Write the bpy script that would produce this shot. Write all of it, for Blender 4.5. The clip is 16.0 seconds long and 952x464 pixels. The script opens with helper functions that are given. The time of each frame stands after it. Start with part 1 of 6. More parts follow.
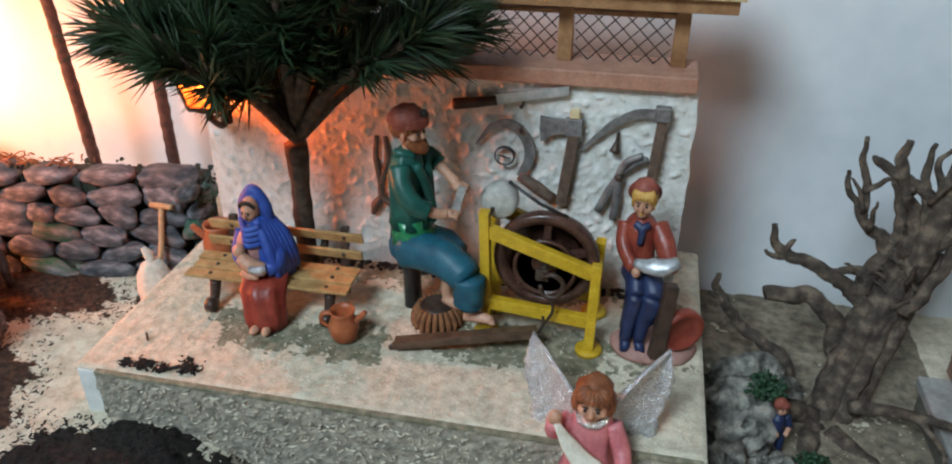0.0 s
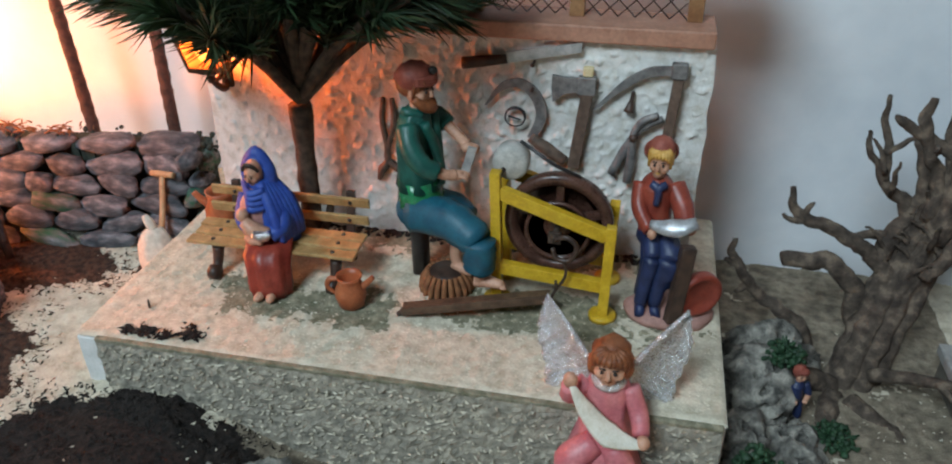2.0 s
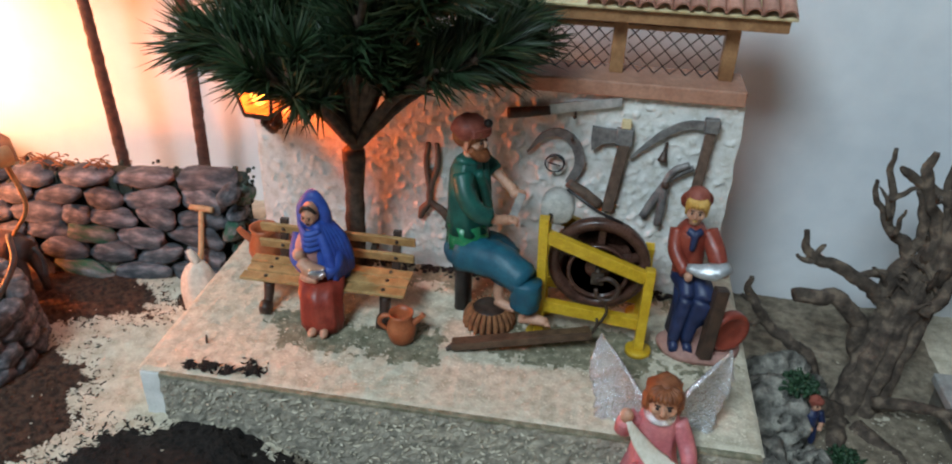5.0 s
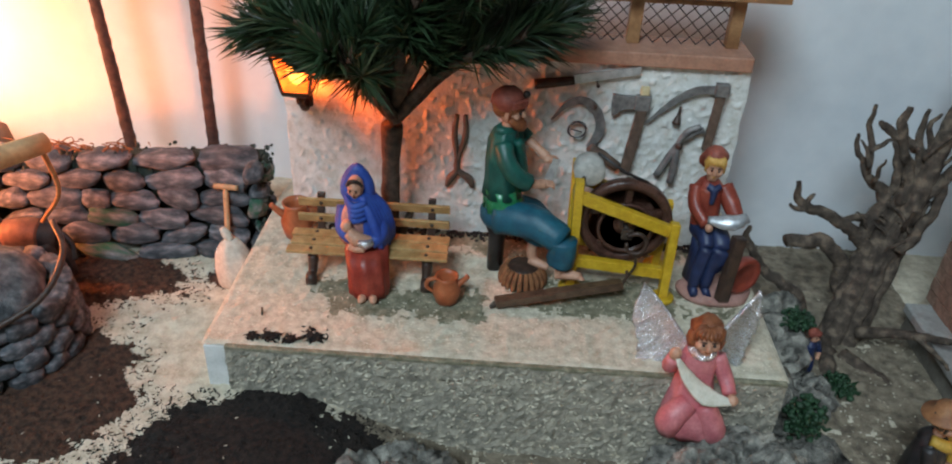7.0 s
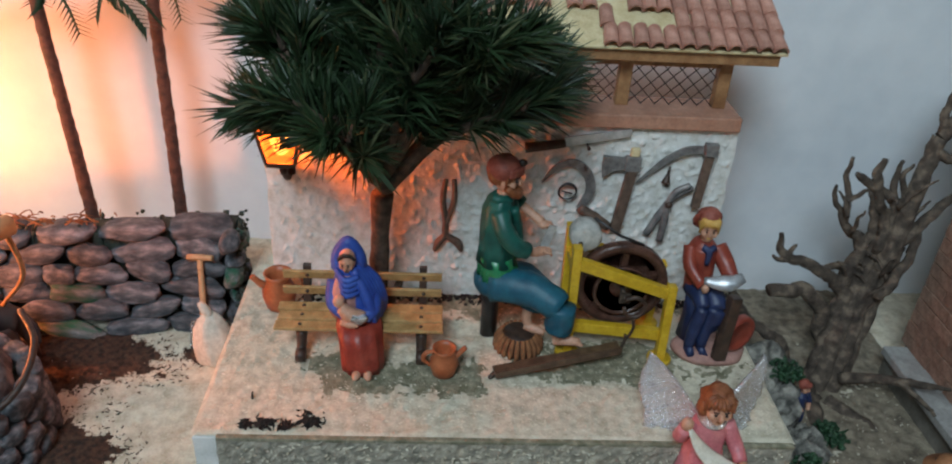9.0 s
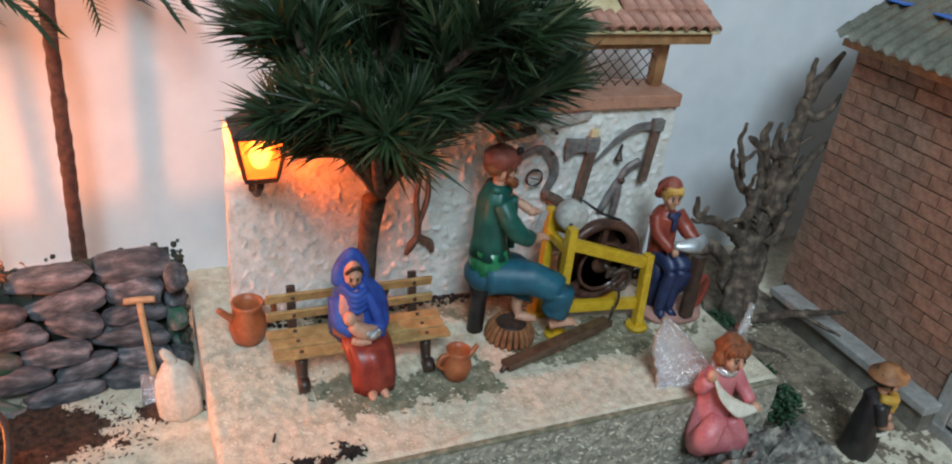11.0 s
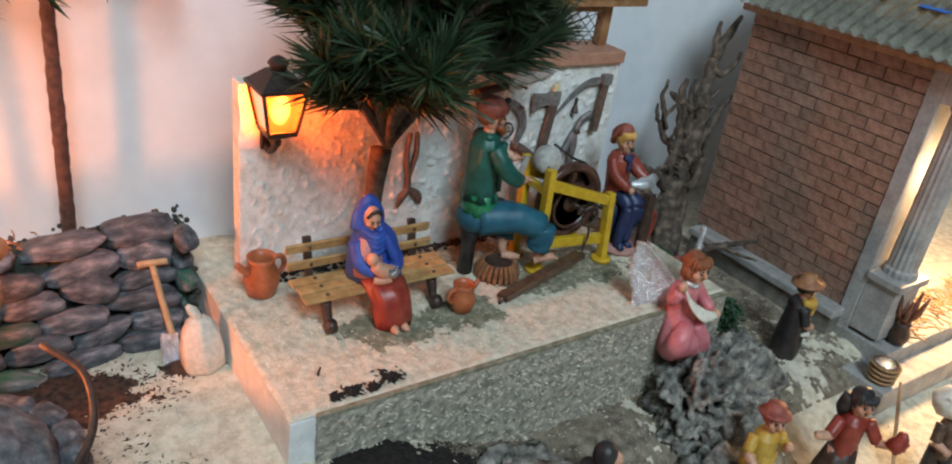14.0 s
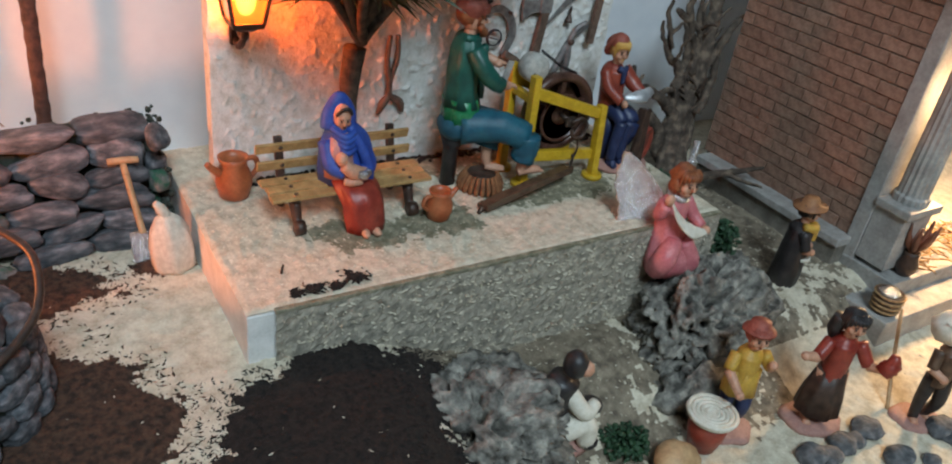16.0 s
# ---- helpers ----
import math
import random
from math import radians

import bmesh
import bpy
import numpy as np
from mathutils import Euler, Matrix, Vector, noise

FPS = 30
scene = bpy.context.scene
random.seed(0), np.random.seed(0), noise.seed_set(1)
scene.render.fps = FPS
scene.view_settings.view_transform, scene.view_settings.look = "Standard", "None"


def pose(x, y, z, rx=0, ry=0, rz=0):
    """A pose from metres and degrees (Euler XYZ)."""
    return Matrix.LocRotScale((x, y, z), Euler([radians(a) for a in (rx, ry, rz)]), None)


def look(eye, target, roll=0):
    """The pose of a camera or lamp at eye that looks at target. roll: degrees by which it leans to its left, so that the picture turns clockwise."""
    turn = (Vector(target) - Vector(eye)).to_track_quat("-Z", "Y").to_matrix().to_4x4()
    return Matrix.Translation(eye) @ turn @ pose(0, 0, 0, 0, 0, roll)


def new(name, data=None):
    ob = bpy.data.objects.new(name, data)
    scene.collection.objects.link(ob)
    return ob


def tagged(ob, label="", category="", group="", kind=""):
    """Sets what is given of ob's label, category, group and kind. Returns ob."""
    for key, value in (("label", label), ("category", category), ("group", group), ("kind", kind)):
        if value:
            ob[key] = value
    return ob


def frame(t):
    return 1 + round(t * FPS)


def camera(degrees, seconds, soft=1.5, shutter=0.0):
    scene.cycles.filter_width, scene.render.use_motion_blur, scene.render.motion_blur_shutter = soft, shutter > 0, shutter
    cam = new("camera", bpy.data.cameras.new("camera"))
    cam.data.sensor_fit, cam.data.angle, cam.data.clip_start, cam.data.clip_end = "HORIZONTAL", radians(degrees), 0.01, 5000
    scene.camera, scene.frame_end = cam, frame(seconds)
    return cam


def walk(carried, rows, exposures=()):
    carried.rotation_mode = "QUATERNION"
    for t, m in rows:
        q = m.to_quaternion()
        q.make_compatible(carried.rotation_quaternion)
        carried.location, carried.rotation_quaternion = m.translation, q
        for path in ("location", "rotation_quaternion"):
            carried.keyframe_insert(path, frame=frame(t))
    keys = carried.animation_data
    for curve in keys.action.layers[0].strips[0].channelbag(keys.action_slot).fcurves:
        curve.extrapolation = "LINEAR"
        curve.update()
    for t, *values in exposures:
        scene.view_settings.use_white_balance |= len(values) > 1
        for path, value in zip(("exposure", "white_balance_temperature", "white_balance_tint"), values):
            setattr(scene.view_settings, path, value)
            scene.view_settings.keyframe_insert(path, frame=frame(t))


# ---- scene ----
cam = camera(62.0, 16.0, soft=2.0)
PATH = [
    (0, (0.297, -0.491, 0.313), (-0.073, 1.204, -0.682), -0.1),
    (0.5, (0.293, -0.498, 0.307), (-0.097, 1.192, -0.689), -0.4),
    (1, (0.289, -0.497, 0.306), (-0.088, 1.193, -0.695), 0.1),
    (1.5, (0.29, -0.489, 0.299), (-0.075, 1.196, -0.715), -0.0),
    (2, (0.291, -0.487, 0.293), (-0.081, 1.191, -0.731), -0.4),
    (2.5, (0.285, -0.475, 0.292), (-0.066, 1.203, -0.74), -0.2),
    (3, (0.287, -0.476, 0.301), (-0.06, 1.219, -0.702), -0.0),
    (3.5, (0.283, -0.476, 0.31), (-0.057, 1.229, -0.679), 0.4),
    (4, (0.273, -0.487, 0.306), (-0.048, 1.21, -0.702), 0.8),
    (4.5, (0.266, -0.505, 0.318), (-0.036, 1.199, -0.684), 1.2),
    (5, (0.237, -0.515, 0.326), (-0.026, 1.196, -0.677), 1.9),
    (5.2, (0.221, -0.517, 0.324), (-0.026, 1.191, -0.686), 2.1),
    (7.5, (0.138, -0.575, 0.358), (0.141, 1.116, -0.71), 2.4),
    (8, (0.115, -0.589, 0.374), (0.163, 1.127, -0.652), 2.2),
    (8.5, (0.116, -0.561, 0.364), (0.195, 1.156, -0.659), 3.0),
    (8.7, (0.123, -0.545, 0.362), (0.205, 1.173, -0.658), 3.3),
    (10.8, (-0.038, -0.494, 0.342), (0.654, 1.12, -0.614), 6.3),
    (11, (-0.05, -0.487, 0.335), (0.708, 1.102, -0.616), 6.9),
    (11.5, (-0.07, -0.486, 0.326), (0.794, 1.058, -0.606), 7.3),
    (12, (-0.103, -0.483, 0.331), (0.843, 1.02, -0.59), 7.3),
    (12.5, (-0.123, -0.48, 0.33), (0.896, 0.979, -0.582), 7.6),
    (13, (-0.142, -0.492, 0.334), (0.894, 0.954, -0.58), 7.9),
    (13.5, (-0.158, -0.501, 0.324), (0.885, 0.942, -0.586), 8.1),
    (14, (-0.165, -0.5, 0.315), (0.911, 0.917, -0.598), 8.3),
    (14.5, (-0.16, -0.51, 0.311), (0.914, 0.903, -0.61), 8.1),
    (15, (-0.15, -0.52, 0.297), (0.937, 0.885, -0.623), 8.1),
    (15.5, (-0.133, -0.524, 0.293), (0.926, 0.856, -0.693), 8.6),
    (16, (-0.127, -0.526, 0.282), (0.854, 0.886, -0.738), 8.3),
]
walk(cam, [(t, look(eye, target, roll)) for t, eye, target, roll in PATH], [(0, -0.04), (1.0, -0.10), (4, -0.10), (5.2, -0.16), (7.5, -0.32), (8.7, -0.42), (10.8, -0.14), (12.5, -0.07), (14, -0.18), (15.5, -0.32), (16, -0.34)])

# ---- light ----
world = bpy.data.worlds.new("room_world")
scene.world = world
world.use_nodes = True
world.node_tree.nodes["Background"].inputs[0].default_value = (0.75, 0.87, 1.0, 1)
world.node_tree.nodes["Background"].inputs[1].default_value = 0.30


def lamp(name, kind, place, energy, colour, size=0.02, target=None):
    data = bpy.data.lights.new(name, kind)
    data.energy, data.color = energy, colour
    if kind == "AREA":
        data.shape, data.size = "DISK", size
    else:
        data.shadow_soft_size = size
    ob = new(name, data)
    ob.matrix_world = look(place, target) if target else Matrix.Translation(place)
    return ob


# the room's window, the bulbs behind the stone wall and behind the mill, the lantern's bulb, the bulb in the stable
lamp("window_light", "AREA", (-0.35, -1.6, 1.70), 52.0, (0.70, 0.88, 1.0), 0.8, (0.2, -0.1, 0))
lamp("glow_bulb_light", "POINT", (-0.34, 0.05, 0.085), 1.7, (1.0, 0.38, 0.13), 0.02)
lamp("mill_bulb_light", "POINT", (-0.310, -0.100, 0.060), 4.0, (1.0, 0.24, 0.055), 0.015)
lamp("lantern_light", "POINT", (0.0145, -0.038, 0.139), 0.62, (1.0, 0.13, 0.012), 0.004)
lamp("stable_light", "POINT", (0.66, -0.21, 0.06), 5.5, (1.0, 0.62, 0.31), 0.02)


# ---- materials ----
def mat(name, c1, c2, scale=300.0, rough=0.6, metal=0.0, bump=0.4, dist=0.0006, c3=None, coat=0.0, rand=0.0):
    m = bpy.data.materials.new(name)
    m.use_nodes = True
    n, l = m.node_tree.nodes, m.node_tree.links
    b = n["Principled BSDF"]
    co = n.new("ShaderNodeTexCoord")
    big = n.new("ShaderNodeTexNoise")
    big.inputs["Scale"].default_value, big.inputs["Detail"].default_value = scale, 5
    l.new(co.outputs["Object"], big.inputs["Vector"])
    fine = n.new("ShaderNodeTexNoise")
    fine.inputs["Scale"].default_value, fine.inputs["Detail"].default_value = scale * 5.3, 4
    l.new(co.outputs["Object"], fine.inputs["Vector"])
    ramp = n.new("ShaderNodeValToRGB")
    e = ramp.color_ramp.elements
    e[0].position, e[0].color = 0.34, (*c1, 1)
    e[1].position, e[1].color = 0.66, (*c2, 1)
    if c3:
        x = e.new(0.52)
        x.color = (*c3, 1)
    l.new(big.outputs["Fac"], ramp.inputs["Fac"])
    mix = n.new("ShaderNodeMix")
    mix.data_type, mix.blend_type = "RGBA", "OVERLAY"
    mix.inputs["Factor"].default_value = 0.35
    l.new(ramp.outputs["Color"], mix.inputs["A"])
    l.new(fine.outputs["Fac"], mix.inputs["B"])
    last = mix.outputs["Result"]
    if rand:
        oi, geo = n.new("ShaderNodeObjectInfo"), n.new("ShaderNodeHueSaturation")
        mr = n.new("ShaderNodeMapRange")
        mr.inputs["To Min"].default_value, mr.inputs["To Max"].default_value = 1 - rand, 1 + rand
        l.new(oi.outputs["Random"], mr.inputs["Value"])
        l.new(mr.outputs["Result"], geo.inputs["Value"])
        l.new(last, geo.inputs["Color"])
        last = geo.outputs["Color"]
    l.new(last, b.inputs["Base Color"])
    rr = n.new("ShaderNodeMapRange")
    rr.inputs["To Min"].default_value, rr.inputs["To Max"].default_value = max(0.05, rough - 0.13), min(1, rough + 0.13)
    l.new(fine.outputs["Fac"], rr.inputs["Value"])
    l.new(rr.outputs["Result"], b.inputs["Roughness"])
    b.inputs["Metallic"].default_value = metal
    b.inputs["Coat Weight"].default_value = coat
    if bump:
        bp = n.new("ShaderNodeBump")
        bp.inputs["Strength"].default_value, bp.inputs["Distance"].default_value = bump, dist
        l.new(fine.outputs["Fac"], bp.inputs["Height"])
        l.new(bp.outputs["Normal"], b.inputs["Normal"])
    return m


def glow(name, colour, strength):
    m = bpy.data.materials.new(name)
    m.use_nodes = True
    b = m.node_tree.nodes["Principled BSDF"]
    b.inputs["Base Color"].default_value = (*colour, 1)
    b.inputs["Emission Color"].default_value = (*colour, 1)
    b.inputs["Emission Strength"].default_value = strength
    return m


M = {
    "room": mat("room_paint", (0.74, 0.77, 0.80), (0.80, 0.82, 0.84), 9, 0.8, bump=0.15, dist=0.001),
    # for unseen walls and ceiling, dark only to weaken bounced light
    "paint": mat("bounce_cut_paint", (0.20, 0.195, 0.185), (0.26, 0.255, 0.245), 9, 0.8, bump=0.15, dist=0.001),
    "stucco": mat("stucco", (0.60, 0.58, 0.52), (0.78, 0.77, 0.73), 160, 0.85, bump=0.6, dist=0.001, c3=(0.72, 0.71, 0.67)),
    "foam": mat("white_board", (0.66, 0.66, 0.63), (0.78, 0.77, 0.74), 90, 0.8, bump=0.3),
    "grit": mat("gritty_board", (0.21, 0.195, 0.155), (0.48, 0.43, 0.34), 150, 0.95, bump=0.9, dist=0.0012, c3=(0.36, 0.325, 0.26)),
    "dust": mat("sawdust", (0.48, 0.42, 0.31), (0.68, 0.62, 0.49), 120, 0.95, bump=0.6, dist=0.0006, c3=(0.60, 0.54, 0.42)),
    "flake": mat("wood_flake", (0.58, 0.51, 0.38), (0.76, 0.70, 0.57), 90, 0.9, rand=0.0),
    # gritty earth, its dark tone also holding shade near roots and rocks
    "shaded_earth": mat("earth_and_shade", (0.12, 0.095, 0.068), (0.30, 0.25, 0.18), 120, 0.95, bump=0.9, dist=0.001),
    "soil": mat("dark_soil", (0.008, 0.006, 0.005), (0.032, 0.021, 0.016), 260, 0.95, bump=1.0, dist=0.0015),
    "bark_soil": mat("brown_soil", (0.03, 0.016, 0.010), (0.12, 0.06, 0.036), 240, 0.95, bump=1.0, dist=0.0015),
    "stone": mat("painted_stone", (0.050, 0.060, 0.070), (0.26, 0.25, 0.265), 1.7, 0.85, bump=1.0, dist=0.0016, c3=(0.130, 0.134, 0.148), rand=0.3),
    "grey_stone": mat("dark_grey_stone", (0.050, 0.055, 0.060), (0.24, 0.235, 0.235), 110, 0.85, bump=0.9, dist=0.001, c3=(0.130, 0.132, 0.138)),
    "moss_stone": mat("mossy_stone", (0.020, 0.115, 0.065), (0.24, 0.25, 0.25), 1.5, 0.85, bump=0.7, c3=(0.12, 0.14, 0.13), rand=0.25),
    "mortar": mat("dark_mortar", (0.018, 0.026, 0.018), (0.06, 0.065, 0.05), 160, 0.95, bump=0.8),
    "bench": mat("varnished_slat", (0.33, 0.19, 0.07), (0.52, 0.33, 0.14), 110, 0.45, bump=0.3, dist=0.0003),
    "dark": mat("dark_brown_paint", (0.028, 0.016, 0.012), (0.07, 0.038, 0.026), 180, 0.45, bump=0.3),
    "bolt": mat("bolt_metal", (0.05, 0.035, 0.03), (0.12, 0.09, 0.07), 400, 0.4, metal=0.6),
    "terra": mat("terracotta", (0.34, 0.085, 0.03), (0.46, 0.14, 0.055), 120, 0.42, bump=0.15),
    "yellow": mat("yellow_paint", (0.52, 0.31, 0.015), (0.66, 0.42, 0.03), 140, 0.4, bump=0.2, c3=(0.60, 0.37, 0.02)),
    "brown": mat("brown_wood", (0.055, 0.03, 0.018), (0.13, 0.075, 0.045), 160, 0.4, bump=0.4),
    "wheel": mat("wheel_brown", (0.05, 0.022, 0.015), (0.11, 0.05, 0.035), 140, 0.3, bump=0.15),
    "plank": mat("painted_plank", (0.36, 0.17, 0.11), (0.46, 0.24, 0.16), 90, 0.6, bump=0.3),
    "post": mat("stained_post", (0.24, 0.11, 0.045), (0.38, 0.20, 0.09), 110, 0.5, bump=0.3),
    "wire": mat("lattice_wire", (0.03, 0.03, 0.035), (0.07, 0.07, 0.075), 300, 0.5, metal=0.4, bump=0),
    "tile": mat("clay_tile", (0.36, 0.15, 0.10), (0.52, 0.27, 0.20), 160, 0.75, bump=0.5, rand=0.2),
    "lath": mat("pale_lath", (0.60, 0.47, 0.25), (0.72, 0.60, 0.36), 130, 0.6),
    "steel": mat("dull_steel", (0.34, 0.35, 0.36), (0.55, 0.56, 0.57), 200, 0.38, metal=0.55, bump=0.2),
    "tool": mat("tool_grey", (0.13, 0.125, 0.125), (0.27, 0.26, 0.25), 180, 0.5, metal=0.25, bump=0.3),
    "helve": mat("tool_helve", (0.085, 0.055, 0.04), (0.17, 0.11, 0.08), 200, 0.6, bump=0.4),
    "tan": mat("pale_wood", (0.42, 0.25, 0.12), (0.56, 0.36, 0.19), 160, 0.55, bump=0.3),
    "cloth": mat("sack_cloth", (0.58, 0.53, 0.44), (0.72, 0.67, 0.57), 300, 0.9, bump=0.8),
    "foil": mat("silver_foil", (0.62, 0.62, 0.64), (0.80, 0.80, 0.82), 160, 0.22, metal=1.0, bump=1.0, dist=0.0015),
    "silver": mat("silver_paint", (0.70, 0.71, 0.73), (0.88, 0.89, 0.90), 330, 0.25, metal=0.85, bump=0.8, dist=0.0012),
    "bark": mat("trunk_bark", (0.045, 0.028, 0.02), (0.12, 0.075, 0.05), 200, 0.85, bump=1.0, dist=0.001),
    "needle": mat("plastic_needle", (0.012, 0.028, 0.012), (0.03, 0.06, 0.022), 30, 0.5, bump=0.0),
    "needle_pale": mat("faded_needle", (0.05, 0.075, 0.03), (0.11, 0.12, 0.06), 30, 0.5, bump=0.0),
    "drift": mat("driftwood", (0.045, 0.032, 0.024), (0.215, 0.160, 0.115), 130, 0.85, bump=1.0, dist=0.0014, c3=(0.105, 0.078, 0.058)),
    "tufa": mat("porous_rock", (0.055, 0.052, 0.045), (0.40, 0.375, 0.32), 110, 0.95, bump=0.9, dist=0.0016, c3=(0.21, 0.198, 0.172)),
    "scrub": mat("dark_greenery", (0.008, 0.03, 0.012), (0.025, 0.075, 0.03), 200, 0.6),
    "palm": mat("palm_trunk", (0.05, 0.028, 0.022), (0.12, 0.06, 0.045), 200, 0.7, bump=0.8),
    "hill": mat("brown_paper", (0.20, 0.11, 0.06), (0.34, 0.20, 0.12), 40, 0.9, bump=0.6, dist=0.002),
    "brick": mat("house_brick", (0.22, 0.125, 0.085), (0.36, 0.215, 0.15), 150, 0.9, bump=0.9, dist=0.0008, c3=(0.29, 0.17, 0.12), rand=0.14),
    "joint": mat("brick_joint", (0.06, 0.04, 0.032), (0.11, 0.075, 0.06), 200, 0.95),
    "dirty": mat("dark_house_plaster", (0.115, 0.10, 0.08), (0.22, 0.20, 0.165), 70, 0.85, bump=0.5, c3=(0.165, 0.15, 0.125)),
    "grey": mat("grey_paint", (0.26, 0.25, 0.235), (0.38, 0.37, 0.35), 60, 0.6, bump=0.2),
    "roof": mat("grey_roof", (0.30, 0.29, 0.23), (0.44, 0.43, 0.35), 90, 0.8, bump=0.4),
    "blue": mat("blue_ribbon", (0.02, 0.12, 0.50), (0.03, 0.17, 0.60), 60, 0.5, bump=0.1),
    "white": mat("white_ribbon", (0.72, 0.72, 0.72), (0.82, 0.82, 0.82), 60, 0.6, bump=0.1),
    "lantern": mat("lantern_iron", (0.018, 0.012, 0.01), (0.05, 0.03, 0.022), 250, 0.5, metal=0.3),
    "bulb": glow("hot_bulb", (1.0, 0.50, 0.15), 6.5),
    "log": mat("bamboo_log", (0.30, 0.22, 0.10), (0.46, 0.36, 0.19), 60, 0.6, bump=0.4),
    "rope": mat("straw_rope", (0.28, 0.16, 0.07), (0.45, 0.28, 0.13), 300, 0.85, bump=0.8),
    "straw": mat("orange_straw", (0.17, 0.065, 0.026), (0.34, 0.14, 0.055), 160, 0.9, bump=0.8),
    "whetstone": mat("whetstone", (0.36, 0.35, 0.32), (0.52, 0.50, 0.46), 200, 0.7, bump=0.4),
    "cream": mat("cream_cloth", (0.62, 0.58, 0.48), (0.76, 0.72, 0.62), 150, 0.7),
    # painted figurines
    "skin": mat("skin_paint", (0.46, 0.23, 0.145), (0.60, 0.33, 0.22), 120, 0.5, bump=0.1),
    "veil": mat("blue_paint", (0.018, 0.048, 0.27), (0.035, 0.095, 0.40), 90, 0.55, bump=0.2),
    "skirt": mat("red_paint", (0.20, 0.022, 0.014), (0.32, 0.05, 0.03), 110, 0.4, bump=0.2),
    "jacket": mat("green_paint", (0.005, 0.062, 0.050), (0.010, 0.105, 0.078), 110, 0.45, bump=0.2),
    "satin": mat("green_satin", (0.01, 0.13, 0.05), (0.02, 0.20, 0.08), 60, 0.25, bump=0.1),
    "trouser": mat("teal_paint", (0.006, 0.070, 0.115), (0.012, 0.115, 0.165), 110, 0.5, bump=0.2),
    "cap": mat("rust_cap", (0.20, 0.04, 0.025), (0.33, 0.09, 0.06), 150, 0.6),
    "hair": mat("auburn_hair", (0.16, 0.045, 0.015), (0.30, 0.10, 0.035), 260, 0.5, bump=0.6),
    "blond": mat("blond_hair", (0.55, 0.30, 0.06), (0.70, 0.42, 0.12), 260, 0.5, bump=0.5),
    "rust": mat("rust_shirt", (0.21, 0.035, 0.022), (0.31, 0.06, 0.035), 110, 0.4, bump=0.2),
    "navy": mat("navy_paint", (0.012, 0.02, 0.06), (0.025, 0.04, 0.11), 110, 0.45, bump=0.2),
    "pinkbase": mat("dusty_base", (0.33, 0.17, 0.14), (0.43, 0.24, 0.20), 90, 0.7, bump=0.3),
    "pink": mat("pink_paint", (0.50, 0.13, 0.15), (0.63, 0.22, 0.23), 90, 0.45, bump=0.15),
    "black": mat("black_paint", (0.012, 0.011, 0.012), (0.035, 0.03, 0.03), 120, 0.45, bump=0.2),
    "ochre": mat("ochre_paint", (0.42, 0.24, 0.03), (0.55, 0.34, 0.06), 120, 0.5, bump=0.2),
    "hatbrown": mat("hat_brown", (0.26, 0.10, 0.04), (0.38, 0.17, 0.07), 150, 0.6),
    "donkey": mat("donkey_grey", (0.022, 0.02, 0.022), (0.06, 0.052, 0.05), 130, 0.55, bump=0.3),
    "ink": mat("dark_ink", (0.015, 0.01, 0.008), (0.03, 0.02, 0.016), 300, 0.5, bump=0),
    "gown": mat("dusty_rose_paint", (0.36, 0.16, 0.14), (0.48, 0.25, 0.22), 110, 0.5, bump=0.2),
    "saddle": mat("saddle_brown", (0.11, 0.04, 0.022), (0.21, 0.085, 0.048), 130, 0.6, bump=0.4),
}


# ---- builders ----
def tube(bm, pts, radii, mi=0, seg=10, wob=0.0, flat=1.0, side=None):
    """A closed tapered tube through pts."""
    pts = [Vector(p) for p in pts]
    if not isinstance(radii, (list, tuple)):
        radii = [radii] * len(pts)
    rings, u = [], None
    for i, p in enumerate(pts):
        d = (pts[min(i + 1, len(pts) - 1)] - pts[max(i - 1, 0)])
        d = d.normalized() if d.length else Vector((0, 0, 1))
        if u is None:
            u = Vector(side) if side else d.orthogonal()
        u = (u - d * u.dot(d)).normalized()
        v = d.cross(u)
        r = radii[i]
        ring = []
        for k in range(seg):
            a = 2 * math.pi * k / seg
            q = r * (1 + wob * noise.noise(p * 160 + Vector((math.cos(a), math.sin(a), i)) * 1.3))
            ring.append(bm.verts.new(p + u * (q * math.cos(a)) + v * (q * flat * math.sin(a))))
        rings.append(ring)
    fs = []
    for a, b in zip(rings, rings[1:]):
        for k in range(seg):
            fs.append(bm.faces.new((a[k], a[(k + 1) % seg], b[(k + 1) % seg], b[k])))
    fs.append(bm.faces.new(rings[0][::-1]))
    fs.append(bm.faces.new(rings[-1]))
    for f in fs:
        f.material_index, f.smooth = mi, True
    return rings


def curve(pts, n=6):
    """Points of a smooth curve through pts."""
    p = [Vector(q) for q in pts]
    p = [p[0] * 2 - p[1]] + p + [p[-1] * 2 - p[-2]]
    out = []
    for i in range(1, len(p) - 2):
        for k in range(n):
            t = k / n
            out.append(0.5 * (2 * p[i] + (p[i + 1] - p[i - 1]) * t + (2 * p[i - 1] - 5 * p[i] + 4 * p[i + 1] - p[i + 2]) * t * t + (3 * p[i] - p[i - 1] - 3 * p[i + 1] + p[i + 2]) * t ** 3))
    return out + [p[-2]]


def swell(radii, n=6):
    """The radii to go with curve()."""
    out = []
    for a, b in zip(radii, radii[1:]):
        out += [a + (b - a) * k / n for k in range(n)]
    return out + [radii[-1]]


def limb(bm, pts, radii, mi=0, seg=10, n=5, **kw):
    tube(bm, curve(pts, n), swell(radii, n), mi, seg, **kw)


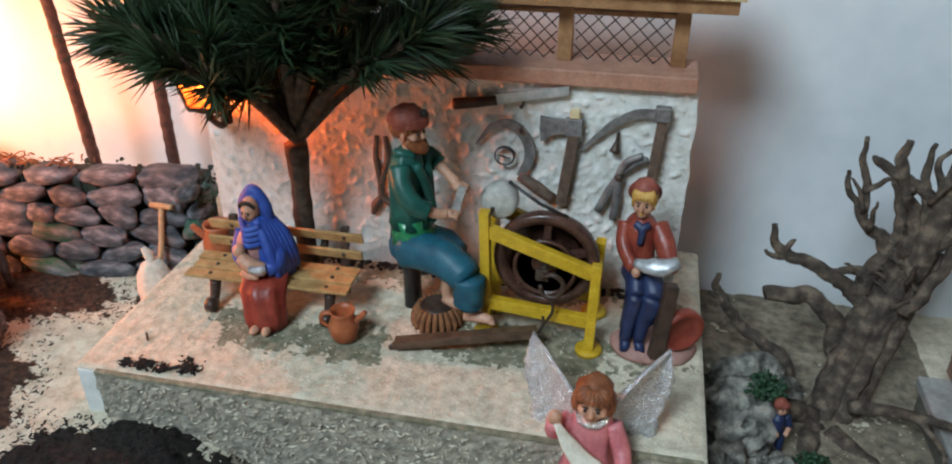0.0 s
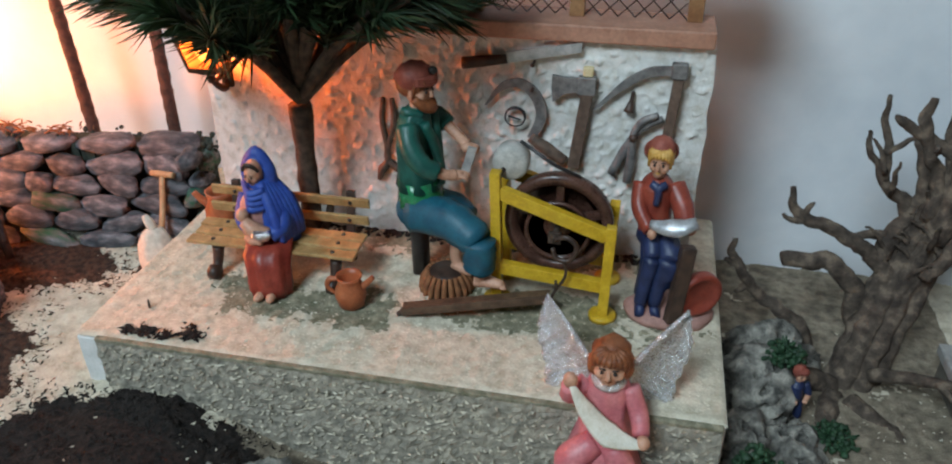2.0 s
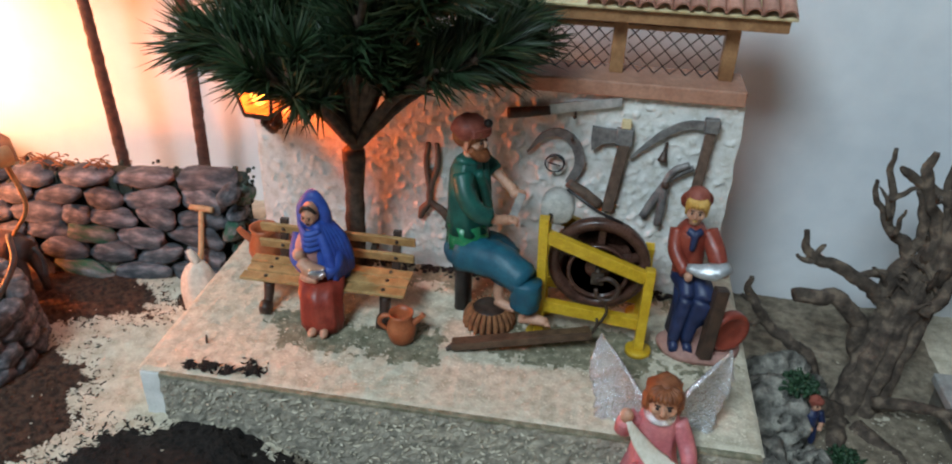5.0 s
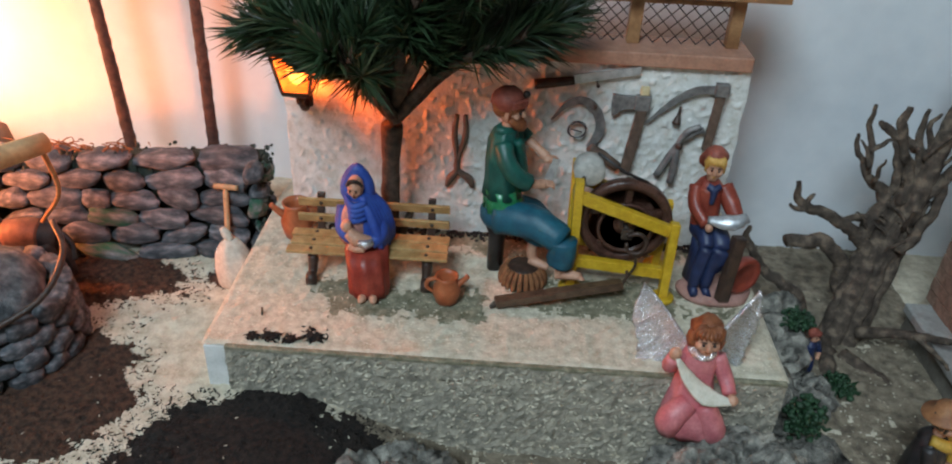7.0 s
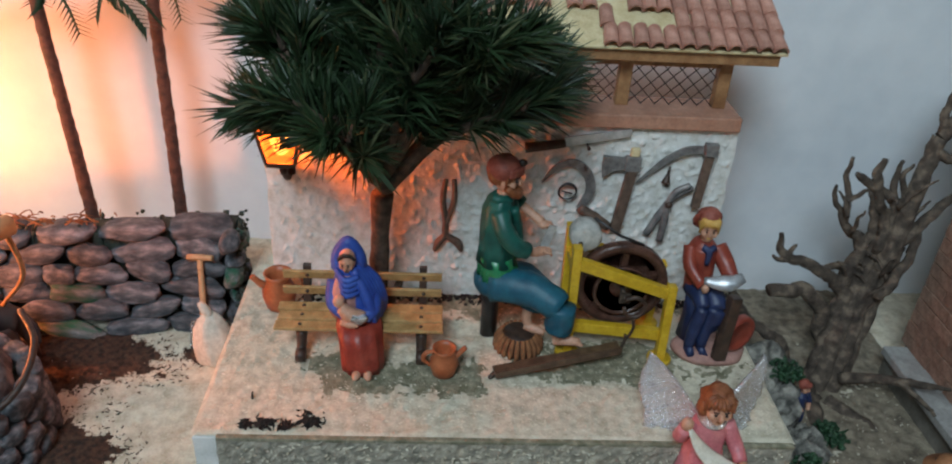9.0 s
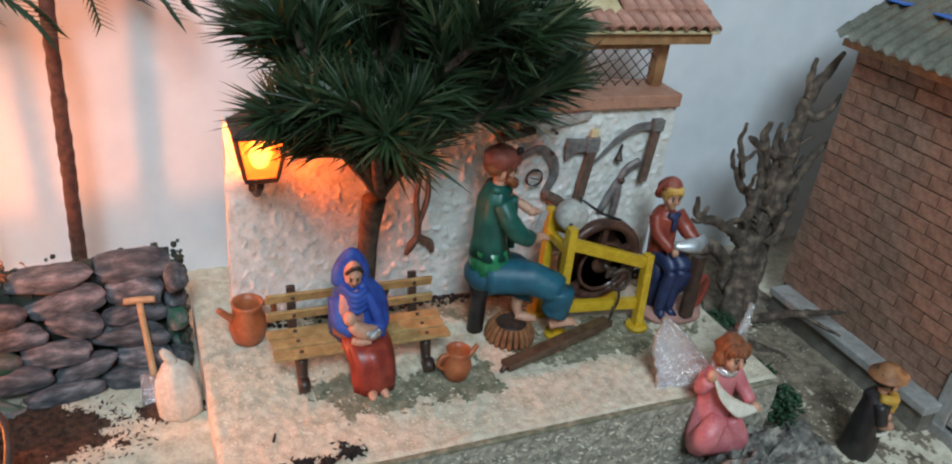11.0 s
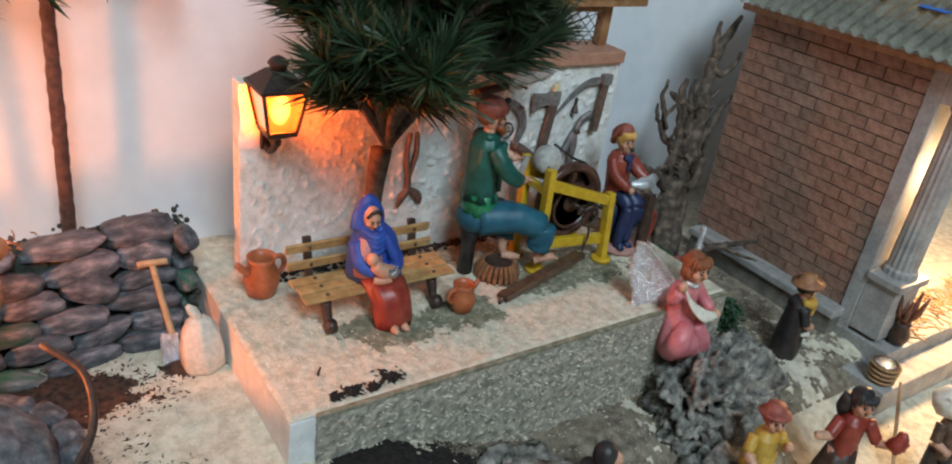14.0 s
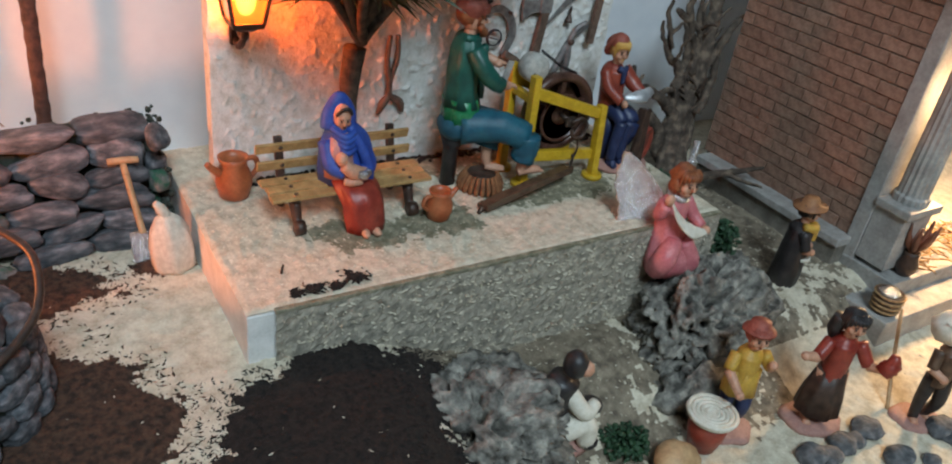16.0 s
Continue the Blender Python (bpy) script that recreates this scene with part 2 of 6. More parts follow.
def ball(bm, c, r, mi=0, rot=(0, 0, 0), seg=14, rough=0.0, freq=60.0):
    r = (r, r, r) if not isinstance(r, (list, tuple)) else r
    m = pose(*c, *rot) @ Matrix.Diagonal((*r, 1))
    made = bmesh.ops.create_uvsphere(bm, u_segments=seg, v_segments=max(6, seg * 2 // 3), radius=1.0, matrix=m)
    for v in made["verts"]:
        if rough:
            v.co += (v.co - Vector(c)) * rough * noise.noise(v.co * freq)
        for f in v.link_faces:
            f.material_index, f.smooth = mi, True


def loft(bm, rings, mi=0, seg=24, fold=0.0, k=7, ph=0.0):
    """A body from rings (x, y, z, rx, ry), with folds running up it."""
    made = []
    for x, y, z, rx, ry in rings:
        row = []
        for j in range(seg):
            a = 2 * math.pi * j / seg
            q = 1 + fold * math.sin(k * a + ph + 60 * z) + fold * 0.7 * noise.noise(Vector((math.cos(a) * 2, math.sin(a) * 2, z * 90 + ph)))
            row.append(bm.verts.new((x + rx * q * math.cos(a), y + ry * q * math.sin(a), z)))
        made.append(row)
    fs = []
    for a, b in zip(made, made[1:]):
        for j in range(seg):
            fs.append(bm.faces.new((a[j], a[(j + 1) % seg], b[(j + 1) % seg], b[j])))
    fs += [bm.faces.new(made[0][::-1]), bm.faces.new(made[-1])]
    for f in fs:
        f.material_index, f.smooth = mi, True


def lathe(bm, profile, c=(0, 0, 0), mi=0, seg=28, rot=None):
    """Turned from (radius, height) pairs about the z axis through c."""
    m = Matrix.Translation(c) @ (rot if rot else Matrix())
    rows = [[bm.verts.new(m @ Vector((r * math.cos(2 * math.pi * j / seg), r * math.sin(2 * math.pi * j / seg), z))) for j in range(seg)] for r, z in profile]
    for a, b in zip(rows, rows[1:]):
        for j in range(seg):
            f = bm.faces.new((a[j], a[(j + 1) % seg], b[(j + 1) % seg], b[j]))
            f.material_index, f.smooth = mi, True
    for row in (rows[0][::-1], rows[-1]):
        bm.faces.new(row).material_index = mi


def box(bm, lo, hi, mi=0, bev=0.0, m=None):
    lo, hi = Vector(lo), Vector(hi)
    made = bmesh.ops.create_cube(bm, size=1.0, matrix=(m or Matrix()) @ Matrix.Translation((lo + hi) / 2) @ Matrix.Diagonal((*(hi - lo), 1)))
    fs = {f for v in made["verts"] for f in v.link_faces}
    for f in fs:
        f.material_index = mi
    if bev:
        es = list({e for v in made["verts"] for e in v.link_edges})
        out = bmesh.ops.bevel(bm, geom=es, offset=bev, segments=2, affect="EDGES", profile=0.5)
        for f in out["faces"]:
            f.material_index = mi


def beam(bm, a, b, w, h, mi=0, bev=0.0005, up=(0, 0, 1)):
    """A squared bar from a to b, w wide and h high."""
    a, b = Vector(a), Vector(b)
    d = (b - a)
    x = d.normalized()
    y = Vector(up).cross(x).normalized()
    z = x.cross(y)
    m = Matrix((x, y, z)).transposed().to_4x4()
    m.translation = (a + b) / 2
    box(bm, (-d.length / 2, -w / 2, -h / 2), (d.length / 2, w / 2, h / 2), mi, bev, m)


def mesh_of(name, bm, mats):
    me = bpy.data.meshes.new(name)
    bmesh.ops.recalc_face_normals(bm, faces=bm.faces[:])
    bm.to_mesh(me)
    bm.free()
    for q in mats if isinstance(mats, (list, tuple)) else [mats]:
        me.materials.append(M[q])
    return me


def thing(name, place, label, category, group="", kind=""):
    ob = new(name)
    ob.location = place
    ob.empty_display_size = 0.01
    return tagged(ob, label, category, group, kind)


def part(name, bm, mats, parent, label=""):
    ob = new(name, mesh_of(name, bm, mats))
    ob.parent = parent
    if parent.type == "EMPTY" or parent.location.length:
        ob.matrix_parent_inverse = Matrix.Translation(-parent.location)
    return tagged(ob, label)


def piece(name, me, parent, m):
    ob = new(name, me)
    ob.parent = parent
    ob.matrix_parent_inverse = Matrix.Translation(-parent.location)
    ob.matrix_basis = m
    return ob


def solo(name, bm, mats, place, label, category, group="", kind=""):
    bmesh.ops.translate(bm, verts=bm.verts[:], vec=-Vector(place))
    ob = new(name, mesh_of(name, bm, mats))
    ob.location = place
    return tagged(ob, label, category, group, kind)


def sheet(name, xs, ys, height, mats, pick=None):
    """A sheet over the plan, height(x, y) high; pick(x, y) gives the material of each face."""
    verts = [(x, y, height(x, y)) for y in ys for x in xs]
    w = len(xs)
    faces = [(j * w + i, j * w + i + 1, (j + 1) * w + i + 1, (j + 1) * w + i) for j in range(len(ys) - 1) for i in range(w - 1)]
    me = bpy.data.meshes.new(name)
    me.from_pydata(verts, [], faces)
    for q in mats:
        me.materials.append(M[q])
    if pick:
        me.polygons.foreach_set("material_index", [pick(*verts[f[0]][:2]) for f in faces])
    me.polygons.foreach_set("use_smooth", [True] * len(faces))
    return new(name, me)


def spread(a, b, step):
    n = max(1, round((b - a) / step))
    return [a + (b - a) * i / n for i in range(n + 1)]


def nz(x, y, f, o=0.0):
    return noise.noise(Vector((x * f, y * f, o)))


# ---- setting ----
def ease(v):
    v = min(1, max(0, v))
    return v * v * (3 - 2 * v)


def ground_z(x, y):
    low = -0.08 - 0.035 * ease((-0.2 - y) / 0.08)
    return -0.037 + (low + 0.037) * ease((x - 0.02) / 0.14)


def blob(x, y, cx, cy, rx, ry, o=0.0):
    """Positive inside an uneven patch."""
    return 1 - math.hypot((x - cx) / rx, (y - cy) / ry) + 0.35 * nz(x, y, 45, o) + 0.2 * nz(x, y, 150, o)


def soil_at(x, y):
    a = max(blob(x, y, 0.03, -0.215, 0.07, 0.045, 1), blob(x, y, 0.0, -0.255, 0.07, 0.055, 4))
    b = blob(x, y, -0.125, -0.19, 0.05, 0.06, 2)
    c = max(blob(x, y, -0.17, -0.06, 0.08, 0.035, 3), blob(x, y, -0.05, -0.052, 0.03, 0.012, 7) - 0.2)
    return a, b, c


def ground_height(x, y):
    a, b, c = soil_at(x, y)
    up = 0.006 * max(0, min(1, a * 2)) + 0.003 * max(0, min(1, b * 2)) + 0.003 * max(0, min(1, c * 2))
    return ground_z(x, y) + up + 0.0016 * nz(x, y, 60) + 0.0010 * nz(x, y, 210) + 0.0008 * nz(x, y, 480)


def ground_pick(x, y):
    a, b, c = soil_at(x, y)
    # brown earth by the driftwood, with the shade there painted in
    if a <= 0 and 0.345 < x < 0.53 and y > -0.24 and 0.6 * nz(x, y, 22, 3) + 0.5 * nz(x, y, 80, 3) + 0.3 * nz(x, y, 240, 3) > (-0.45 if y > -0.13 else -0.12):
        return 3
    # gritty earth before the platform, darkened for the rocks' shadow too
    if a <= 0 and 0.07 < x < 0.37 and -0.33 < y < -0.165 and 0.6 * nz(x, y, 22, 8) + 0.5 * nz(x, y, 80, 8) + 0.3 * nz(x, y, 240, 8) > -0.35 + 1.2 * max(0, -0.27 - y) / 0.06:
        return 3
    return 1 if a > 0 else 2 if max(b, c) > 0 else 0


xs = spread(-0.9, -0.36, 0.03) + spread(-0.36, 0.62, 0.0022)[1:] + spread(0.62, 1.3, 0.03)[1:]
ys = spread(-1.1, -0.5, 0.03) + spread(-0.5, 0.12, 0.0022)[1:]
tagged(sheet("ground", xs, ys, ground_height, ("dust", "soil", "bark_soil", "shaded_earth"), ground_pick), "pale sawdust ground with patches of dark soil", "ground", kind="structure")

# the room; walls beyond the north one and ceiling are unseen, darkened against bounce
bm = bmesh.new()
box(bm, (-2.2, 0.12, -0.9), (2.2, 0.2, 1.9))
tagged(new("wall_north", mesh_of("wall_north", bm, "room")), "plain white painted room wall", "wall", kind="structure")
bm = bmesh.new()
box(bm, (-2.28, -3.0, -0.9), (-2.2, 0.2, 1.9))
tagged(new("wall_west", mesh_of("wall_west", bm, "paint")), "unseen room wall, darkened to cut bounced light", "wall", kind="structure")
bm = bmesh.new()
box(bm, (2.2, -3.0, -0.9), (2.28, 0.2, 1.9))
tagged(new("wall_east", mesh_of("wall_east", bm, "paint")), "unseen room wall, darkened to cut bounced light", "wall", kind="structure")
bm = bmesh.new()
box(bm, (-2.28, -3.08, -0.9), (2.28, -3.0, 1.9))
tagged(new("wall_south", mesh_of("wall_south", bm, "paint")), "unseen room wall, darkened to cut bounced light", "wall", kind="structure")
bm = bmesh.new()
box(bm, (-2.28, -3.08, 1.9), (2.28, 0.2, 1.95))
tagged(new("ceiling", mesh_of("ceiling", bm, "paint")), "unseen ceiling, darkened to cut bounced light", "ceiling", kind="structure")
bm = bmesh.new()
box(bm, (-2.28, -3.08, -0.95), (2.28, 0.2, -0.9))
tagged(new("floor", mesh_of("floor", bm, "grey")), "plain grey room floor", "floor", kind="structure")


# ---- the raised platform ----
PX0, PX1, PY0, PY1 = -0.027, 0.352, -0.170, 0.045
platform = thing("display_platform", (0.16, -0.08, -0.04), "white board platform strewn with sawdust, gritty grey front", "platform")


def top_height(x, y):
    d = 0.0012 * nz(x, y, 55, 5) + 0.0008 * nz(x, y, 190, 6) + 0.0005 * nz(x, y, 520, 6)
    e = min(x - PX0, PX1 - x, y - PY0)
    return min(0.0, e * 0.6 - 0.0015) + d * min(1, e / 0.006)


def top_pick(x, y):
    v = 0.55 * nz(x, y, 26, 9) + 0.35 * nz(x, y, 90, 9) + 0.3 * nz(x, y, 260, 9)
    bare = max(1 - math.hypot((x - 0.10) / 0.07, (y + 0.11) / 0.026), 1 - math.hypot((x - 0.25) / 0.10, (y + 0.095) / 0.032), 1 - math.hypot((x - 0.19) / 0.16, (y + 0.03) / 0.03))
    return 1 if bare + v > 0.22 else 0


M["worn"] = mat("worn_mossy_board", (0.15, 0.145, 0.09), (0.36, 0.32, 0.22), 140, 0.95, bump=0.9, dist=0.001, c3=(0.24, 0.22, 0.15))
top = sheet("top", spread(PX0, PX1, 0.0013), spread(PY0, PY1, 0.0013), top_height, ("dust", "worn"), top_pick)
top.parent = platform
top.matrix_parent_inverse = Matrix.Translation(-platform.location)
bm = bmesh.new()
box(bm, (PX0 + 0.0005, PY0 + 0.0005, -0.13), (PX1 - 0.0005, PY1, -0.0035), bev=0.001)
part("core", bm, "foam", platform, "white foam board core")
# the gritty front panel, standing a little proud
fx, fz = spread(PX0 + 0.016, PX1 - 0.002, 0.0024), spread(-0.13, -0.001, 0.0024)
verts, faces = [], []
for z in fz:
    for x in fx:
        verts.append((x, PY0 - 0.003 - 0.0012 * nz(x, z, 130, 2) - 0.0022 * max(0, nz(x, z, 300, 3)), z))
w = len(fx)
faces = [(j * w + i, j * w + i + 1, (j + 1) * w + i + 1, (j + 1) * w + i) for j in range(len(fz) - 1) for i in range(w - 1)]
me = bpy.data.meshes.new("front_panel")
me.from_pydata(verts, [], faces)
me.materials.append(M["grit"])
panel = new("front_panel", me)
panel.parent = platform
panel.matrix_parent_inverse = Matrix.Translation(-platform.location)
panel["label"] = "gritty grey front board"
bm = bmesh.new()
box(bm, (PX0 + 0.016, PY0 - 0.0036, -0.0025), (PX1 - 0.002, PY0 + 0.0002, 0.0002), bev=0.0006)
part("edge_strip", bm, "worn", platform, "bare grey top edge")

# ---- stucco wall with tools ----
WY = -0.014
stucco = thing("stucco_wall", (0.165, WY, 0), "white rough stucco garden wall with hanging tools", "wall")
wx, wz = spread(-0.003, 0.332, 0.0013), spread(-0.003, 0.1475, 0.0013)


def splat(x, z):
    v = 0.0010 * nz(x, z, 90, 1) + 0.0034 * max(0, nz(x, z, 210, 2) - 0.05) + 0.0020 * max(0, nz(x, z, 430, 3))
    e = min(x + 0.003, 0.332 - x)
    return v * (0.65 + 0.35 * min(1, max(0, (x - 0.05) / 0.12))) * min(1, e / 0.004)


verts = [(x + 0.0015 * nz(0.3, z, 60), WY - splat(x, z) - 0.002, z) for z in wz for x in wx]
w = len(wx)
faces = [(j * w + i, j * w + i + 1, (j + 1) * w + i + 1, (j + 1) * w + i) for j in range(len(wz) - 1) for i in range(w - 1)]
me = bpy.data.meshes.new("face")
me.from_pydata(verts, [], faces)
me.materials.append(M["stucco"])
me.polygons.foreach_set("use_smooth", [True] * len(faces))
face = new("face", me)
face.parent = stucco
face.matrix_parent_inverse = Matrix.Translation(-stucco.location)
bm = bmesh.new()
box(bm, (-0.0025, WY - 0.0022, -0.003), (0.3315, WY + 0.014, 0.1476), bev=0.0012)
part("core", bm, "stucco", stucco)
# fringe of soil at the foot
bm = bmesh.new()
for i in range(420):
    x = random.uniform(0.02, 0.335)
    s = random.uniform(0.0008, 0.0022)
    ball(bm, (x, WY - 0.004 - abs(random.gauss(0, 0.005)), s * 0.4), (s, s, s * 0.7), 0, (0, 0, random.uniform(0, 180)), 6)
tagged(new("soil_fringe", mesh_of("soil_fringe", bm, "soil")), "dark soil crumbs along the wall's foot", "soil", kind="stuff")

# ---- loggia on the wall ----
loggia = thing("wall_loggia", (0.23, 0.0, 0.148), "small wooden loggia with wire lattice and tiled roof", "loggia")
bm = bmesh.new()
box(bm, (0.10, WY - 0.008, 0.148), (0.330, 0.016, 0.1585), bev=0.0012)
part("sill", bm, "plank", loggia, "reddish-brown painted sill plank")
for x in (0.115, 0.185, 0.2475, 0.3175):
    bm = bmesh.new()
    box(bm, (x - 0.0045, -0.004, 0.1585), (x + 0.0045, 0.005, 0.195), bev=0.0006)
    part("post", bm, "post", loggia)
for z in (0.1875,):
    bm = bmesh.new()
    box(bm, (0.119, -0.003, z), (0.313, 0.003, z + 0.003), bev=0.0004)
    part("rail", bm, "post", loggia)
bm = bmesh.new()
box(bm, (0.10, -0.018, 0.1952), (0.347, -0.010, 0.2032), bev=0.0006)
part("front_beam", bm, "post", loggia)
bm = bmesh.new()
box(bm, (0.10, -0.0098, 0.1955), (0.345, 0.03, 0.2015), bev=0.0006)
part("ceiling_board", bm, "post", loggia)
for x0, x1 in ((0.190, 0.243), (0.252, 0.313), (0.1195, 0.1805)):
    n = 6
    for k in range(-n, n + 1):
        for s in (1, -1):
            a, b = Vector((x0 + (x1 - x0) * k / n, 0.0, 0.159)), Vector((x0 + (x1 - x0) * k / n + 0.0285, 0.0, 0.1875))
            if s < 0:
                a.x, b.x = x0 + x1 - a.x, x0 + x1 - b.x
            pts = []
            for q in range(13):
                p = a.lerp(b, q / 12)
                if x0 <= p.x <= x1:
                    pts.append(p)
            if len(pts) > 1:
                bm = bmesh.new()
                tube(bm, [pts[0] + Vector((0, 0.0006 * s, 0)), pts[-1] + Vector((0, 0.0006 * s, 0))], 0.00042, 0, 5)
                part("wire", bm, "wire", loggia)
slope = math.radians(24)
bm = bmesh.new()
beam(bm, (0.225, -0.022, 0.2045), (0.225, 0.034, 0.2045 + 0.056 * math.tan(slope)), 0.250, 0.002, up=(0, 0, 1))
part("roof_board", bm, "lath", loggia, "pale bare roof board")
bm = bmesh.new()
seg = 7
for sgn in (0,):
    outer = [(0.0052 * math.cos(math.pi * k / seg), 0.0052 * math.sin(math.pi * k / seg)) for k in range(seg + 1)]
    inner = [(0.0040 * math.cos(math.pi * k / seg), 0.0040 * math.sin(math.pi * k / seg)) for k in range(seg + 1)]
    rows = [[bm.verts.new((x * (1 - 0.1 * j), 0.019 * j, z * (1 - 0.1 * j))) for x, z in prof] for j in (0, 1) for prof in (outer, inner)]
    o0, i0, o1, i1 = rows
    for k in range(seg):
        bm.faces.new((o0[k], o0[k + 1], o1[k + 1], o1[k]))
        bm.faces.new((i0[k + 1], i0[k], i1[k], i1[k + 1]))
        bm.faces.new((o0[k + 1], o0[k], i0[k], i0[k + 1]))
tile_mesh = mesh_of("tile", bm, "tile")
for r in range(3):
    for c in range(24):
        if (r == 1 and 4 < c < 17 and c % 5 != 2) or (r == 0 and 5 < c < 12) or (r == 2 and c in (3, 4, 9, 12, 13)):
            continue
        y = -0.024 + r * 0.0165
        z = 0.2062 + (y + 0.022) * math.tan(slope) + 0.0015
        piece("tile", tile_mesh, loggia, pose(0.105 + c * 0.0104 + random.uniform(-0.0004, 0.0004), y, z, 24 + random.uniform(-2, 2), 0, random.uniform(-3, 3)))

# ---- stone wall ----
stone_wall = thing("stone_wall", (-0.17, 0.0, -0.037), "low dry wall of grey rounded stones with moss", "wall")


def wall_front(x, z):
    return -0.022 + 0.125 * (x + 0.04) * (1 if x < -0.04 else 0) + (z + 0.036) * 0.36


bm = bmesh.new()
cx = spread(-0.40, -0.040, 0.012)
for x0, x1 in zip(cx, cx[1:]):
    y0 = wall_front(x0, 0.036)
    box(bm, (x0, y0 + 0.009, -0.05), (x1 + 0.001, y0 + 0.032, 0.037))
part("core", bm, "mortar", stone_wall, "dark mossy mortar")
stone_meshes = []
for k in range(10):
    for q in ("stone", "moss_stone"):
        bm = bmesh.new()
        bmesh.ops.create_icosphere(bm, subdivisions=3, radius=1.0)
        for v in bm.verts:
            p = v.co.copy()
            o = Vector((k * 7.3, k * 2.1, 2))
            p = Vector((math.copysign(abs(p.x) ** 0.80, p.x), math.copysign(abs(p.y) ** 0.7, p.y), math.copysign(abs(p.z) ** 0.70, p.z)))
            skew = 0.55 * noise.noise(Vector((p.x * 0.9, k * 3.7, 0.5)))  # one end thicker, one edge slanting
            p = Vector((p.x, p.y, p.z * (1 + skew) + 0.22 * p.x * noise.noise(Vector((k * 5.1, 0.3, 0.9)))))
            v.co = p * (0.97 + 0.26 * noise.noise(p * 1.1 + o) + 0.07 * noise.noise(p * 3.2 + o) + 0.03 * noise.noise(p * 7 + o))
        for f in bm.faces:
            f.smooth = True
        stone_meshes.append(mesh_of("stone", bm, q))
z = -0.041
rng = random.Random(5)
while z < 0.029:
    h = rng.uniform(0.0135, 0.0175)
    x = -0.036 - rng.uniform(0, 0.012)
    while x > -0.38:
        wd = rng.choice((0.024, 0.032, 0.037, 0.042, 0.049)) * rng.uniform(0.92, 1.08)
        hh = h * rng.uniform(0.92, 1.24)
        m = rng.randrange(10) * 2 + (1 if rng.random() < 0.24 else 0)
        zz = z + h / 2 + rng.uniform(-0.0016, 0.0016)
        xx = x - wd / 2
        piece("stone", stone_meshes[m], stone_wall, pose(xx, wall_front(xx, zz) + 0.0060, zz, rng.uniform(-8, 8), rng.uniform(-9, 9), rng.uniform(-8, 8)) @ Matrix.Diagonal((wd * 0.515, 0.0072, hh * 0.55, 1)))
        x -= wd * rng.uniform(0.95, 1.0)
    z += h * 0.96
xx = -0.040
while xx > -0.385:  # capping stones
    wd = rng.uniform(0.034, 0.054)
    xx -= wd / 2
    piece("stone", stone_meshes[rng.randrange(10) * 2], stone_wall, pose(xx, wall_front(xx, 0.038) + 0.012, 0.0375 + rng.uniform(-0.001, 0.0012), rng.uniform(-6, 6), rng.uniform(-4, 4), rng.uniform(-6, 6)) @ Matrix.Diagonal((wd * 0.51, 0.0145, rng.uniform(0.0070, 0.0086), 1)))
    xx -= wd / 2
for i in range(7):  # the end of the wall
    piece("stone", stone_meshes[rng.randrange(10) * 2 + (i % 2)], stone_wall, pose(-0.038 + rng.uniform(-0.002, 0.002), -0.004 + 0.012 * (i % 3), -0.03 + i * 0.0108, 0, 0, 90) @ Matrix.Diagonal((0.0125, 0.0075, 0.0072, 1)))
bm = bmesh.new()
for i in range(260):
    x, zz = -0.034 + random.uniform(-0.003, 0.003), random.uniform(-0.035, 0.042)
    if random.random() < 0.5:
        x = random.uniform(-0.3, -0.04)
        zz = random.uniform(0.03, 0.044)
    y = wall_front(x, zz) + random.uniform(0.004, 0.028)
    s = random.uniform(0.001, 0.0026)
    ball(bm, (x, y, zz), (s, s, s), 0, (0, 0, 0), 6, 0.5, 400)
part("moss", bm, "mortar", stone_wall, "dark dry moss")
stone_wall.children[-1]["kind"] = "stuff"


# ---- tools on the stucco wall ----
TY = WY - 0.006


def flat(bm, outline, y0, thick, mi=0):
    """A plate in the wall's plane from (x, z) corners."""
    a = [bm.verts.new((x, y0, z)) for x, z in outline]
    b = [bm.verts.new((x, y0 - thick, z)) for x, z in outline]
    n = len(a)
    bm.faces.new(a).material_index = mi
    bm.faces.new(b[::-1]).material_index = mi
    for k in range(n):
        bm.faces.new((a[k], a[(k + 1) % n], b[(k + 1) % n], b[k])).material_index = mi


def bowed(pts, widths):
    """The outline of a blade along pts, with its widths."""
    c = curve([(x, 0, z) for x, z in pts], 5)
    w = swell(widths, 5)
    left, right = [], []
    for i, p in enumerate(c):
        d = (c[min(i + 1, len(c) - 1)] - c[max(i - 1, 0)]).normalized()
        n = Vector((-d.z, 0, d.x)) * w[i] / 2
        left.append((p.x + n.x, p.z + n.z))
        right.append((p.x - n.x, p.z - n.z))
    return left + right[::-1]


def nail(parent, x, z):
    bm = bmesh.new()
    tube(bm, [(x, WY + 0.002, z), (x, TY - 0.005, z + 0.0004)], 0.0008, 0, 8)
    ball(bm, (x, TY - 0.005, z + 0.0004), 0.0014, 0, seg=8)
    part("nail", bm, "dark", parent)


knife = thing("cleaver", (0.218, TY, 0.146), "grey cleaver with dark wooden handle hung on the wall", "knife", "tools on the wall")
bm = bmesh.new()
limb(bm, [(0.181, TY - 0.002, 0.1395), (0.194, TY - 0.002, 0.1415), (0.209, TY - 0.002, 0.144)], [0.0038, 0.0036, 0.003], seg=12)
part("handle", bm, "dark", knife, "dark handle")
bm = bmesh.new()
flat(bm, [(0.206, 0.1405), (0.2545, 0.1505), (0.2545, 0.1565), (0.208, 0.1478)], TY, 0.0016)
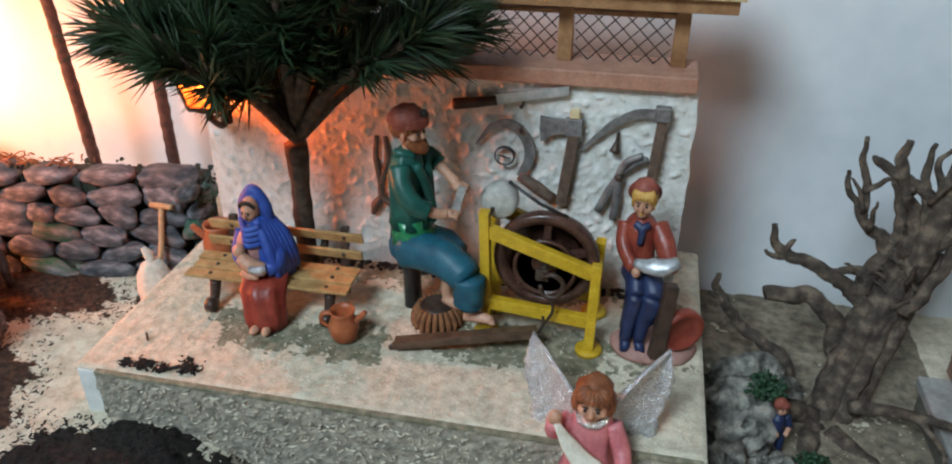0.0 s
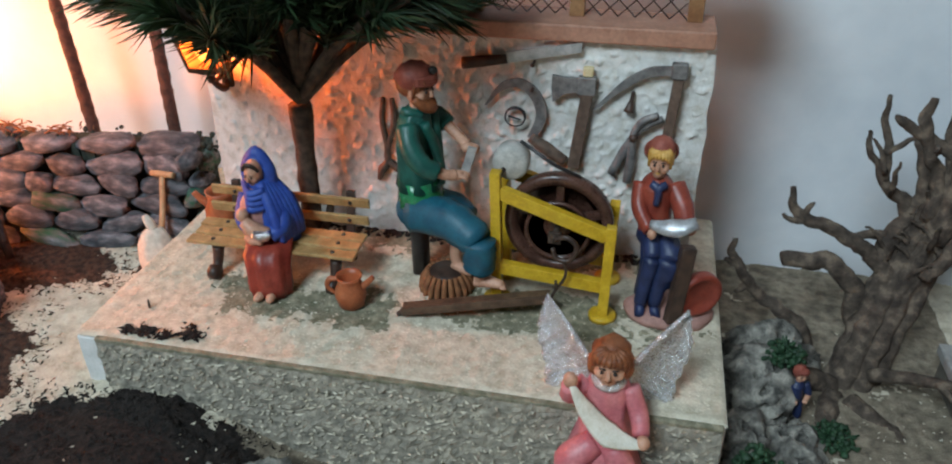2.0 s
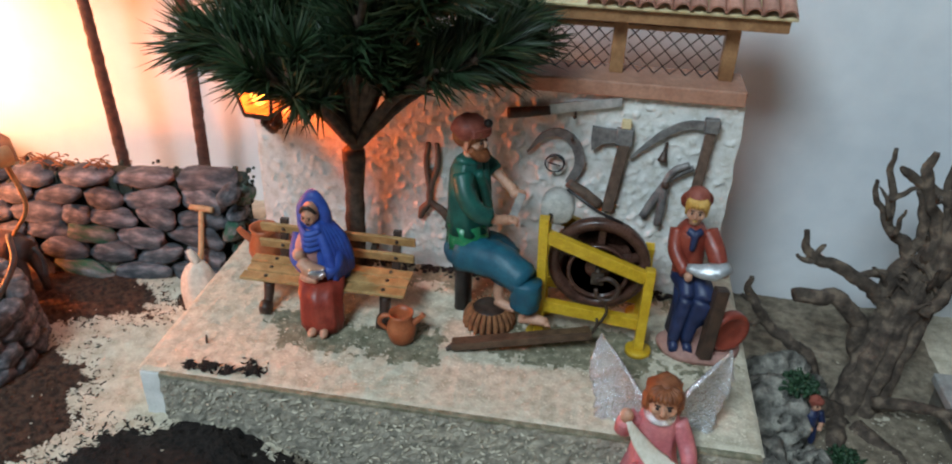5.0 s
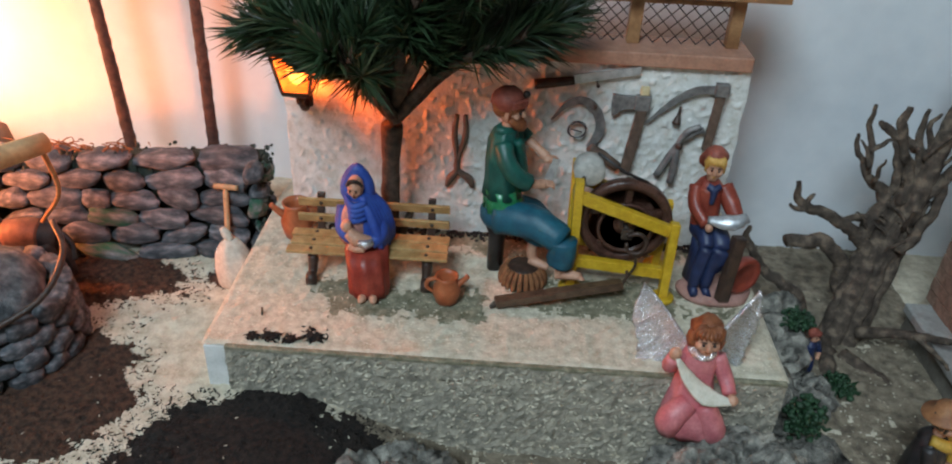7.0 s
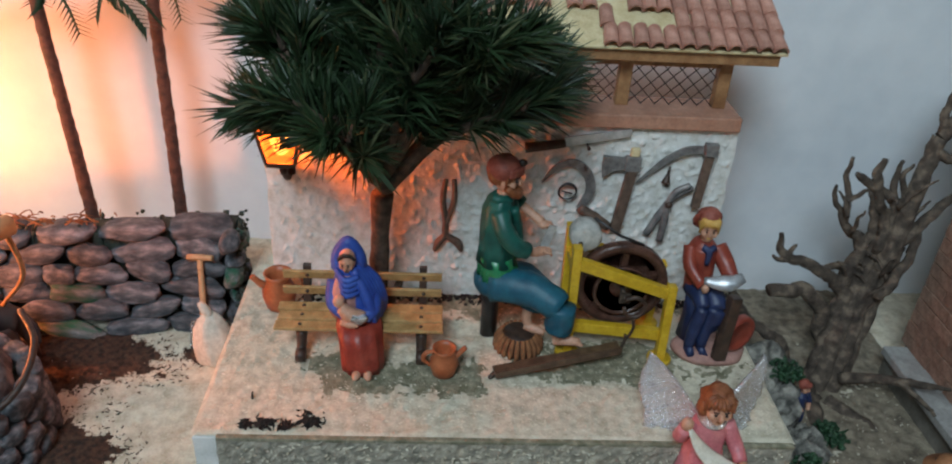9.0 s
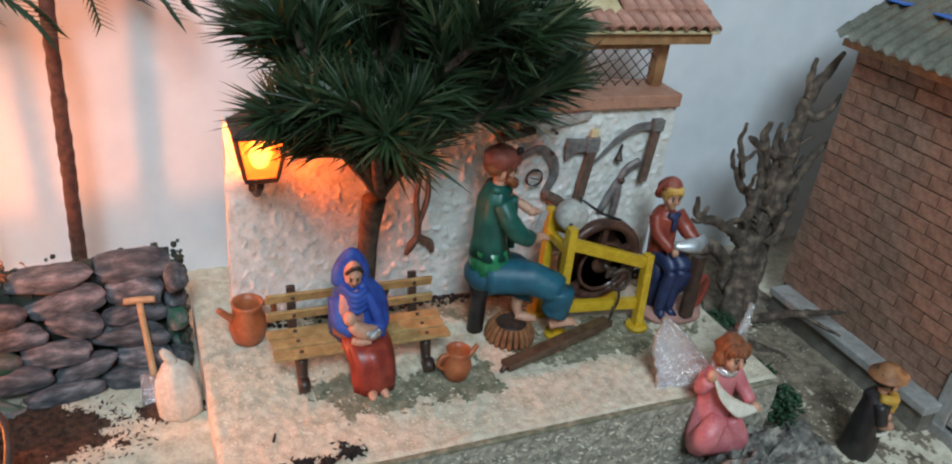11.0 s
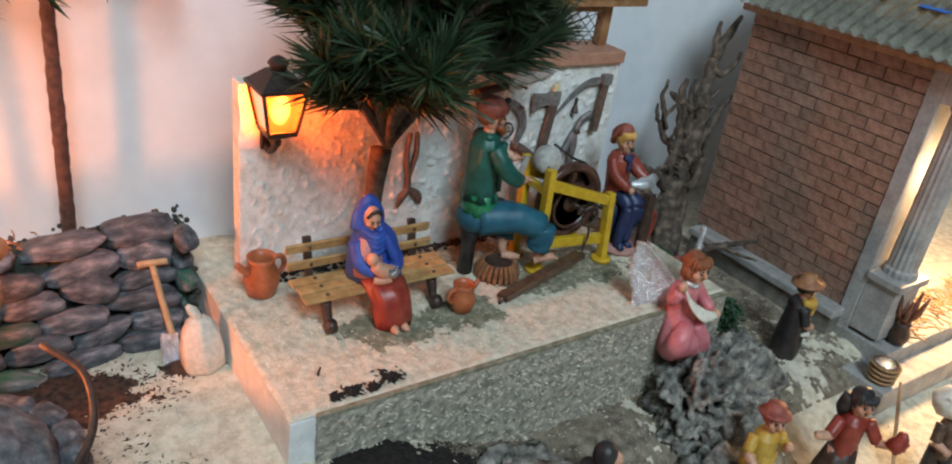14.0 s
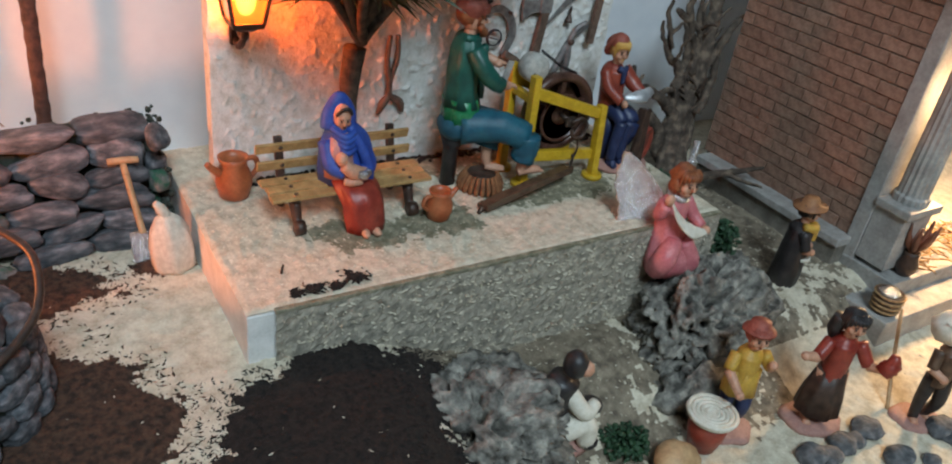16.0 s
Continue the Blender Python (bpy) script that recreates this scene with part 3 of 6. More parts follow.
part("blade", bm, "steel", knife, "grey steel blade")
nail(knife, 0.2255, 0.1415)

sickle = thing("sickle", (0.225, TY, 0.11), "grey iron sickle with short wooden handle hung on the wall", "sickle", "tools on the wall")
bm = bmesh.new()
flat(bm, bowed([(0.1965, 0.1215), (0.2065, 0.134), (0.218, 0.1375), (0.2285, 0.130), (0.2325, 0.116), (0.2265, 0.101)], [0.001, 0.0045, 0.006, 0.007, 0.007, 0.0055]), TY, 0.0016)
part("blade", bm, "tool", sickle)
bm = bmesh.new()
limb(bm, [(0.226, TY - 0.002, 0.102), (0.237, TY - 0.002, 0.095), (0.249, TY - 0.002, 0.087)], [0.0034, 0.0044, 0.0036], seg=12)
part("handle", bm, "helve", sickle)
nail(sickle, 0.2265, 0.1345)

axe = thing("hatchet", (0.255, TY, 0.11), "grey hatchet with dark wooden helve hung on the wall", "axe", "tools on the wall")
bm = bmesh.new()
flat(bm, [(0.2385, 0.1445), (0.2383, 0.136), (0.2395, 0.1275), (0.247, 0.1335), (0.2545, 0.1345), (0.2545, 0.1435), (0.247, 0.1435)], TY, 0.003)
box(bm, (0.2545, TY - 0.0045, 0.1335), (0.2655, TY + 0.0005, 0.145), bev=0.0006)
part("head", bm, "tool", axe, "grey iron head")
bm = bmesh.new()
beam(bm, (0.2605, TY - 0.002, 0.1345), (0.2545, TY - 0.002, 0.0835), 0.0045, 0.0075, up=(1, 0, 0))
part("helve", bm, "helve", axe, "dark wooden helve")
bm = bmesh.new()
box(bm, (0.2572, TY - 0.004, 0.145), (0.2637, TY, 0.1515), bev=0.001)
part("helve_end", bm, "lath", axe, "pale wooden helve end")

scythe = thing("scythe", (0.30, TY, 0.13), "grey scythe with dark wooden shaft hung on the wall", "scythe", "tools on the wall")
bm = bmesh.new()
flat(bm, bowed([(0.3105, 0.1515), (0.297, 0.150), (0.283, 0.1415), (0.265, 0.1235)], [0.006, 0.0058, 0.005, 0.001]), TY, 0.0016)
part("blade", bm, "tool", scythe)
bm = bmesh.new()
beam(bm, (0.3145, TY - 0.003, 0.1565), (0.311, TY - 0.003, 0.106), 0.0045, 0.0062, up=(1, 0, 0))
part("shaft", bm, "helve", scythe)
bm = bmesh.new()
box(bm, (0.309, TY - 0.0065, 0.148), (0.3185, TY - 0.0005, 0.1575), bev=0.0008)
part("collar", bm, "tool", scythe)

pliers = thing("pincers", (0.29, TY, 0.1), "grey iron pincers hung on a nail", "pliers", "tools on the wall")
bm = bmesh.new()
limb(bm, [(0.279, TY - 0.001, 0.081), (0.2855, TY - 0.001, 0.096), (0.2915, TY - 0.001, 0.109), (0.300, TY - 0.001, 0.117), (0.3075, TY - 0.001, 0.121)], [0.0028, 0.0032, 0.0022, 0.0026, 0.0022], seg=8)
part("jaw", bm, "tool", pliers)
bm = bmesh.new()
limb(bm, [(0.2895, TY - 0.003, 0.077), (0.2905, TY - 0.003, 0.094), (0.2905, TY - 0.003, 0.109), (0.2955, TY - 0.003, 0.119), (0.3045, TY - 0.003, 0.124)], [0.0028, 0.003, 0.0022, 0.0026, 0.0022], seg=8)
part("jaw", bm, "tool", pliers)
bm = bmesh.new()
ball(bm, (0.291, TY - 0.004, 0.108), 0.003, 0, seg=10)
part("pivot", bm, "dark", pliers)
bm = bmesh.new()
limb(bm, [(0.288, TY, 0.137), (0.2875, TY, 0.131), (0.2865, TY - 0.001, 0.124)], [0.001, 0.0012, 0.0035], seg=8)
part("hook", bm, "dark", pliers)

bm = bmesh.new()
for k in range(3):
    pts = [(0.2148 + 0.0066 * math.cos(a + k) * (1 + 0.06 * math.sin(2 * a + k)), TY - 0.001 - 0.0008 * k, 0.1085 + 0.0066 * math.sin(a + k) * (1 - 0.05 * k)) for a in [2 * math.pi * q / 26 for q in range(27)]]
    tube(bm, pts, 0.0005, 0, 5)
tube(bm, [(0.2105, TY - 0.002, 0.109), (0.2185, TY - 0.002, 0.107)], 0.0006, 0, 5)
solo("wire_coil", bm, "wire", (0.2148, TY, 0.1085), "small coil of dark wire on the wall", "wire", "tools on the wall")

tongs = thing("tongs", (0.116, TY, 0.08), "rusty brown tongs hung on the wall behind the bench", "tongs", "tools on the wall")
for s, x1 in ((-1, 0.107), (1, 0.127)):
    bm = bmesh.new()
    limb(bm, [(0.1165 + s * 0.003, TY, 0.112), (0.116 + s * 0.004, TY, 0.095), (0.1145 - s * 0.0005, TY - 0.001, 0.070), (0.117 + s * 0.007, TY - 0.001, 0.060), (x1, TY, 0.052)], [0.0018, 0.0022, 0.0022, 0.0034, 0.0016], seg=8)
    part("arm", bm, "helve", tongs)

for ob in (sickle, axe, scythe, pliers):
    ob.location += Vector((-0.002, 0, -0.0175))
bpy.data.objects["wire_coil"].location += Vector((-0.001, 0, -0.011))
knife.location += Vector((-0.001, 0, -0.0085))

tongs.location += Vector((0.012, 0, -0.009))

# ---- lantern ----
LX, LY, LZ = 0.0145, -0.038, 0.124
lantern = thing("wall_lantern", (LX, LY, 0.10), "black iron wall lantern, lit orange", "lantern")


def frustum(bm, z0, r0, z1, r1, mi=0):
    a = [bm.verts.new((LX + sx * r0, LY + sy * r0, z0)) for sx, sy in ((-1, -1), (1, -1), (1, 1), (-1, 1))]
    b = [bm.verts.new((LX + sx * r1, LY + sy * r1, z1)) for sx, sy in ((-1, -1), (1, -1), (1, 1), (-1, 1))]
    for k in range(4):
        bm.faces.new((a[k], a[(k + 1) % 4], b[(k + 1) % 4], b[k])).material_index = mi
    bm.faces.new(a[::-1]).material_index = mi
    bm.faces.new(b).material_index = mi


bm = bmesh.new()
frustum(bm, LZ + 0.0275, 0.0165, LZ + 0.030, 0.0165)
frustum(bm, LZ + 0.030, 0.0155, LZ + 0.039, 0.006)
lathe(bm, [(0.0055, LZ + 0.038), (0.0055, LZ + 0.042), (0.007, LZ + 0.043), (0.005, LZ + 0.046), (0.0015, LZ + 0.048)], (LX, LY, 0), seg=12)
part("cap", bm, "lantern", lantern)
bm = bmesh.new()
frustum(bm, LZ - 0.003, 0.0095, LZ + 0.0005, 0.0105)
frustum(bm, LZ - 0.006, 0.004, LZ - 0.003, 0.008)
lathe(bm, [(0.0022, LZ - 0.012), (0.003, LZ - 0.009), (0.002, LZ - 0.006)], (LX, LY, 0), seg=10)
part("base", bm, "lantern", lantern)
for sx, sy in ((-1, -1), (1, -1), (1, 1), (-1, 1)):
    bm = bmesh.new()
    beam(bm, (LX + sx * 0.0095, LY + sy * 0.0095, LZ), (LX + sx * 0.0145, LY + sy * 0.0145, LZ + 0.0285), 0.0022, 0.0022)
    part("bar", bm, "lantern", lantern)
gm = bpy.data.materials.new("amber_glass")
gm.use_nodes = True
q = gm.node_tree.nodes["Principled BSDF"]
q.inputs["Base Color"].default_value = (1.0, 0.45, 0.10, 1)
q.inputs["Transmission Weight"].default_value, q.inputs["Roughness"].default_value = 0.9, 0.30
q.inputs["Emission Color"].default_value, q.inputs["Emission Strength"].default_value = (1.0, 0.20, 0.02, 1), 1.1
M["amber"] = gm
for k, (dx, dy) in enumerate(((0, -1), (1, 0), (0, 1), (-1, 0))):
    bm = bmesh.new()
    tx, ty = -dy, dx
    vs = [bm.verts.new((LX + dx * r + tx * s * r * 0.9, LY + dy * r + ty * s * r * 0.9, z)) for s, r, z in ((-1, 0.0094, LZ + 0.0008), (1, 0.0094, LZ + 0.0008), (1, 0.0141, LZ + 0.0275), (-1, 0.0141, LZ + 0.0275))]
    bm.faces.new(vs)
    part("pane", bm, "amber", lantern, "glowing amber pane").visible_shadow = False
bm = bmesh.new()
ball(bm, (LX, LY, LZ + 0.015), (0.0062, 0.0062, 0.0100), seg=12)
part("bulb", bm, "bulb", lantern, "glowing bulb").visible_shadow = False
bm = bmesh.new()
box(bm, (LX - 0.004, WY - 0.006, LZ - 0.022), (LX + 0.004, WY - 0.002, LZ + 0.012), bev=0.001)
limb(bm, [(LX, WY - 0.004, LZ - 0.018), (LX, WY - 0.010, LZ - 0.021), (LX, LY + 0.006, LZ - 0.016), (LX, LY, LZ - 0.009)], [0.0028, 0.0026, 0.0024, 0.002], seg=8)
limb(bm, [(LX, WY - 0.004, LZ - 0.006), (LX, LY + 0.010, LZ - 0.012), (LX, LY + 0.003, LZ - 0.012)], [0.002, 0.0018, 0.0015], seg=8)
part("bracket", bm, "lantern", lantern)

# ---- tree ----
tree = thing("tree", (0.08, -0.050, 0), "artificial pine with dark green plastic needles", "tree")
bm = bmesh.new()
FK = Vector((0.0825, -0.0535, 0.108))
limb(bm, [(0.080, -0.050, -0.001), (0.0795, -0.050, 0.03), (0.0805, -0.051, 0.07), FK], [0.0078, 0.0068, 0.0064, 0.0078], seg=12, wob=0.18)
limb(bm, [(0.073, -0.051, 0.012), (0.066, -0.052, 0.030), (0.064, -0.052, 0.041)], [0.0032, 0.003, 0.002], seg=8, wob=0.2)
limb(bm, [(0.086, -0.051, 0.012), (0.093, -0.052, 0.030), (0.096, -0.052, 0.042)], [0.0032, 0.003, 0.002], seg=8, wob=0.2)
part("trunk", bm, "bark", tree)
rng = random.Random(11)
nv, nf, nm = [], [], []
twigs = bmesh.new()


def needle(p, d, length, wdt, mi):
    side = d.cross(Vector((rng.uniform(-1, 1), rng.uniform(-1, 1), rng.uniform(-1, 1)))).normalized()
    up = side.cross(d)
    tip = p + d * length + Vector((0, 0, -0.06 * length))
    mid = p + d * length * 0.5
    b = len(nv)
    nv.extend([p + side * wdt * 0.5, p - side * wdt * 0.5, p + up * wdt * 0.5, mid + side * wdt * 0.6, mid - side * wdt * 0.6, mid + up * wdt * 0.5, tip])
    for f in ((0, 1, 4, 3), (1, 2, 5, 4), (2, 0, 3, 5), (3, 4, 6), (4, 5, 6), (5, 3, 6)):
        nf.append(tuple(b + q for q in f))
        nm.append(mi)


def spray(a, d, length):
    d = d.normalized()
    c = curve([a, a + d * length * 0.5 + Vector((0, 0, 0.004)), a + d * length], 5)
    tube(twigs, c, swell([0.0024, 0.0018, 0.001], 5), 0, 6)
    for k in range(84):
        t = rng.uniform(0.12, 1.0)
        p = a + d * (length * t)
        r = Vector((rng.gauss(0, 1), rng.gauss(0, 1), rng.gauss(0, 1)))
        r = (r - d * r.dot(d)).normalized()
        dd = (d * rng.uniform(0.6, 1.4) + r * rng.uniform(0.35, 0.95)).normalized()
        dd.z = max(dd.z, -0.24 - 0.1 * rng.random())
        needle(p, dd, rng.uniform(0.023, 0.037), rng.uniform(0.0011, 0.0017), 1 if rng.random() < 0.07 else 0)


for k in range(21):
    az = math.radians(k * 137.5 + 20 + rng.uniform(-10, 10))
    tier = k % 4
    el = math.radians((30, 41, 56, 76)[tier] - 9 * math.cos(az + 0.7) * (1, 0.8, 0.4, 0)[tier] + 8 * max(0, -math.sin(az)) * (1, 0.8, 0.3, 0)[tier] + rng.uniform(-5, 5))
    reach = (0.094, 0.099, 0.100, 0.118)[tier] * rng.uniform(0.88, 1.1)
    d = Vector((math.cos(az) * math.cos(el), math.sin(az) * math.cos(el) * 0.9, math.sin(el)))
    base = FK + Vector((0.003, -0.004, (0.005, 0.007, 0.016, 0.022)[tier]))
    mid = base + d * reach * 0.45 + Vector((0, 0, 0.016))
    end = base + d * reach + Vector((0.008, -0.010, 0.018))
    bm = bmesh.new()
    limb(bm, [base, mid, end], [0.0042, 0.0032, 0.0018], seg=7, wob=0.15)
    part("limb", bm, "bark", tree)
    for j in range(7):
        t = (0.38, 0.36, 0.32, 0.30)[tier] + (0.098, 0.10, 0.108, 0.11)[tier] * j
        p = base.lerp(mid, t * 2) if t < 0.5 else mid.lerp(end, t * 2 - 1)
        r = Vector((rng.gauss(0, 1), rng.gauss(0, 1), rng.gauss(0, 0.5) + 0.3))
        r.z = max(r.z, 0.35 if j < 3 else -0.1)
        spray(p, d * 1.0 + r.normalized() * 0.75, rng.uniform(0.022, 0.04))
    spray(end, d, 0.02)
part("twig_mass", twigs, "bark", tree)["kind"] = "stuff"
me = bpy.data.meshes.new("crown")
me.from_pydata([tuple(v) for v in nv], [], nf)
me.materials.append(M["needle"])
me.materials.append(M["needle_pale"])
me.polygons.foreach_set("material_index", nm)
crown = new("crown", me)
crown.parent = tree
crown.matrix_parent_inverse = Matrix.Translation(-tree.location)
crown["label"] = "stiff dark green needles"
crown["kind"] = "stuff"

# ---- bench ----
bench = thing("bench", (0.074, -0.078, 0), "small wooden slatted bench with dark iron-look supports", "bench")
BX0, BX1 = 0.0120, 0.1255
for y, z, tilt in ((-0.0940, 0.0245, 0), (-0.0835, 0.0250, 0), (-0.0735, 0.0255, 0)):
    bm = bmesh.new()
    box(bm, (BX0 + random.uniform(-0.001, 0.001), y - 0.0045, z), (BX1 + random.uniform(-0.001, 0.001), y + 0.0045, z + 0.0024), bev=0.0006)
    sl = part("slat", bm, "bench", bench)
    for x in (0.029, 0.111):
        bm = bmesh.new()
        ball(bm, (x, y, z + 0.0026), (0.0015, 0.0015, 0.0011), seg=8)
        part("bolt", bm, "bolt", sl)
for y, z in ((-0.0625, 0.0335), (-0.0590, 0.0445)):
    bm = bmesh.new()
    m = pose(0, y, z, 14)
    box(bm, (BX0 + 0.001, -0.0012, -0.0036), (BX1 - 0.0005, 0.0012, 0.0036), 0, 0.0006, m)
    sl = part("slat", bm, "bench", bench)
    for x in (0.030, 0.112):
        bm = bmesh.new()
        ball(bm, (x, y - 0.0015, z), (0.0015, 0.0012, 0.0015), seg=8)
        part("bolt", bm, "bolt", sl)
for x in (0.0295, 0.1115):
    bm = bmesh.new()
    beam(bm, (x, -0.0645, 0.010), (x, -0.0552, 0.051), 0.0055, 0.004, up=(0, 1, 0))
    box(bm, (x - 0.003, -0.0935, 0.0165), (x + 0.003, -0.062, 0.0243), bev=0.0006)
    limb(bm, [(x, -0.0905, 0.019), (x, -0.0945, 0.009), (x, -0.099, 0.0052)], [0.004, 0.0034, 0.0032], seg=8)
    limb(bm, [(x, -0.066, 0.018), (x, -0.064, 0.008), (x, -0.062, 0.003)], [0.0036, 0.003, 0.003], seg=8)
    lathe(bm, [(0.001, -0.0035), (0.0048, -0.0032), (0.0052, 0), (0.0048, 0.0032), (0.001, 0.0035)], (x, -0.100, 0.0052), seg=14, rot=pose(0, 0, 0, 0, 90, 0))
    part("support", bm, "dark", bench)

# ---- jugs ----


def jug(place, r, h, label, turn):
    x, y, z = place
    root = thing("jug", place, label, "jug", "terracotta jugs")
    bm = bmesh.new()
    lathe(bm, [(r * 0.62, 0), (r * 0.80, h * 0.06), (r, h * 0.38), (r * 0.97, h * 0.55), (r * 0.72, h * 0.80), (r * 0.74, h * 0.86), (r * 0.84, h), (r * 0.74, h), (r * 0.62, h * 0.84), (r * 0.5, h * 0.5), (r * 0.3, h * 0.3)], place, seg=30)
    part("body", bm, "terra", root)
    bm = bmesh.new()
    c, s = math.cos(turn), math.sin(turn)
    limb(bm, [(x + c * r * q, y + s * r * q, z + h * w) for q, w in ((0.72, 0.88), (1.25, 0.86), (1.45, 0.62), (0.95, 0.38))], [r * 0.14, r * 0.17, r * 0.16, r * 0.12], seg=8)
    part("handle", bm, "terra", root)
    bm = bmesh.new()
    limb(bm, [(x - c * r * q, y - s * r * q, z + h * w) for q, w in ((0.70, 0.62), (1.15, 0.78), (1.50, 0.95))], [r * 0.26, r * 0.20, r * 0.17], seg=10)
    part("spout", bm, "terra", root)
    return root


jug((0.1275, -0.110, 0.0), 0.0098, 0.0225, "small terracotta jug with handle on the platform", math.pi * 1.05)
jug((0.0045, -0.038, 0.0), 0.0125, 0.031, "large terracotta jug beside the bench", math.pi * 0.06)


# ---- figurines ----
def head(bm, c, r, face, skin, hair=None, hat=None, ink=None):
    c, face = Vector(c), Vector(face).normalized()
    side = face.cross(Vector((0, 0, 1))).normalized()
    up = side.cross(face)
    ball(bm, c, (r * 0.86, r * 0.9, r * 1.08), skin)
    limb(bm, [c + face * r * 0.86 + up * r * 0.22, c + face * r * 1.04 - up * r * 0.12, c + face * r * 0.86 - up * r * 0.18], [r * 0.08, r * 0.15, r * 0.10], skin, 8, 3)
    ball(bm, c + face * r * 0.48 - up * r * 0.62, r * 0.42, skin, seg=10)
    for k in (-1, 1):
        ball(bm, c + face * r * 0.52 + side * (k * r * 0.42) - up * r * 0.22, r * 0.34, skin, seg=8)
        if ink is not None:
            ball(bm, c + face * r * 0.83 + side * (k * r * 0.33) + up * r * 0.10, (r * 0.11, r * 0.11, r * 0.10), ink, seg=8)
            limb(bm, [c + face * r * 0.84 + side * (k * r * 0.16) + up * r * 0.30, c + face * r * 0.78 + side * (k * r * 0.50) + up * r * 0.32], [r * 0.05, r * 0.04], ink, 6, 2)
    if ink is not None:
        limb(bm, [c + face * r * 0.84 - side * r * 0.17 - up * r * 0.46, c + face * r * 0.90 - up * r * 0.50, c + face * r * 0.84 + side * r * 0.17 - up * r * 0.46], [r * 0.04, r * 0.07, r * 0.04], hair if hair is not None else ink, 6, 3)
    if hair is not None:
        ball(bm, c - face * r * 0.34 + up * r * 0.26, (r * 1.06, r * 1.06, r * 1.02), hair, rough=0.26, freq=420)
        for k in range(9):  # locks over the brow and down the temples
            a = (k - 4) / 4 * 1.25
            d = face * math.cos(a) + side * math.sin(a)
            limb(bm, [c + up * r * 1.02 + d * r * 0.25, c + d * r * 0.80 + up * r * 0.84, c + d * r * 0.90 + up * r * (0.60 - 0.95 * abs(a / 1.25) ** 3)], [r * 0.16, r * 0.20, r * 0.10], hair, 6, 3)
    if hat is not None:
        ball(bm, c - face * r * 0.1 + up * r * 0.62, (r * 1.02, r * 1.02, r * 0.72), hat)


# seated mother in a blue veil
bm = bmesh.new()
loft(bm, [(0.073, -0.1085, 0.0015, 0.0150, 0.0085), (0.073, -0.1075, 0.008, 0.0160, 0.0100), (0.072, -0.1045, 0.020, 0.0160, 0.0120), (0.070, -0.0975, 0.029, 0.0165, 0.0165), (0.069, -0.090, 0.0325, 0.0160, 0.016), (0.068, -0.084, 0.034, 0.012, 0.010)], 0, 32, 0.07, 8)
for s in (-1, 1):
    ball(bm, (0.0735 + s * 0.0042, -0.1165, 0.0032), (0.0034, 0.0062, 0.0030), 1, (0, 0, s * 12))
loft(bm, [(0.067, -0.0805, 0.0270, 0.0195, 0.0135), (0.066, -0.0815, 0.036, 0.0195, 0.0145), (0.0645, -0.0815, 0.048, 0.0172, 0.0130), (0.0625, -0.081, 0.058, 0.0130, 0.0105), (0.0612, -0.0815, 0.065, 0.0090, 0.0090), (0.061, -0.082, 0.070, 0.0085, 0.0088)], 2, 32, 0.05, 6, 1.0)
limb(bm, [(0.0505, -0.083, 0.057), (0.0505, -0.092, 0.045), (0.0590, -0.0985, 0.0395)], [0.0062, 0.0062, 0.0045], 2)
limb(bm, [(0.0745, -0.083, 0.056), (0.0805, -0.092, 0.043), (0.0740, -0.0995, 0.0375)], [0.0062, 0.0068, 0.005], 2)
ball(bm, (0.0608, -0.0868, 0.0752), (0.0066, 0.0066, 0.0085), 1)
head(bm, (0.0608, -0.0872, 0.0750), 0.0072, (-0.12, -1, -0.32), 1, None, None, 5)
limb(bm, [(0.0548, -0.0905, 0.0775), (0.0575, -0.0925, 0.0815), (0.0608, -0.0932, 0.0826), (0.0640, -0.0925, 0.0815), (0.0668, -0.0905, 0.0775)], [0.0012, 0.0014, 0.0014, 0.0014, 0.0012], 5, 6)
loft(bm, [(0.0590, -0.0905, 0.0350, 0.0120, 0.0075), (0.0585, -0.0905, 0.0450, 0.0120, 0.0080), (0.0590, -0.0890, 0.0560, 0.0100, 0.0070), (0.0605, -0.0870, 0.0650, 0.0060, 0.0050)], 4, 20, 0.05, 6)
for k in range(6):  # folds of the veil falling to the lap
    a = k / 5
    limb(bm, [(0.0655 + 0.005 * a, -0.0885 + 0.009 * a, 0.0690 - 0.002 * a), (0.0735 + 0.008 * a, -0.0930 + 0.012 * a, 0.0560), (0.0790 + 0.007 * a, -0.0960 + 0.015 * a, 0.0430), (0.0815 + 0.006 * a, -0.0955 + 0.017 * a, 0.0315)], [0.0032, 0.0042, 0.0046, 0.0026], 2, 10)
for k in range(4):  # folds drawn across the breast
    limb(bm, [(0.0520 + 0.001 * k, -0.0875, 0.0680 - 0.0032 * k), (0.0600, -0.0950 - 0.0006 * k, 0.0640 - 0.0034 * k), (0.0700, -0.0920, 0.0660 - 0.0040 * k)], [0.0018, 0.0026, 0.0022], 2, 8)
limb(bm, [(0.0520, -0.082, 0.066), (0.0522, -0.082, 0.0765), (0.0608, -0.0815, 0.0862), (0.0694, -0.082, 0.0765), (0.0700, -0.082, 0.066)], [0.0038, 0.0030, 0.0028, 0.0030, 0.0038], 2, flat=1.5)
ball(bm, (0.0608, -0.0805, 0.0765), (0.0090, 0.0078, 0.0098), 2)
limb(bm, [(0.0565, -0.1015, 0.0475), (0.064, -0.1025, 0.0425), (0.0745, -0.101, 0.0395)], [0.0042, 0.0056, 0.0042], 1)
ball(bm, (0.0555, -0.1005, 0.0515), 0.0046, 1)
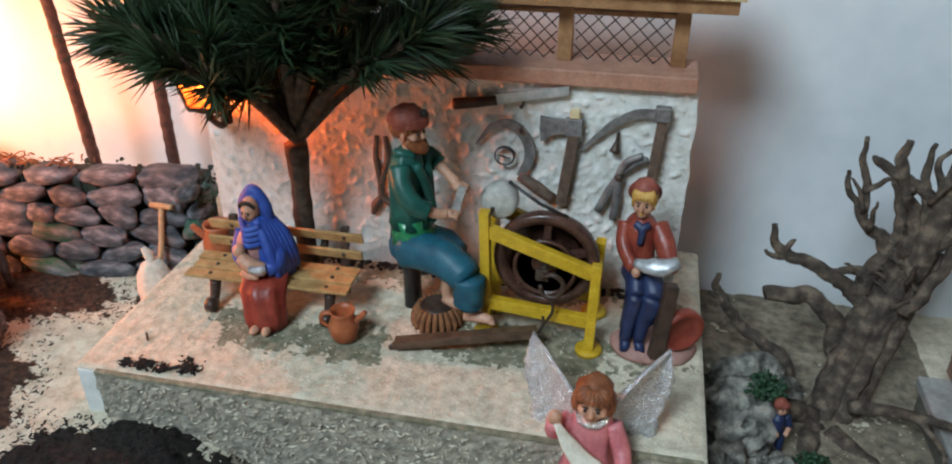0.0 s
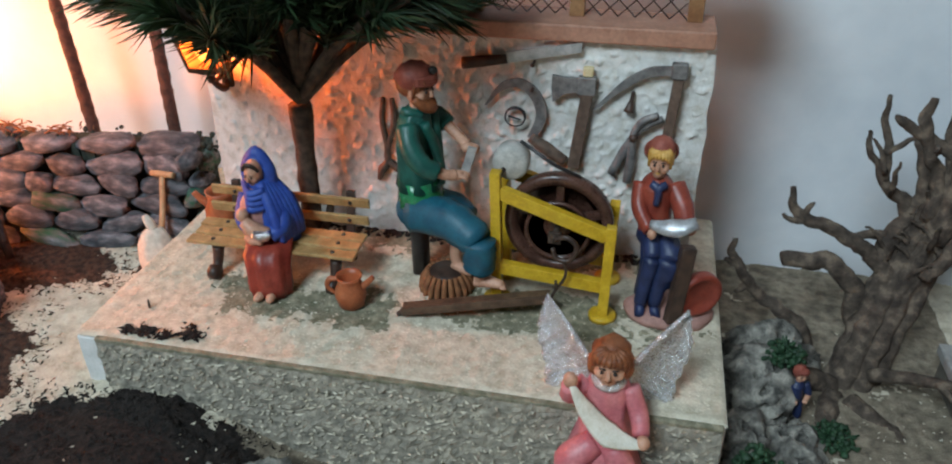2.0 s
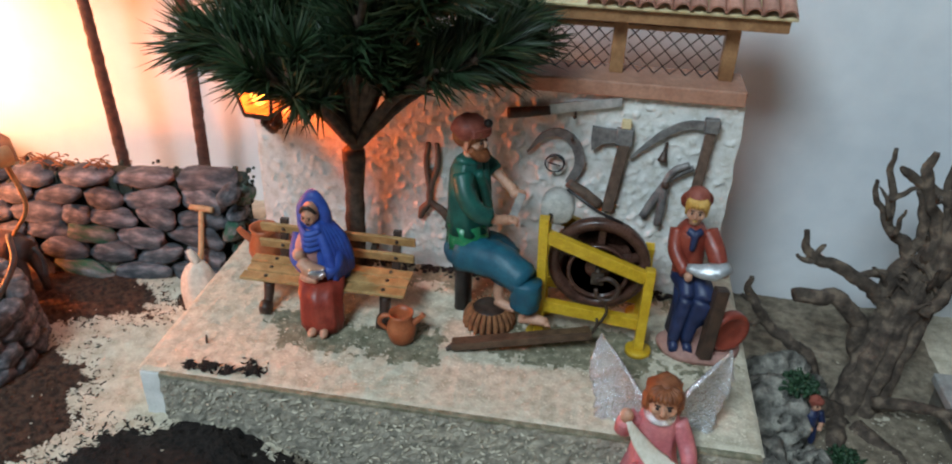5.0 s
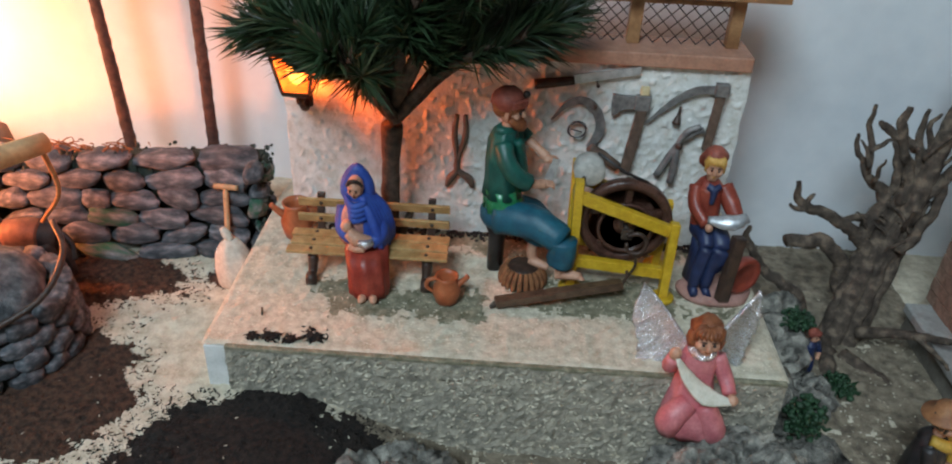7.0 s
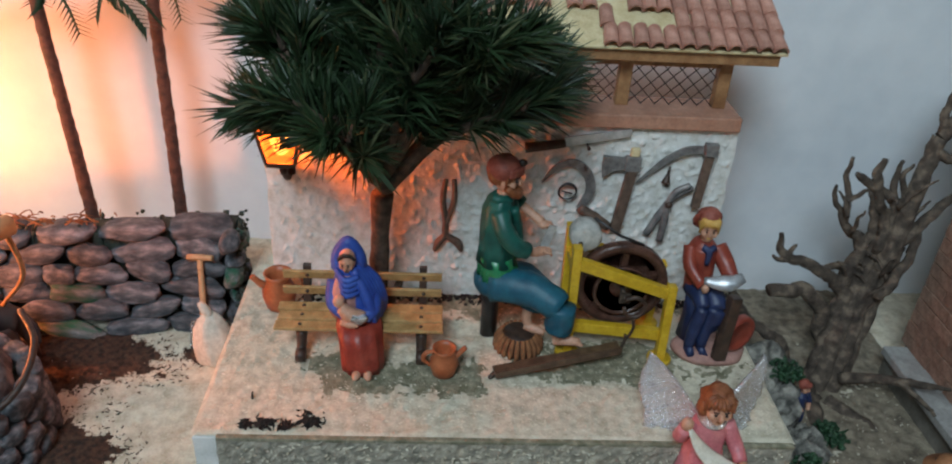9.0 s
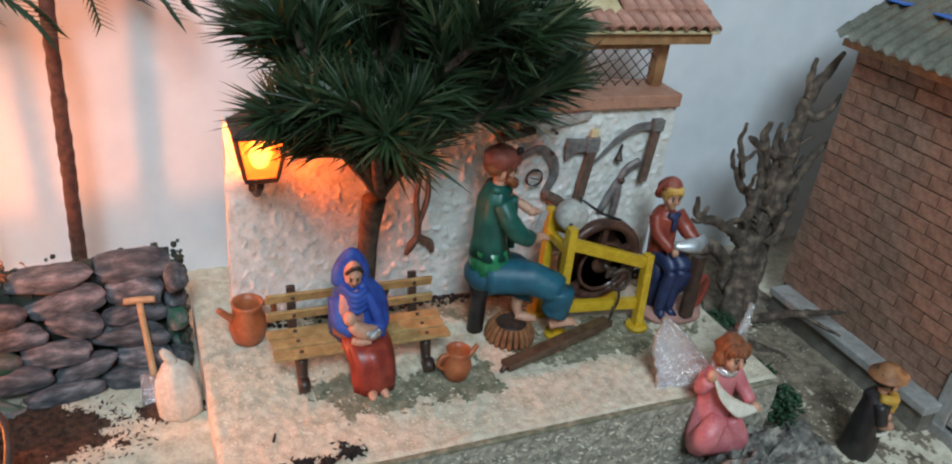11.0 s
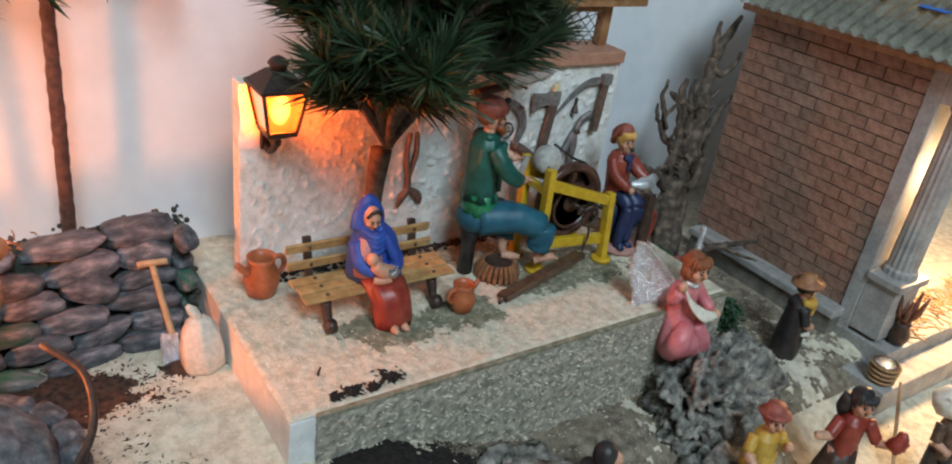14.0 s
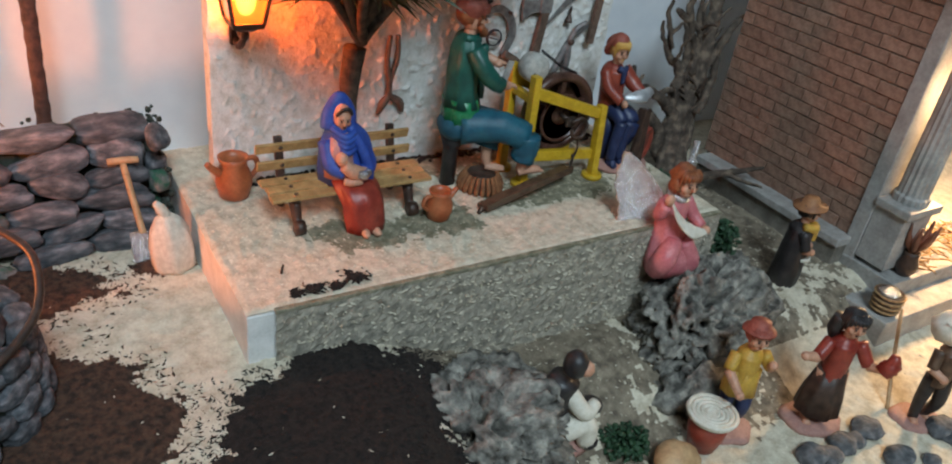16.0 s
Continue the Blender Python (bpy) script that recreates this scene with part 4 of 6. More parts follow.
limb(bm, [(0.0650, -0.1060, 0.0425), (0.0710, -0.1055, 0.0405), (0.0765, -0.1035, 0.0420)], [0.0028, 0.0036, 0.0024], 3)
limb(bm, [(0.0570, -0.1020, 0.036), (0.063, -0.104, 0.0355), (0.070, -0.1045, 0.036)], [0.0026, 0.0030, 0.0026], 1)
for v in bm.verts:
    v.co.x = 0.0675 + (v.co.x - 0.0675) * 0.88
solo("nativity_figurine", bm, ("skirt", "skin", "veil", "foil", "gown", "ink"), (0.07, -0.095, 0), "painted mother figurine with infant, blue veil, red skirt, on the bench", "figurine", "figurines")

# knife grinder, seated, turned to his wheel
bm = bmesh.new()
# near leg, forward to the treadle; far leg bent back to the stump
limb(bm, [(0.1610, -0.0720, 0.0500), (0.1860, -0.0830, 0.0525), (0.2060, -0.0940, 0.0460)], [0.0130, 0.0122, 0.0100], 1, 16, wob=0.14)
limb(bm, [(0.2060, -0.0945, 0.0475), (0.2065, -0.0950, 0.0390), (0.2055, -0.0930, 0.0290)], [0.0100, 0.0094, 0.0098], 1, 16, wob=0.16)
limb(bm, [(0.2055, -0.0930, 0.0320), (0.2065, -0.0935, 0.0240), (0.2060, -0.0940, 0.0190)], [0.0046, 0.0042, 0.0036], 2)
limb(bm, [(0.2030, -0.0935, 0.0180), (0.2110, -0.0950, 0.0195), (0.2210, -0.0965, 0.0190)], [0.0038, 0.0040, 0.0028], 2, flat=0.75)
for k in range(4):
    ball(bm, (0.2215 - 0.0006 * k, -0.0993 + 0.0020 * k, 0.0186), (0.0022, 0.0012, 0.0012), 2, seg=8)
limb(bm, [(0.1610, -0.0610, 0.0500), (0.1800, -0.0620, 0.0500), (0.1930, -0.0680, 0.0460)], [0.0125, 0.0110, 0.0090], 1, 14, wob=0.14)
limb(bm, [(0.1930, -0.0680, 0.0470), (0.1900, -0.0700, 0.0380), (0.1870, -0.0720, 0.0300)], [0.0090, 0.0082, 0.0086], 1, 14, wob=0.14)
limb(bm, [(0.1870, -0.0720, 0.0320), (0.1860, -0.0740, 0.0220), (0.1880, -0.0760, 0.0165)], [0.0042, 0.0036, 0.0030], 2)
limb(bm, [(0.1850, -0.0755, 0.0170), (0.1920, -0.0790, 0.0160), (0.1985, -0.0815, 0.0150)], [0.0034, 0.0034, 0.0024], 2, flat=0.75)
# seat of the trousers, sash, jacket with its skirts and collar
ball(bm, (0.1590, -0.0665, 0.0500), (0.0125, 0.0155, 0.0120), 1)
loft(bm, [(0.1635, -0.0670, 0.0540, 0.0150, 0.0148), (0.1630, -0.0670, 0.0620, 0.0142, 0.0142), (0.1615, -0.0670, 0.0720, 0.0130, 0.0135)], 3, 32, 0.04, 9)
loft(bm, [(0.1620, -0.0670, 0.0665, 0.0142, 0.0145), (0.1605, -0.0670, 0.0780, 0.0112, 0.0122), (0.1598, -0.0670, 0.0930, 0.0108, 0.0126), (0.1605, -0.0670, 0.1070, 0.0104, 0.0132), (0.1615, -0.0670, 0.1150, 0.0085, 0.0105), (0.1630, -0.0670, 0.1190, 0.0058, 0.0062)], 0, 36, 0.045, 7)
limb(bm, [(0.1700, -0.0770, 0.1120), (0.1735, -0.0715, 0.0980), (0.1765, -0.0680, 0.0800), (0.1770, -0.0690, 0.0700)], [0.0030, 0.0034, 0.0032, 0.0024], 0, 8)
limb(bm, [(0.1700, -0.0570, 0.1120), (0.1730, -0.0620, 0.0980), (0.1755, -0.0650, 0.0800)], [0.0030, 0.0034, 0.0026], 0, 8)
limb(bm, [(0.1560, -0.0730, 0.1175), (0.1600, -0.0745, 0.1170), (0.1680, -0.0725, 0.1150)], [0.0026, 0.0030, 0.0022], 0, 8)
# near arm and far arm
limb(bm, [(0.1605, -0.0800, 0.1110), (0.1640, -0.0870, 0.1010), (0.1715, -0.0900, 0.0915), (0.1800, -0.0880, 0.0870)], [0.0066, 0.0066, 0.0062, 0.0056], 0, 14, wob=0.14)
limb(bm, [(0.1795, -0.0880, 0.0872), (0.1850, -0.0860, 0.0850), (0.1890, -0.0830, 0.0840)], [0.0036, 0.0032, 0.0036], 2)
limb(bm, [(0.1640, -0.0545, 0.1110), (0.1720, -0.0510, 0.1060), (0.1775, -0.0525, 0.1020)], [0.0062, 0.0060, 0.0056], 0, 14, wob=0.14)
limb(bm, [(0.1770, -0.0525, 0.1020), (0.1850, -0.0570, 0.0975), (0.1915, -0.0620, 0.0940)], [0.0036, 0.0032, 0.0036], 2)
for hx, hy, hz in ((0.1905, -0.0820, 0.0835), (0.1925, -0.0640, 0.0935)):
    ball(bm, (hx, hy, hz), (0.0042, 0.0034, 0.0032), 2)
    for k in range(4):
        limb(bm, [(hx + 0.001, hy - 0.003 + 0.002 * k, hz + 0.001), (hx + 0.0050, hy - 0.003 + 0.002 * k, hz), (hx + 0.0062, hy - 0.0025 + 0.002 * k, hz - 0.0022)], [0.0011, 0.0011, 0.0008], 2, 6, 3)
# neck, bearded head, kerchief knotted at the brow
tube(bm, [(0.1630, -0.0670, 0.1160), (0.1640, -0.0670, 0.1240)], 0.0050, 2)
head(bm, (0.1640, -0.0670, 0.1300), 0.0096, (1, -0.35, -0.18), 2, 5, None, 8)
limb(bm, [(0.1640, -0.0770, 0.1265), (0.1690, -0.0735, 0.1215), (0.1720, -0.0685, 0.1195), (0.1690, -0.0620, 0.1215), (0.1640, -0.0575, 0.1265)], [0.0024, 0.0034, 0.0040, 0.0034, 0.0024], 5, 8)
ball(bm, (0.1620, -0.0670, 0.1372), (0.0116, 0.0112, 0.0090), 4, rough=0.12, freq=300)
for k in range(3):
    limb(bm, [(0.1560, -0.0590, 0.1350 + 0.0016 * k), (0.1715, -0.0605, 0.1345 + 0.0018 * k), (0.1735, -0.0700, 0.1345 + 0.0018 * k), (0.1650, -0.0775, 0.1350 + 0.0016 * k)], [0.0014, 0.0016, 0.0016, 0.0014], 4, 8)
ball(bm, (0.1738, -0.0690, 0.1418), (0.0028, 0.0024, 0.0026), 8)
# the blade in his grip, his stool post
flat(bm, [(0.1880, 0.0745), (0.1935, 0.0745), (0.2000, 0.0975), (0.1950, 0.0985)], -0.072, 0.0012, 6)
loft(bm, [(0.1600, -0.0640, 0.000, 0.0060, 0.0060), (0.1600, -0.0640, 0.030, 0.0060, 0.0060), (0.1600, -0.0650, 0.042, 0.0100, 0.0110)], 7, 16)
solo("grinder_figurine", bm, ("jacket", "trouser", "skin", "satin", "cap", "hair", "steel", "black", "ink"), (0.185, -0.07, 0.0), "painted knife-grinder figurine in green jacket and teal trousers", "figurine", "figurines")

# woven stump under the grinder's feet
stump = thing("woven_stump", (0.181, -0.0785, 0), "low orange-brown woven straw stool", "stool")
bm = bmesh.new()
lathe(bm, [(0.0160, 0), (0.0150, 0.005), (0.0115, 0.0125), (0.0105, 0.0138), (0.001, 0.0140)], (0.181, -0.0785, 0), seg=24)
part("body", bm, "dark", stump)
for k in range(22):
    a = 2 * math.pi * k / 22
    bm = bmesh.new()
    limb(bm, [(0.181 + r * math.cos(a), -0.0785 + r * math.sin(a), z) for r, z in ((0.0166, 0.0005), (0.0158, 0.0065), (0.0116, 0.0136))], [0.0017, 0.0021, 0.0015], seg=6, n=3)
    part("strand", bm, "straw", stump)

# the yellow grinding frame
G = thing("grinding_machine", (0.25, -0.075, 0), "yellow wooden grinding frame with brown flywheel and whetstone", "machine")
for y, yb in ((-0.0845, -0.0905), (-0.0545, -0.0485)):
    bm = bmesh.new()
    beam(bm, (0.2155, y, 0.003), (0.2135, y, 0.0895), 0.0072, 0.0062, up=(1, 0, 0))
    part("post", bm, "yellow", G)
    bm = bmesh.new()
    beam(bm, (0.2815, yb, 0.003), (0.2825, y, 0.0605), 0.0072, 0.0062, up=(1, 0, 0))
    part("post", bm, "yellow", G)
    bm = bmesh.new()
    beam(bm, (0.2160, y, 0.0765), (0.2800, y, 0.0540), 0.0056, 0.0082)
    part("rail", bm, "yellow", G)
    bm = bmesh.new()
    beam(bm, (0.2170, y - 0.001, 0.0255), (0.2795, y - 0.001, 0.0195), 0.0056, 0.0082)
    part("rail", bm, "yellow", G)
    for x, yy in ((0.2155, y), (0.2815, yb)):
        bm = bmesh.new()
        lathe(bm, [(0.0085, 0), (0.0085, 0.0028), (0.0075, 0.0035), (0.001, 0.0036)], (x, yy, 0), seg=20)
        part("foot", bm, "yellow", G)
for a, b in (((0.2145, -0.0812, 0.0700), (0.2145, -0.0578, 0.0700)), ((0.2822, -0.0812, 0.0500), (0.2822, -0.0578, 0.0500))):
    bm = bmesh.new()
    beam(bm, a, b, 0.0052, 0.006)
    part("cross_bar", bm, "yellow", G)


def wheel(bm, c, r, w, hub, spokes, mi=0):
    rot = pose(0, 0, 0, 90, 0, 0)
    rr = r * 0.80
    lathe(bm, [(rr, -w), (r * 0.97, -w), (r, -w * 0.6), (r, w * 0.6), (r * 0.97, w), (rr, w), (rr, -w)], c, mi, 40, rot)
    lathe(bm, [(0.0008, -w * 1.5), (hub, -w * 1.4), (hub, w * 1.4), (0.0008, w * 1.5)], c, mi, 16, rot)
    for k in range(spokes):
        a = 2 * math.pi * k / spokes + 0.3
        beam(bm, (c[0] + hub * 0.7 * math.cos(a), c[1], c[2] + hub * 0.7 * math.sin(a)), (c[0] + rr * 1.02 * math.cos(a), c[1], c[2] + rr * 1.02 * math.sin(a)), w * 1.1, r * 0.15, mi, up=(0, 1, 0))


WC = (0.250, -0.0700, 0.0520)
bm = bmesh.new()
wheel(bm, WC, 0.0330, 0.0042, 0.0085, 5)
fly = part("flywheel", bm, "wheel", G, "dark brown spoked flywheel")
bm = bmesh.new()
lathe(bm, [(0.0178, -0.0010), (0.0200, -0.0012), (0.0200, 0.0012), (0.0178, 0.0010), (0.0178, -0.0010)], (0.250, -0.0762, 0.0490), seg=32, rot=pose(0, 0, 0, 90, 0, 0))
part("pulley_ring", bm, "wheel", G)
bm = bmesh.new()
tube(bm, [(0.250, -0.0895, 0.0515), (0.250, -0.0500, 0.0525)], 0.0020, 0, 10)
box(bm, (0.246, -0.0895, 0.0475), (0.254, -0.0870, 0.0555), bev=0.0006)
part("axle", bm, "bolt", G)
bm = bmesh.new()
limb(bm, [(0.2500, -0.0905, 0.0515), (0.2575, -0.0920, 0.0545), (0.2635, -0.0925, 0.0490), (0.2600, -0.0930, 0.0400), (0.2520, -0.0925, 0.0400), (0.2495, -0.0920, 0.0465)], [0.0014, 0.0016, 0.0016, 0.0016, 0.0016, 0.0014], seg=8)
limb(bm, [(0.2560, -0.0930, 0.0400), (0.2580, -0.0930, 0.0290), (0.2520, -0.0950, 0.0175)], [0.0010, 0.0010, 0.0010], seg=6)
part("crank", bm, "dark", G)
bm = bmesh.new()
lathe(bm, [(0.0010, -0.0075), (0.0090, -0.0070), (0.0106, -0.0055), (0.0110, 0), (0.0106, 0.0055), (0.0090, 0.0070), (0.0010, 0.0075)], (0.2205, -0.0695, 0.0905), seg=28, rot=pose(0, 0, 0, 90, 0, 0))
part("whetstone", bm, "whetstone", G, "worn pale whetstone")
bm = bmesh.new()
tube(bm, [(0.2145, -0.0875, 0.0855), (0.2215, -0.0535, 0.0905)], 0.0016, 0, 8)
part("spindle", bm, "bolt", G)
bm = bmesh.new()
tube(bm, [(0.2255, -0.0695, 0.1030), (0.2450, -0.0700, 0.0900), (0.2620, -0.0700, 0.0830)], 0.0011, 0, 6)
part("belt", bm, "black", G, "black drive belt")
pedal = thing("treadle_board", (0.205, -0.1, 0.0), "dark brown wooden treadle leaning on the platform", "treadle")
bm = bmesh.new()
beam(bm, (0.1620, -0.1135, 0.0045), (0.2500, -0.0965, 0.0150), 0.0110, 0.0034)
part("board", bm, "brown", pedal)
bm = bmesh.new()
beam(bm, (0.1625, -0.1185, 0.0062), (0.2505, -0.1015, 0.0170), 0.0020, 0.0052)
part("lip", bm, "brown", pedal)
bm = bmesh.new()
limb(bm, [(0.2505, -0.0965, 0.0140), (0.2530, -0.0960, 0.0210), (0.2525, -0.0955, 0.0260)], [0.0010, 0.0011, 0.0010], seg=6)
part("hook", bm, "bolt", pedal)
bm = bmesh.new()
limb(bm, [(0.1625, -0.1130, 0.0035), (0.1600, -0.1140, 0.0015), (0.1585, -0.1150, 0.0012)], [0.0022, 0.0018, 0.0014], seg=6)
part("hook", bm, "bolt", pedal)

# boy working a knife wheel, on his own base
bm = bmesh.new()
BXc, BYc = 0.3205, -0.0785
loft(bm, [(BXc, BYc, 0.0, 0.0265, 0.0185), (BXc, BYc, 0.003, 0.0268, 0.0188), (BXc, BYc, 0.006, 0.0240, 0.0165), (BXc, BYc, 0.0068, 0.014, 0.010)], 0, 36, 0.03, 5)
loft(bm, [(0.3075, -0.0685, 0.006, 0.0085, 0.0090), (0.3075, -0.0685, 0.030, 0.0080, 0.0085), (0.3070, -0.0680, 0.046, 0.0090, 0.0090)], 1, 20, 0.05, 5)
for dx, kx in ((-0.005, 0.3065), (0.005, 0.3165)):
    limb(bm, [(0.3065 + dx, -0.0660, 0.0490), (0.3110 + dx, -0.0790, 0.0480), (0.3125 + dx, -0.0870, 0.0420)], [0.0075, 0.0070, 0.0060], 2, 12)
    limb(bm, [(0.3125 + dx, -0.0870, 0.0430), (0.3095 + dx, -0.0865, 0.0260), (0.3075 + dx, -0.0870, 0.0100)], [0.0060, 0.0055, 0.0046], 2, 12)
    limb(bm, [(0.3075 + dx, -0.0850, 0.0085), (0.3080 + dx, -0.0930, 0.0080)], [0.0038, 0.0032], 1)
limb(bm, [(0.3065, -0.0660, 0.0460), (0.3060, -0.0650, 0.0640), (0.3055, -0.0635, 0.0800), (0.3055, -0.0640, 0.0865)], [0.0110, 0.0115, 0.0120, 0.0060], 3, 16)
limb(bm, [(0.2945, -0.0640, 0.0810), (0.2945, -0.0720, 0.0690), (0.3030, -0.0850, 0.0600)], [0.0058, 0.0056, 0.0044], 3)
limb(bm, [(0.3160, -0.0640, 0.0810), (0.3215, -0.0720, 0.0720), (0.3245, -0.0830, 0.0650)], [0.0058, 0.0056, 0.0044], 3)
ball(bm, (0.3050, -0.0875, 0.0590), 0.0034, 4, seg=10)
ball(bm, (0.3260, -0.0850, 0.0640), 0.0034, 4, seg=10)
limb(bm, [(0.3010, -0.0735, 0.0850), (0.3060, -0.0760, 0.0820), (0.3055, -0.0775, 0.0730)], [0.0025, 0.0030, 0.0020], 5)
limb(bm, [(0.3110, -0.0735, 0.0850), (0.3060, -0.0762, 0.0822), (0.3068, -0.0770, 0.0760)], [0.0025, 0.0028, 0.0018], 5)
tube(bm, [(0.3055, -0.0640, 0.0840), (0.3055, -0.0645, 0.0920)], 0.0042, 4)
head(bm, (0.3055, -0.0660, 0.0965), 0.0086, (-0.15, -1, -0.15), 4, 6, None, 10)
ball(bm, (0.3055, -0.0632, 0.1035), (0.0092, 0.0090, 0.0075), 7)
lathe(bm, [(0.0088, 0.0), (0.0118, 0.0010), (0.0118, 0.0022), (0.0085, 0.0050), (0.0070, 0.0078), (0.0010, 0.0090)], (0.3055, -0.0600, 0.0990), 7, 24, pose(0, 0, 0, -58, 0, 0))
limb(bm, [(0.3030, -0.0860, 0.0650), (0.3160, -0.0900, 0.0655), (0.3290, -0.0870, 0.0700)], [0.0026, 0.0058, 0.0036], 8, flat=0.5)
box(bm, (-0.0042, -0.004, 0.0), (0.0042, 0.004, 0.050), 9, 0.001, pose(0.3225, -0.0945, 0.0055, -6, 6, 12))
lathe(bm, [(0.0010, -0.0045), (0.0150, -0.0045), (0.0165, -0.0030), (0.0165, 0.0030), (0.0150, 0.0045), (0.0120, 0.0040), (0.0115, 0.0028), (0.0010, 0.0045)], (0.3360, -0.0855, 0.0220), 3, 32, pose(0, 0, 0, 90, 0, 28) @ Matrix.Scale(0.86, 4))
for v in bm.verts:
    if v.co.z > 0.0072 and v.co.x < 0.3195:
        v.co.x = 0.3065 + (v.co.x - 0.3065) * 0.84
        v.co.y = -0.0700 + (v.co.y + 0.0700) * 0.88
solo("boy_figurine", bm, ("pinkbase", "navy", "navy", "rust", "skin", "navy", "blond", "cap", "steel", "dark", "ink"), (BXc, BYc, 0), "painted boy figurine in rust shirt on a dusty pink base", "figurine", "figurines")


# ---- porous rocks ----
def rock(name, c, size, seed, label, sub=5):
    bm = bmesh.new()
    bmesh.ops.create_icosphere(bm, subdivisions=sub, radius=1.0)
    o = Vector((seed * 3.1, seed * 1.7, 0))
    for v in bm.verts:
        p = v.co.copy()
        n = 1 + 0.26 * noise.noise(p * 1.6 + o) + 0.20 * noise.noise(p * 3.4 + o)
        near = noise.voronoi(p * 2.7 + o + Vector((noise.noise(p * 4 + o), noise.noise(p * 4.3 - o), 0)) * 0.35)[0][0]
        small = noise.voronoi(p * 8.5 + o)[0][0]
        n -= 0.75 * ease((0.38 - near) / 0.26) + 0.20 * ease((0.30 - small) / 0.22) + 0.3 * max(0, noise.noise(p * 10.5 + o) - 0.05)
        n += 0.10 * abs(noise.noise(p * 15 + o)) + 0.03 * noise.noise(p * 30 + o)
        v.co = Vector((p.x * size[0], p.y * size[1], p.z * size[2])) * n + Vector(c)
    for f in bm.faces:
        f.smooth = True
    base = (c[0], c[1], c[2] - size[2] * 0.9)
    return solo(name, bm, "tufa", base, label, "rock", "porous rocks")


rock("rock", (0.318, -0.208, -0.075), (0.062, 0.040, 0.050), 3, "grey porous rock under the angel figurine", 6)
rock("rock", (0.375, -0.185, -0.090), (0.040, 0.040, 0.042), 5, "grey porous rock beside the platform", 4)
rock("rock", (0.290, -0.245, -0.105), (0.045, 0.030, 0.032), 8, "dark hollowed porous rock at the platform's foot", 4)
rock("rock", (0.098, -0.238, -0.078), (0.058, 0.052, 0.036), 6, "dark grey porous rock in front of the platform", 6)
rock("rock", (0.385, -0.060, -0.066), (0.030, 0.030, 0.026), 9, "weathered grey rock beside the driftwood", 4)
rock("rock", (0.402, -0.095, -0.088), (0.026, 0.024, 0.024), 15, "dark weathered rock among the driftwood roots", 4)
rock("rock", (0.398, -0.014, -0.078), (0.036, 0.022, 0.030), 21, "grey weathered rock behind the driftwood branch", 4)
rock("rock", (0.372, -0.115, -0.075), (0.020, 0.030, 0.026), 12, "weathered grey rock beside the platform", 4)


def scrub(c, r, n, label, tall=1.0):
    bm = bmesh.new()
    for i in range(n):
        d = Vector((random.gauss(0, 1), random.gauss(0, 1), abs(random.gauss(0, 1)) * tall)).normalized()
        p = Vector(c) + Vector((d.x * r, d.y * r, d.z * r * tall)) * random.uniform(0.2, 1)
        s = random.uniform(0.0012, 0.0030)
        ball(bm, p, (s, s * 0.6, s), 0, (random.uniform(0, 180), random.uniform(0, 180), 0), 5, 0.6, 300)
    for i in range(7):
        d = Vector((random.gauss(0, 1), random.gauss(0, 1), abs(random.gauss(0, 1)) * tall)).normalized()
        tube(bm, [Vector(c), Vector(c) + d * r * 0.5, Vector(c) + d * r], [0.0012, 0.001, 0.0006], 0, 5)
    return solo("scrub", bm, "scrub", c, label, "plant", "dark green scrub")


scrub((0.372, -0.165, -0.045), 0.016, 260, "tuft of dark green artificial scrub on the rock", 1.8)
scrub((0.205, -0.262, -0.110), 0.020, 260, "low dark green artificial scrub in front of the platform", 0.6)
scrub((0.400, -0.055, -0.040), 0.014, 150, "dark green scrub among the driftwood roots", 0.7)
scrub((0.432, -0.085, -0.078), 0.016, 150, "dark green scrub below the driftwood", 0.6)

# ---- angel ----
bm = bmesh.new()
AX, AY = 0.2900, -0.1755
loft(bm, [(AX + 0.004, AY - 0.004, -0.036, 0.0185, 0.0150), (AX + 0.002, AY - 0.006, -0.028, 0.0195, 0.0165), (AX, AY - 0.006, -0.018, 0.0180, 0.0160), (AX, AY - 0.002, -0.006, 0.0135, 0.0125), (AX, AY, 0.006, 0.0112, 0.0098), (AX, AY, 0.018, 0.0120, 0.0090), (AX, AY - 0.001, 0.026, 0.0095, 0.0078), (AX, AY - 0.001, 0.030, 0.0045, 0.0045)], 0, 36, 0.06, 7)
limb(bm, [(AX - 0.012, AY - 0.010, -0.030), (AX - 0.015, AY - 0.018, -0.016), (AX - 0.004, AY - 0.013, -0.006)], [0.0085, 0.0088, 0.0070], 0, 12)
limb(bm, [(AX + 0.010, AY - 0.006, -0.032), (AX + 0.013, AY - 0.017, -0.024), (AX + 0.005, AY - 0.013, -0.006)], [0.0090, 0.0085, 0.0070], 0, 12)
limb(bm, [(AX - 0.0105, AY, 0.022), (AX - 0.0185, AY - 0.005, 0.016), (AX - 0.0190, AY - 0.010, 0.026)], [0.0052, 0.0050, 0.0042], 0)
ball(bm, (AX - 0.0185, AY - 0.0110, 0.0305), (0.0038, 0.0034, 0.0046), 1)
limb(bm, [(AX + 0.0105, AY, 0.022), (AX + 0.0165, AY - 0.006, 0.010), (AX + 0.0185, AY - 0.0150, 0.004)], [0.0052, 0.0050, 0.0042], 0)
ball(bm, (AX + 0.0195, AY - 0.0185, 0.0030), (0.0036, 0.0042, 0.0034), 1)
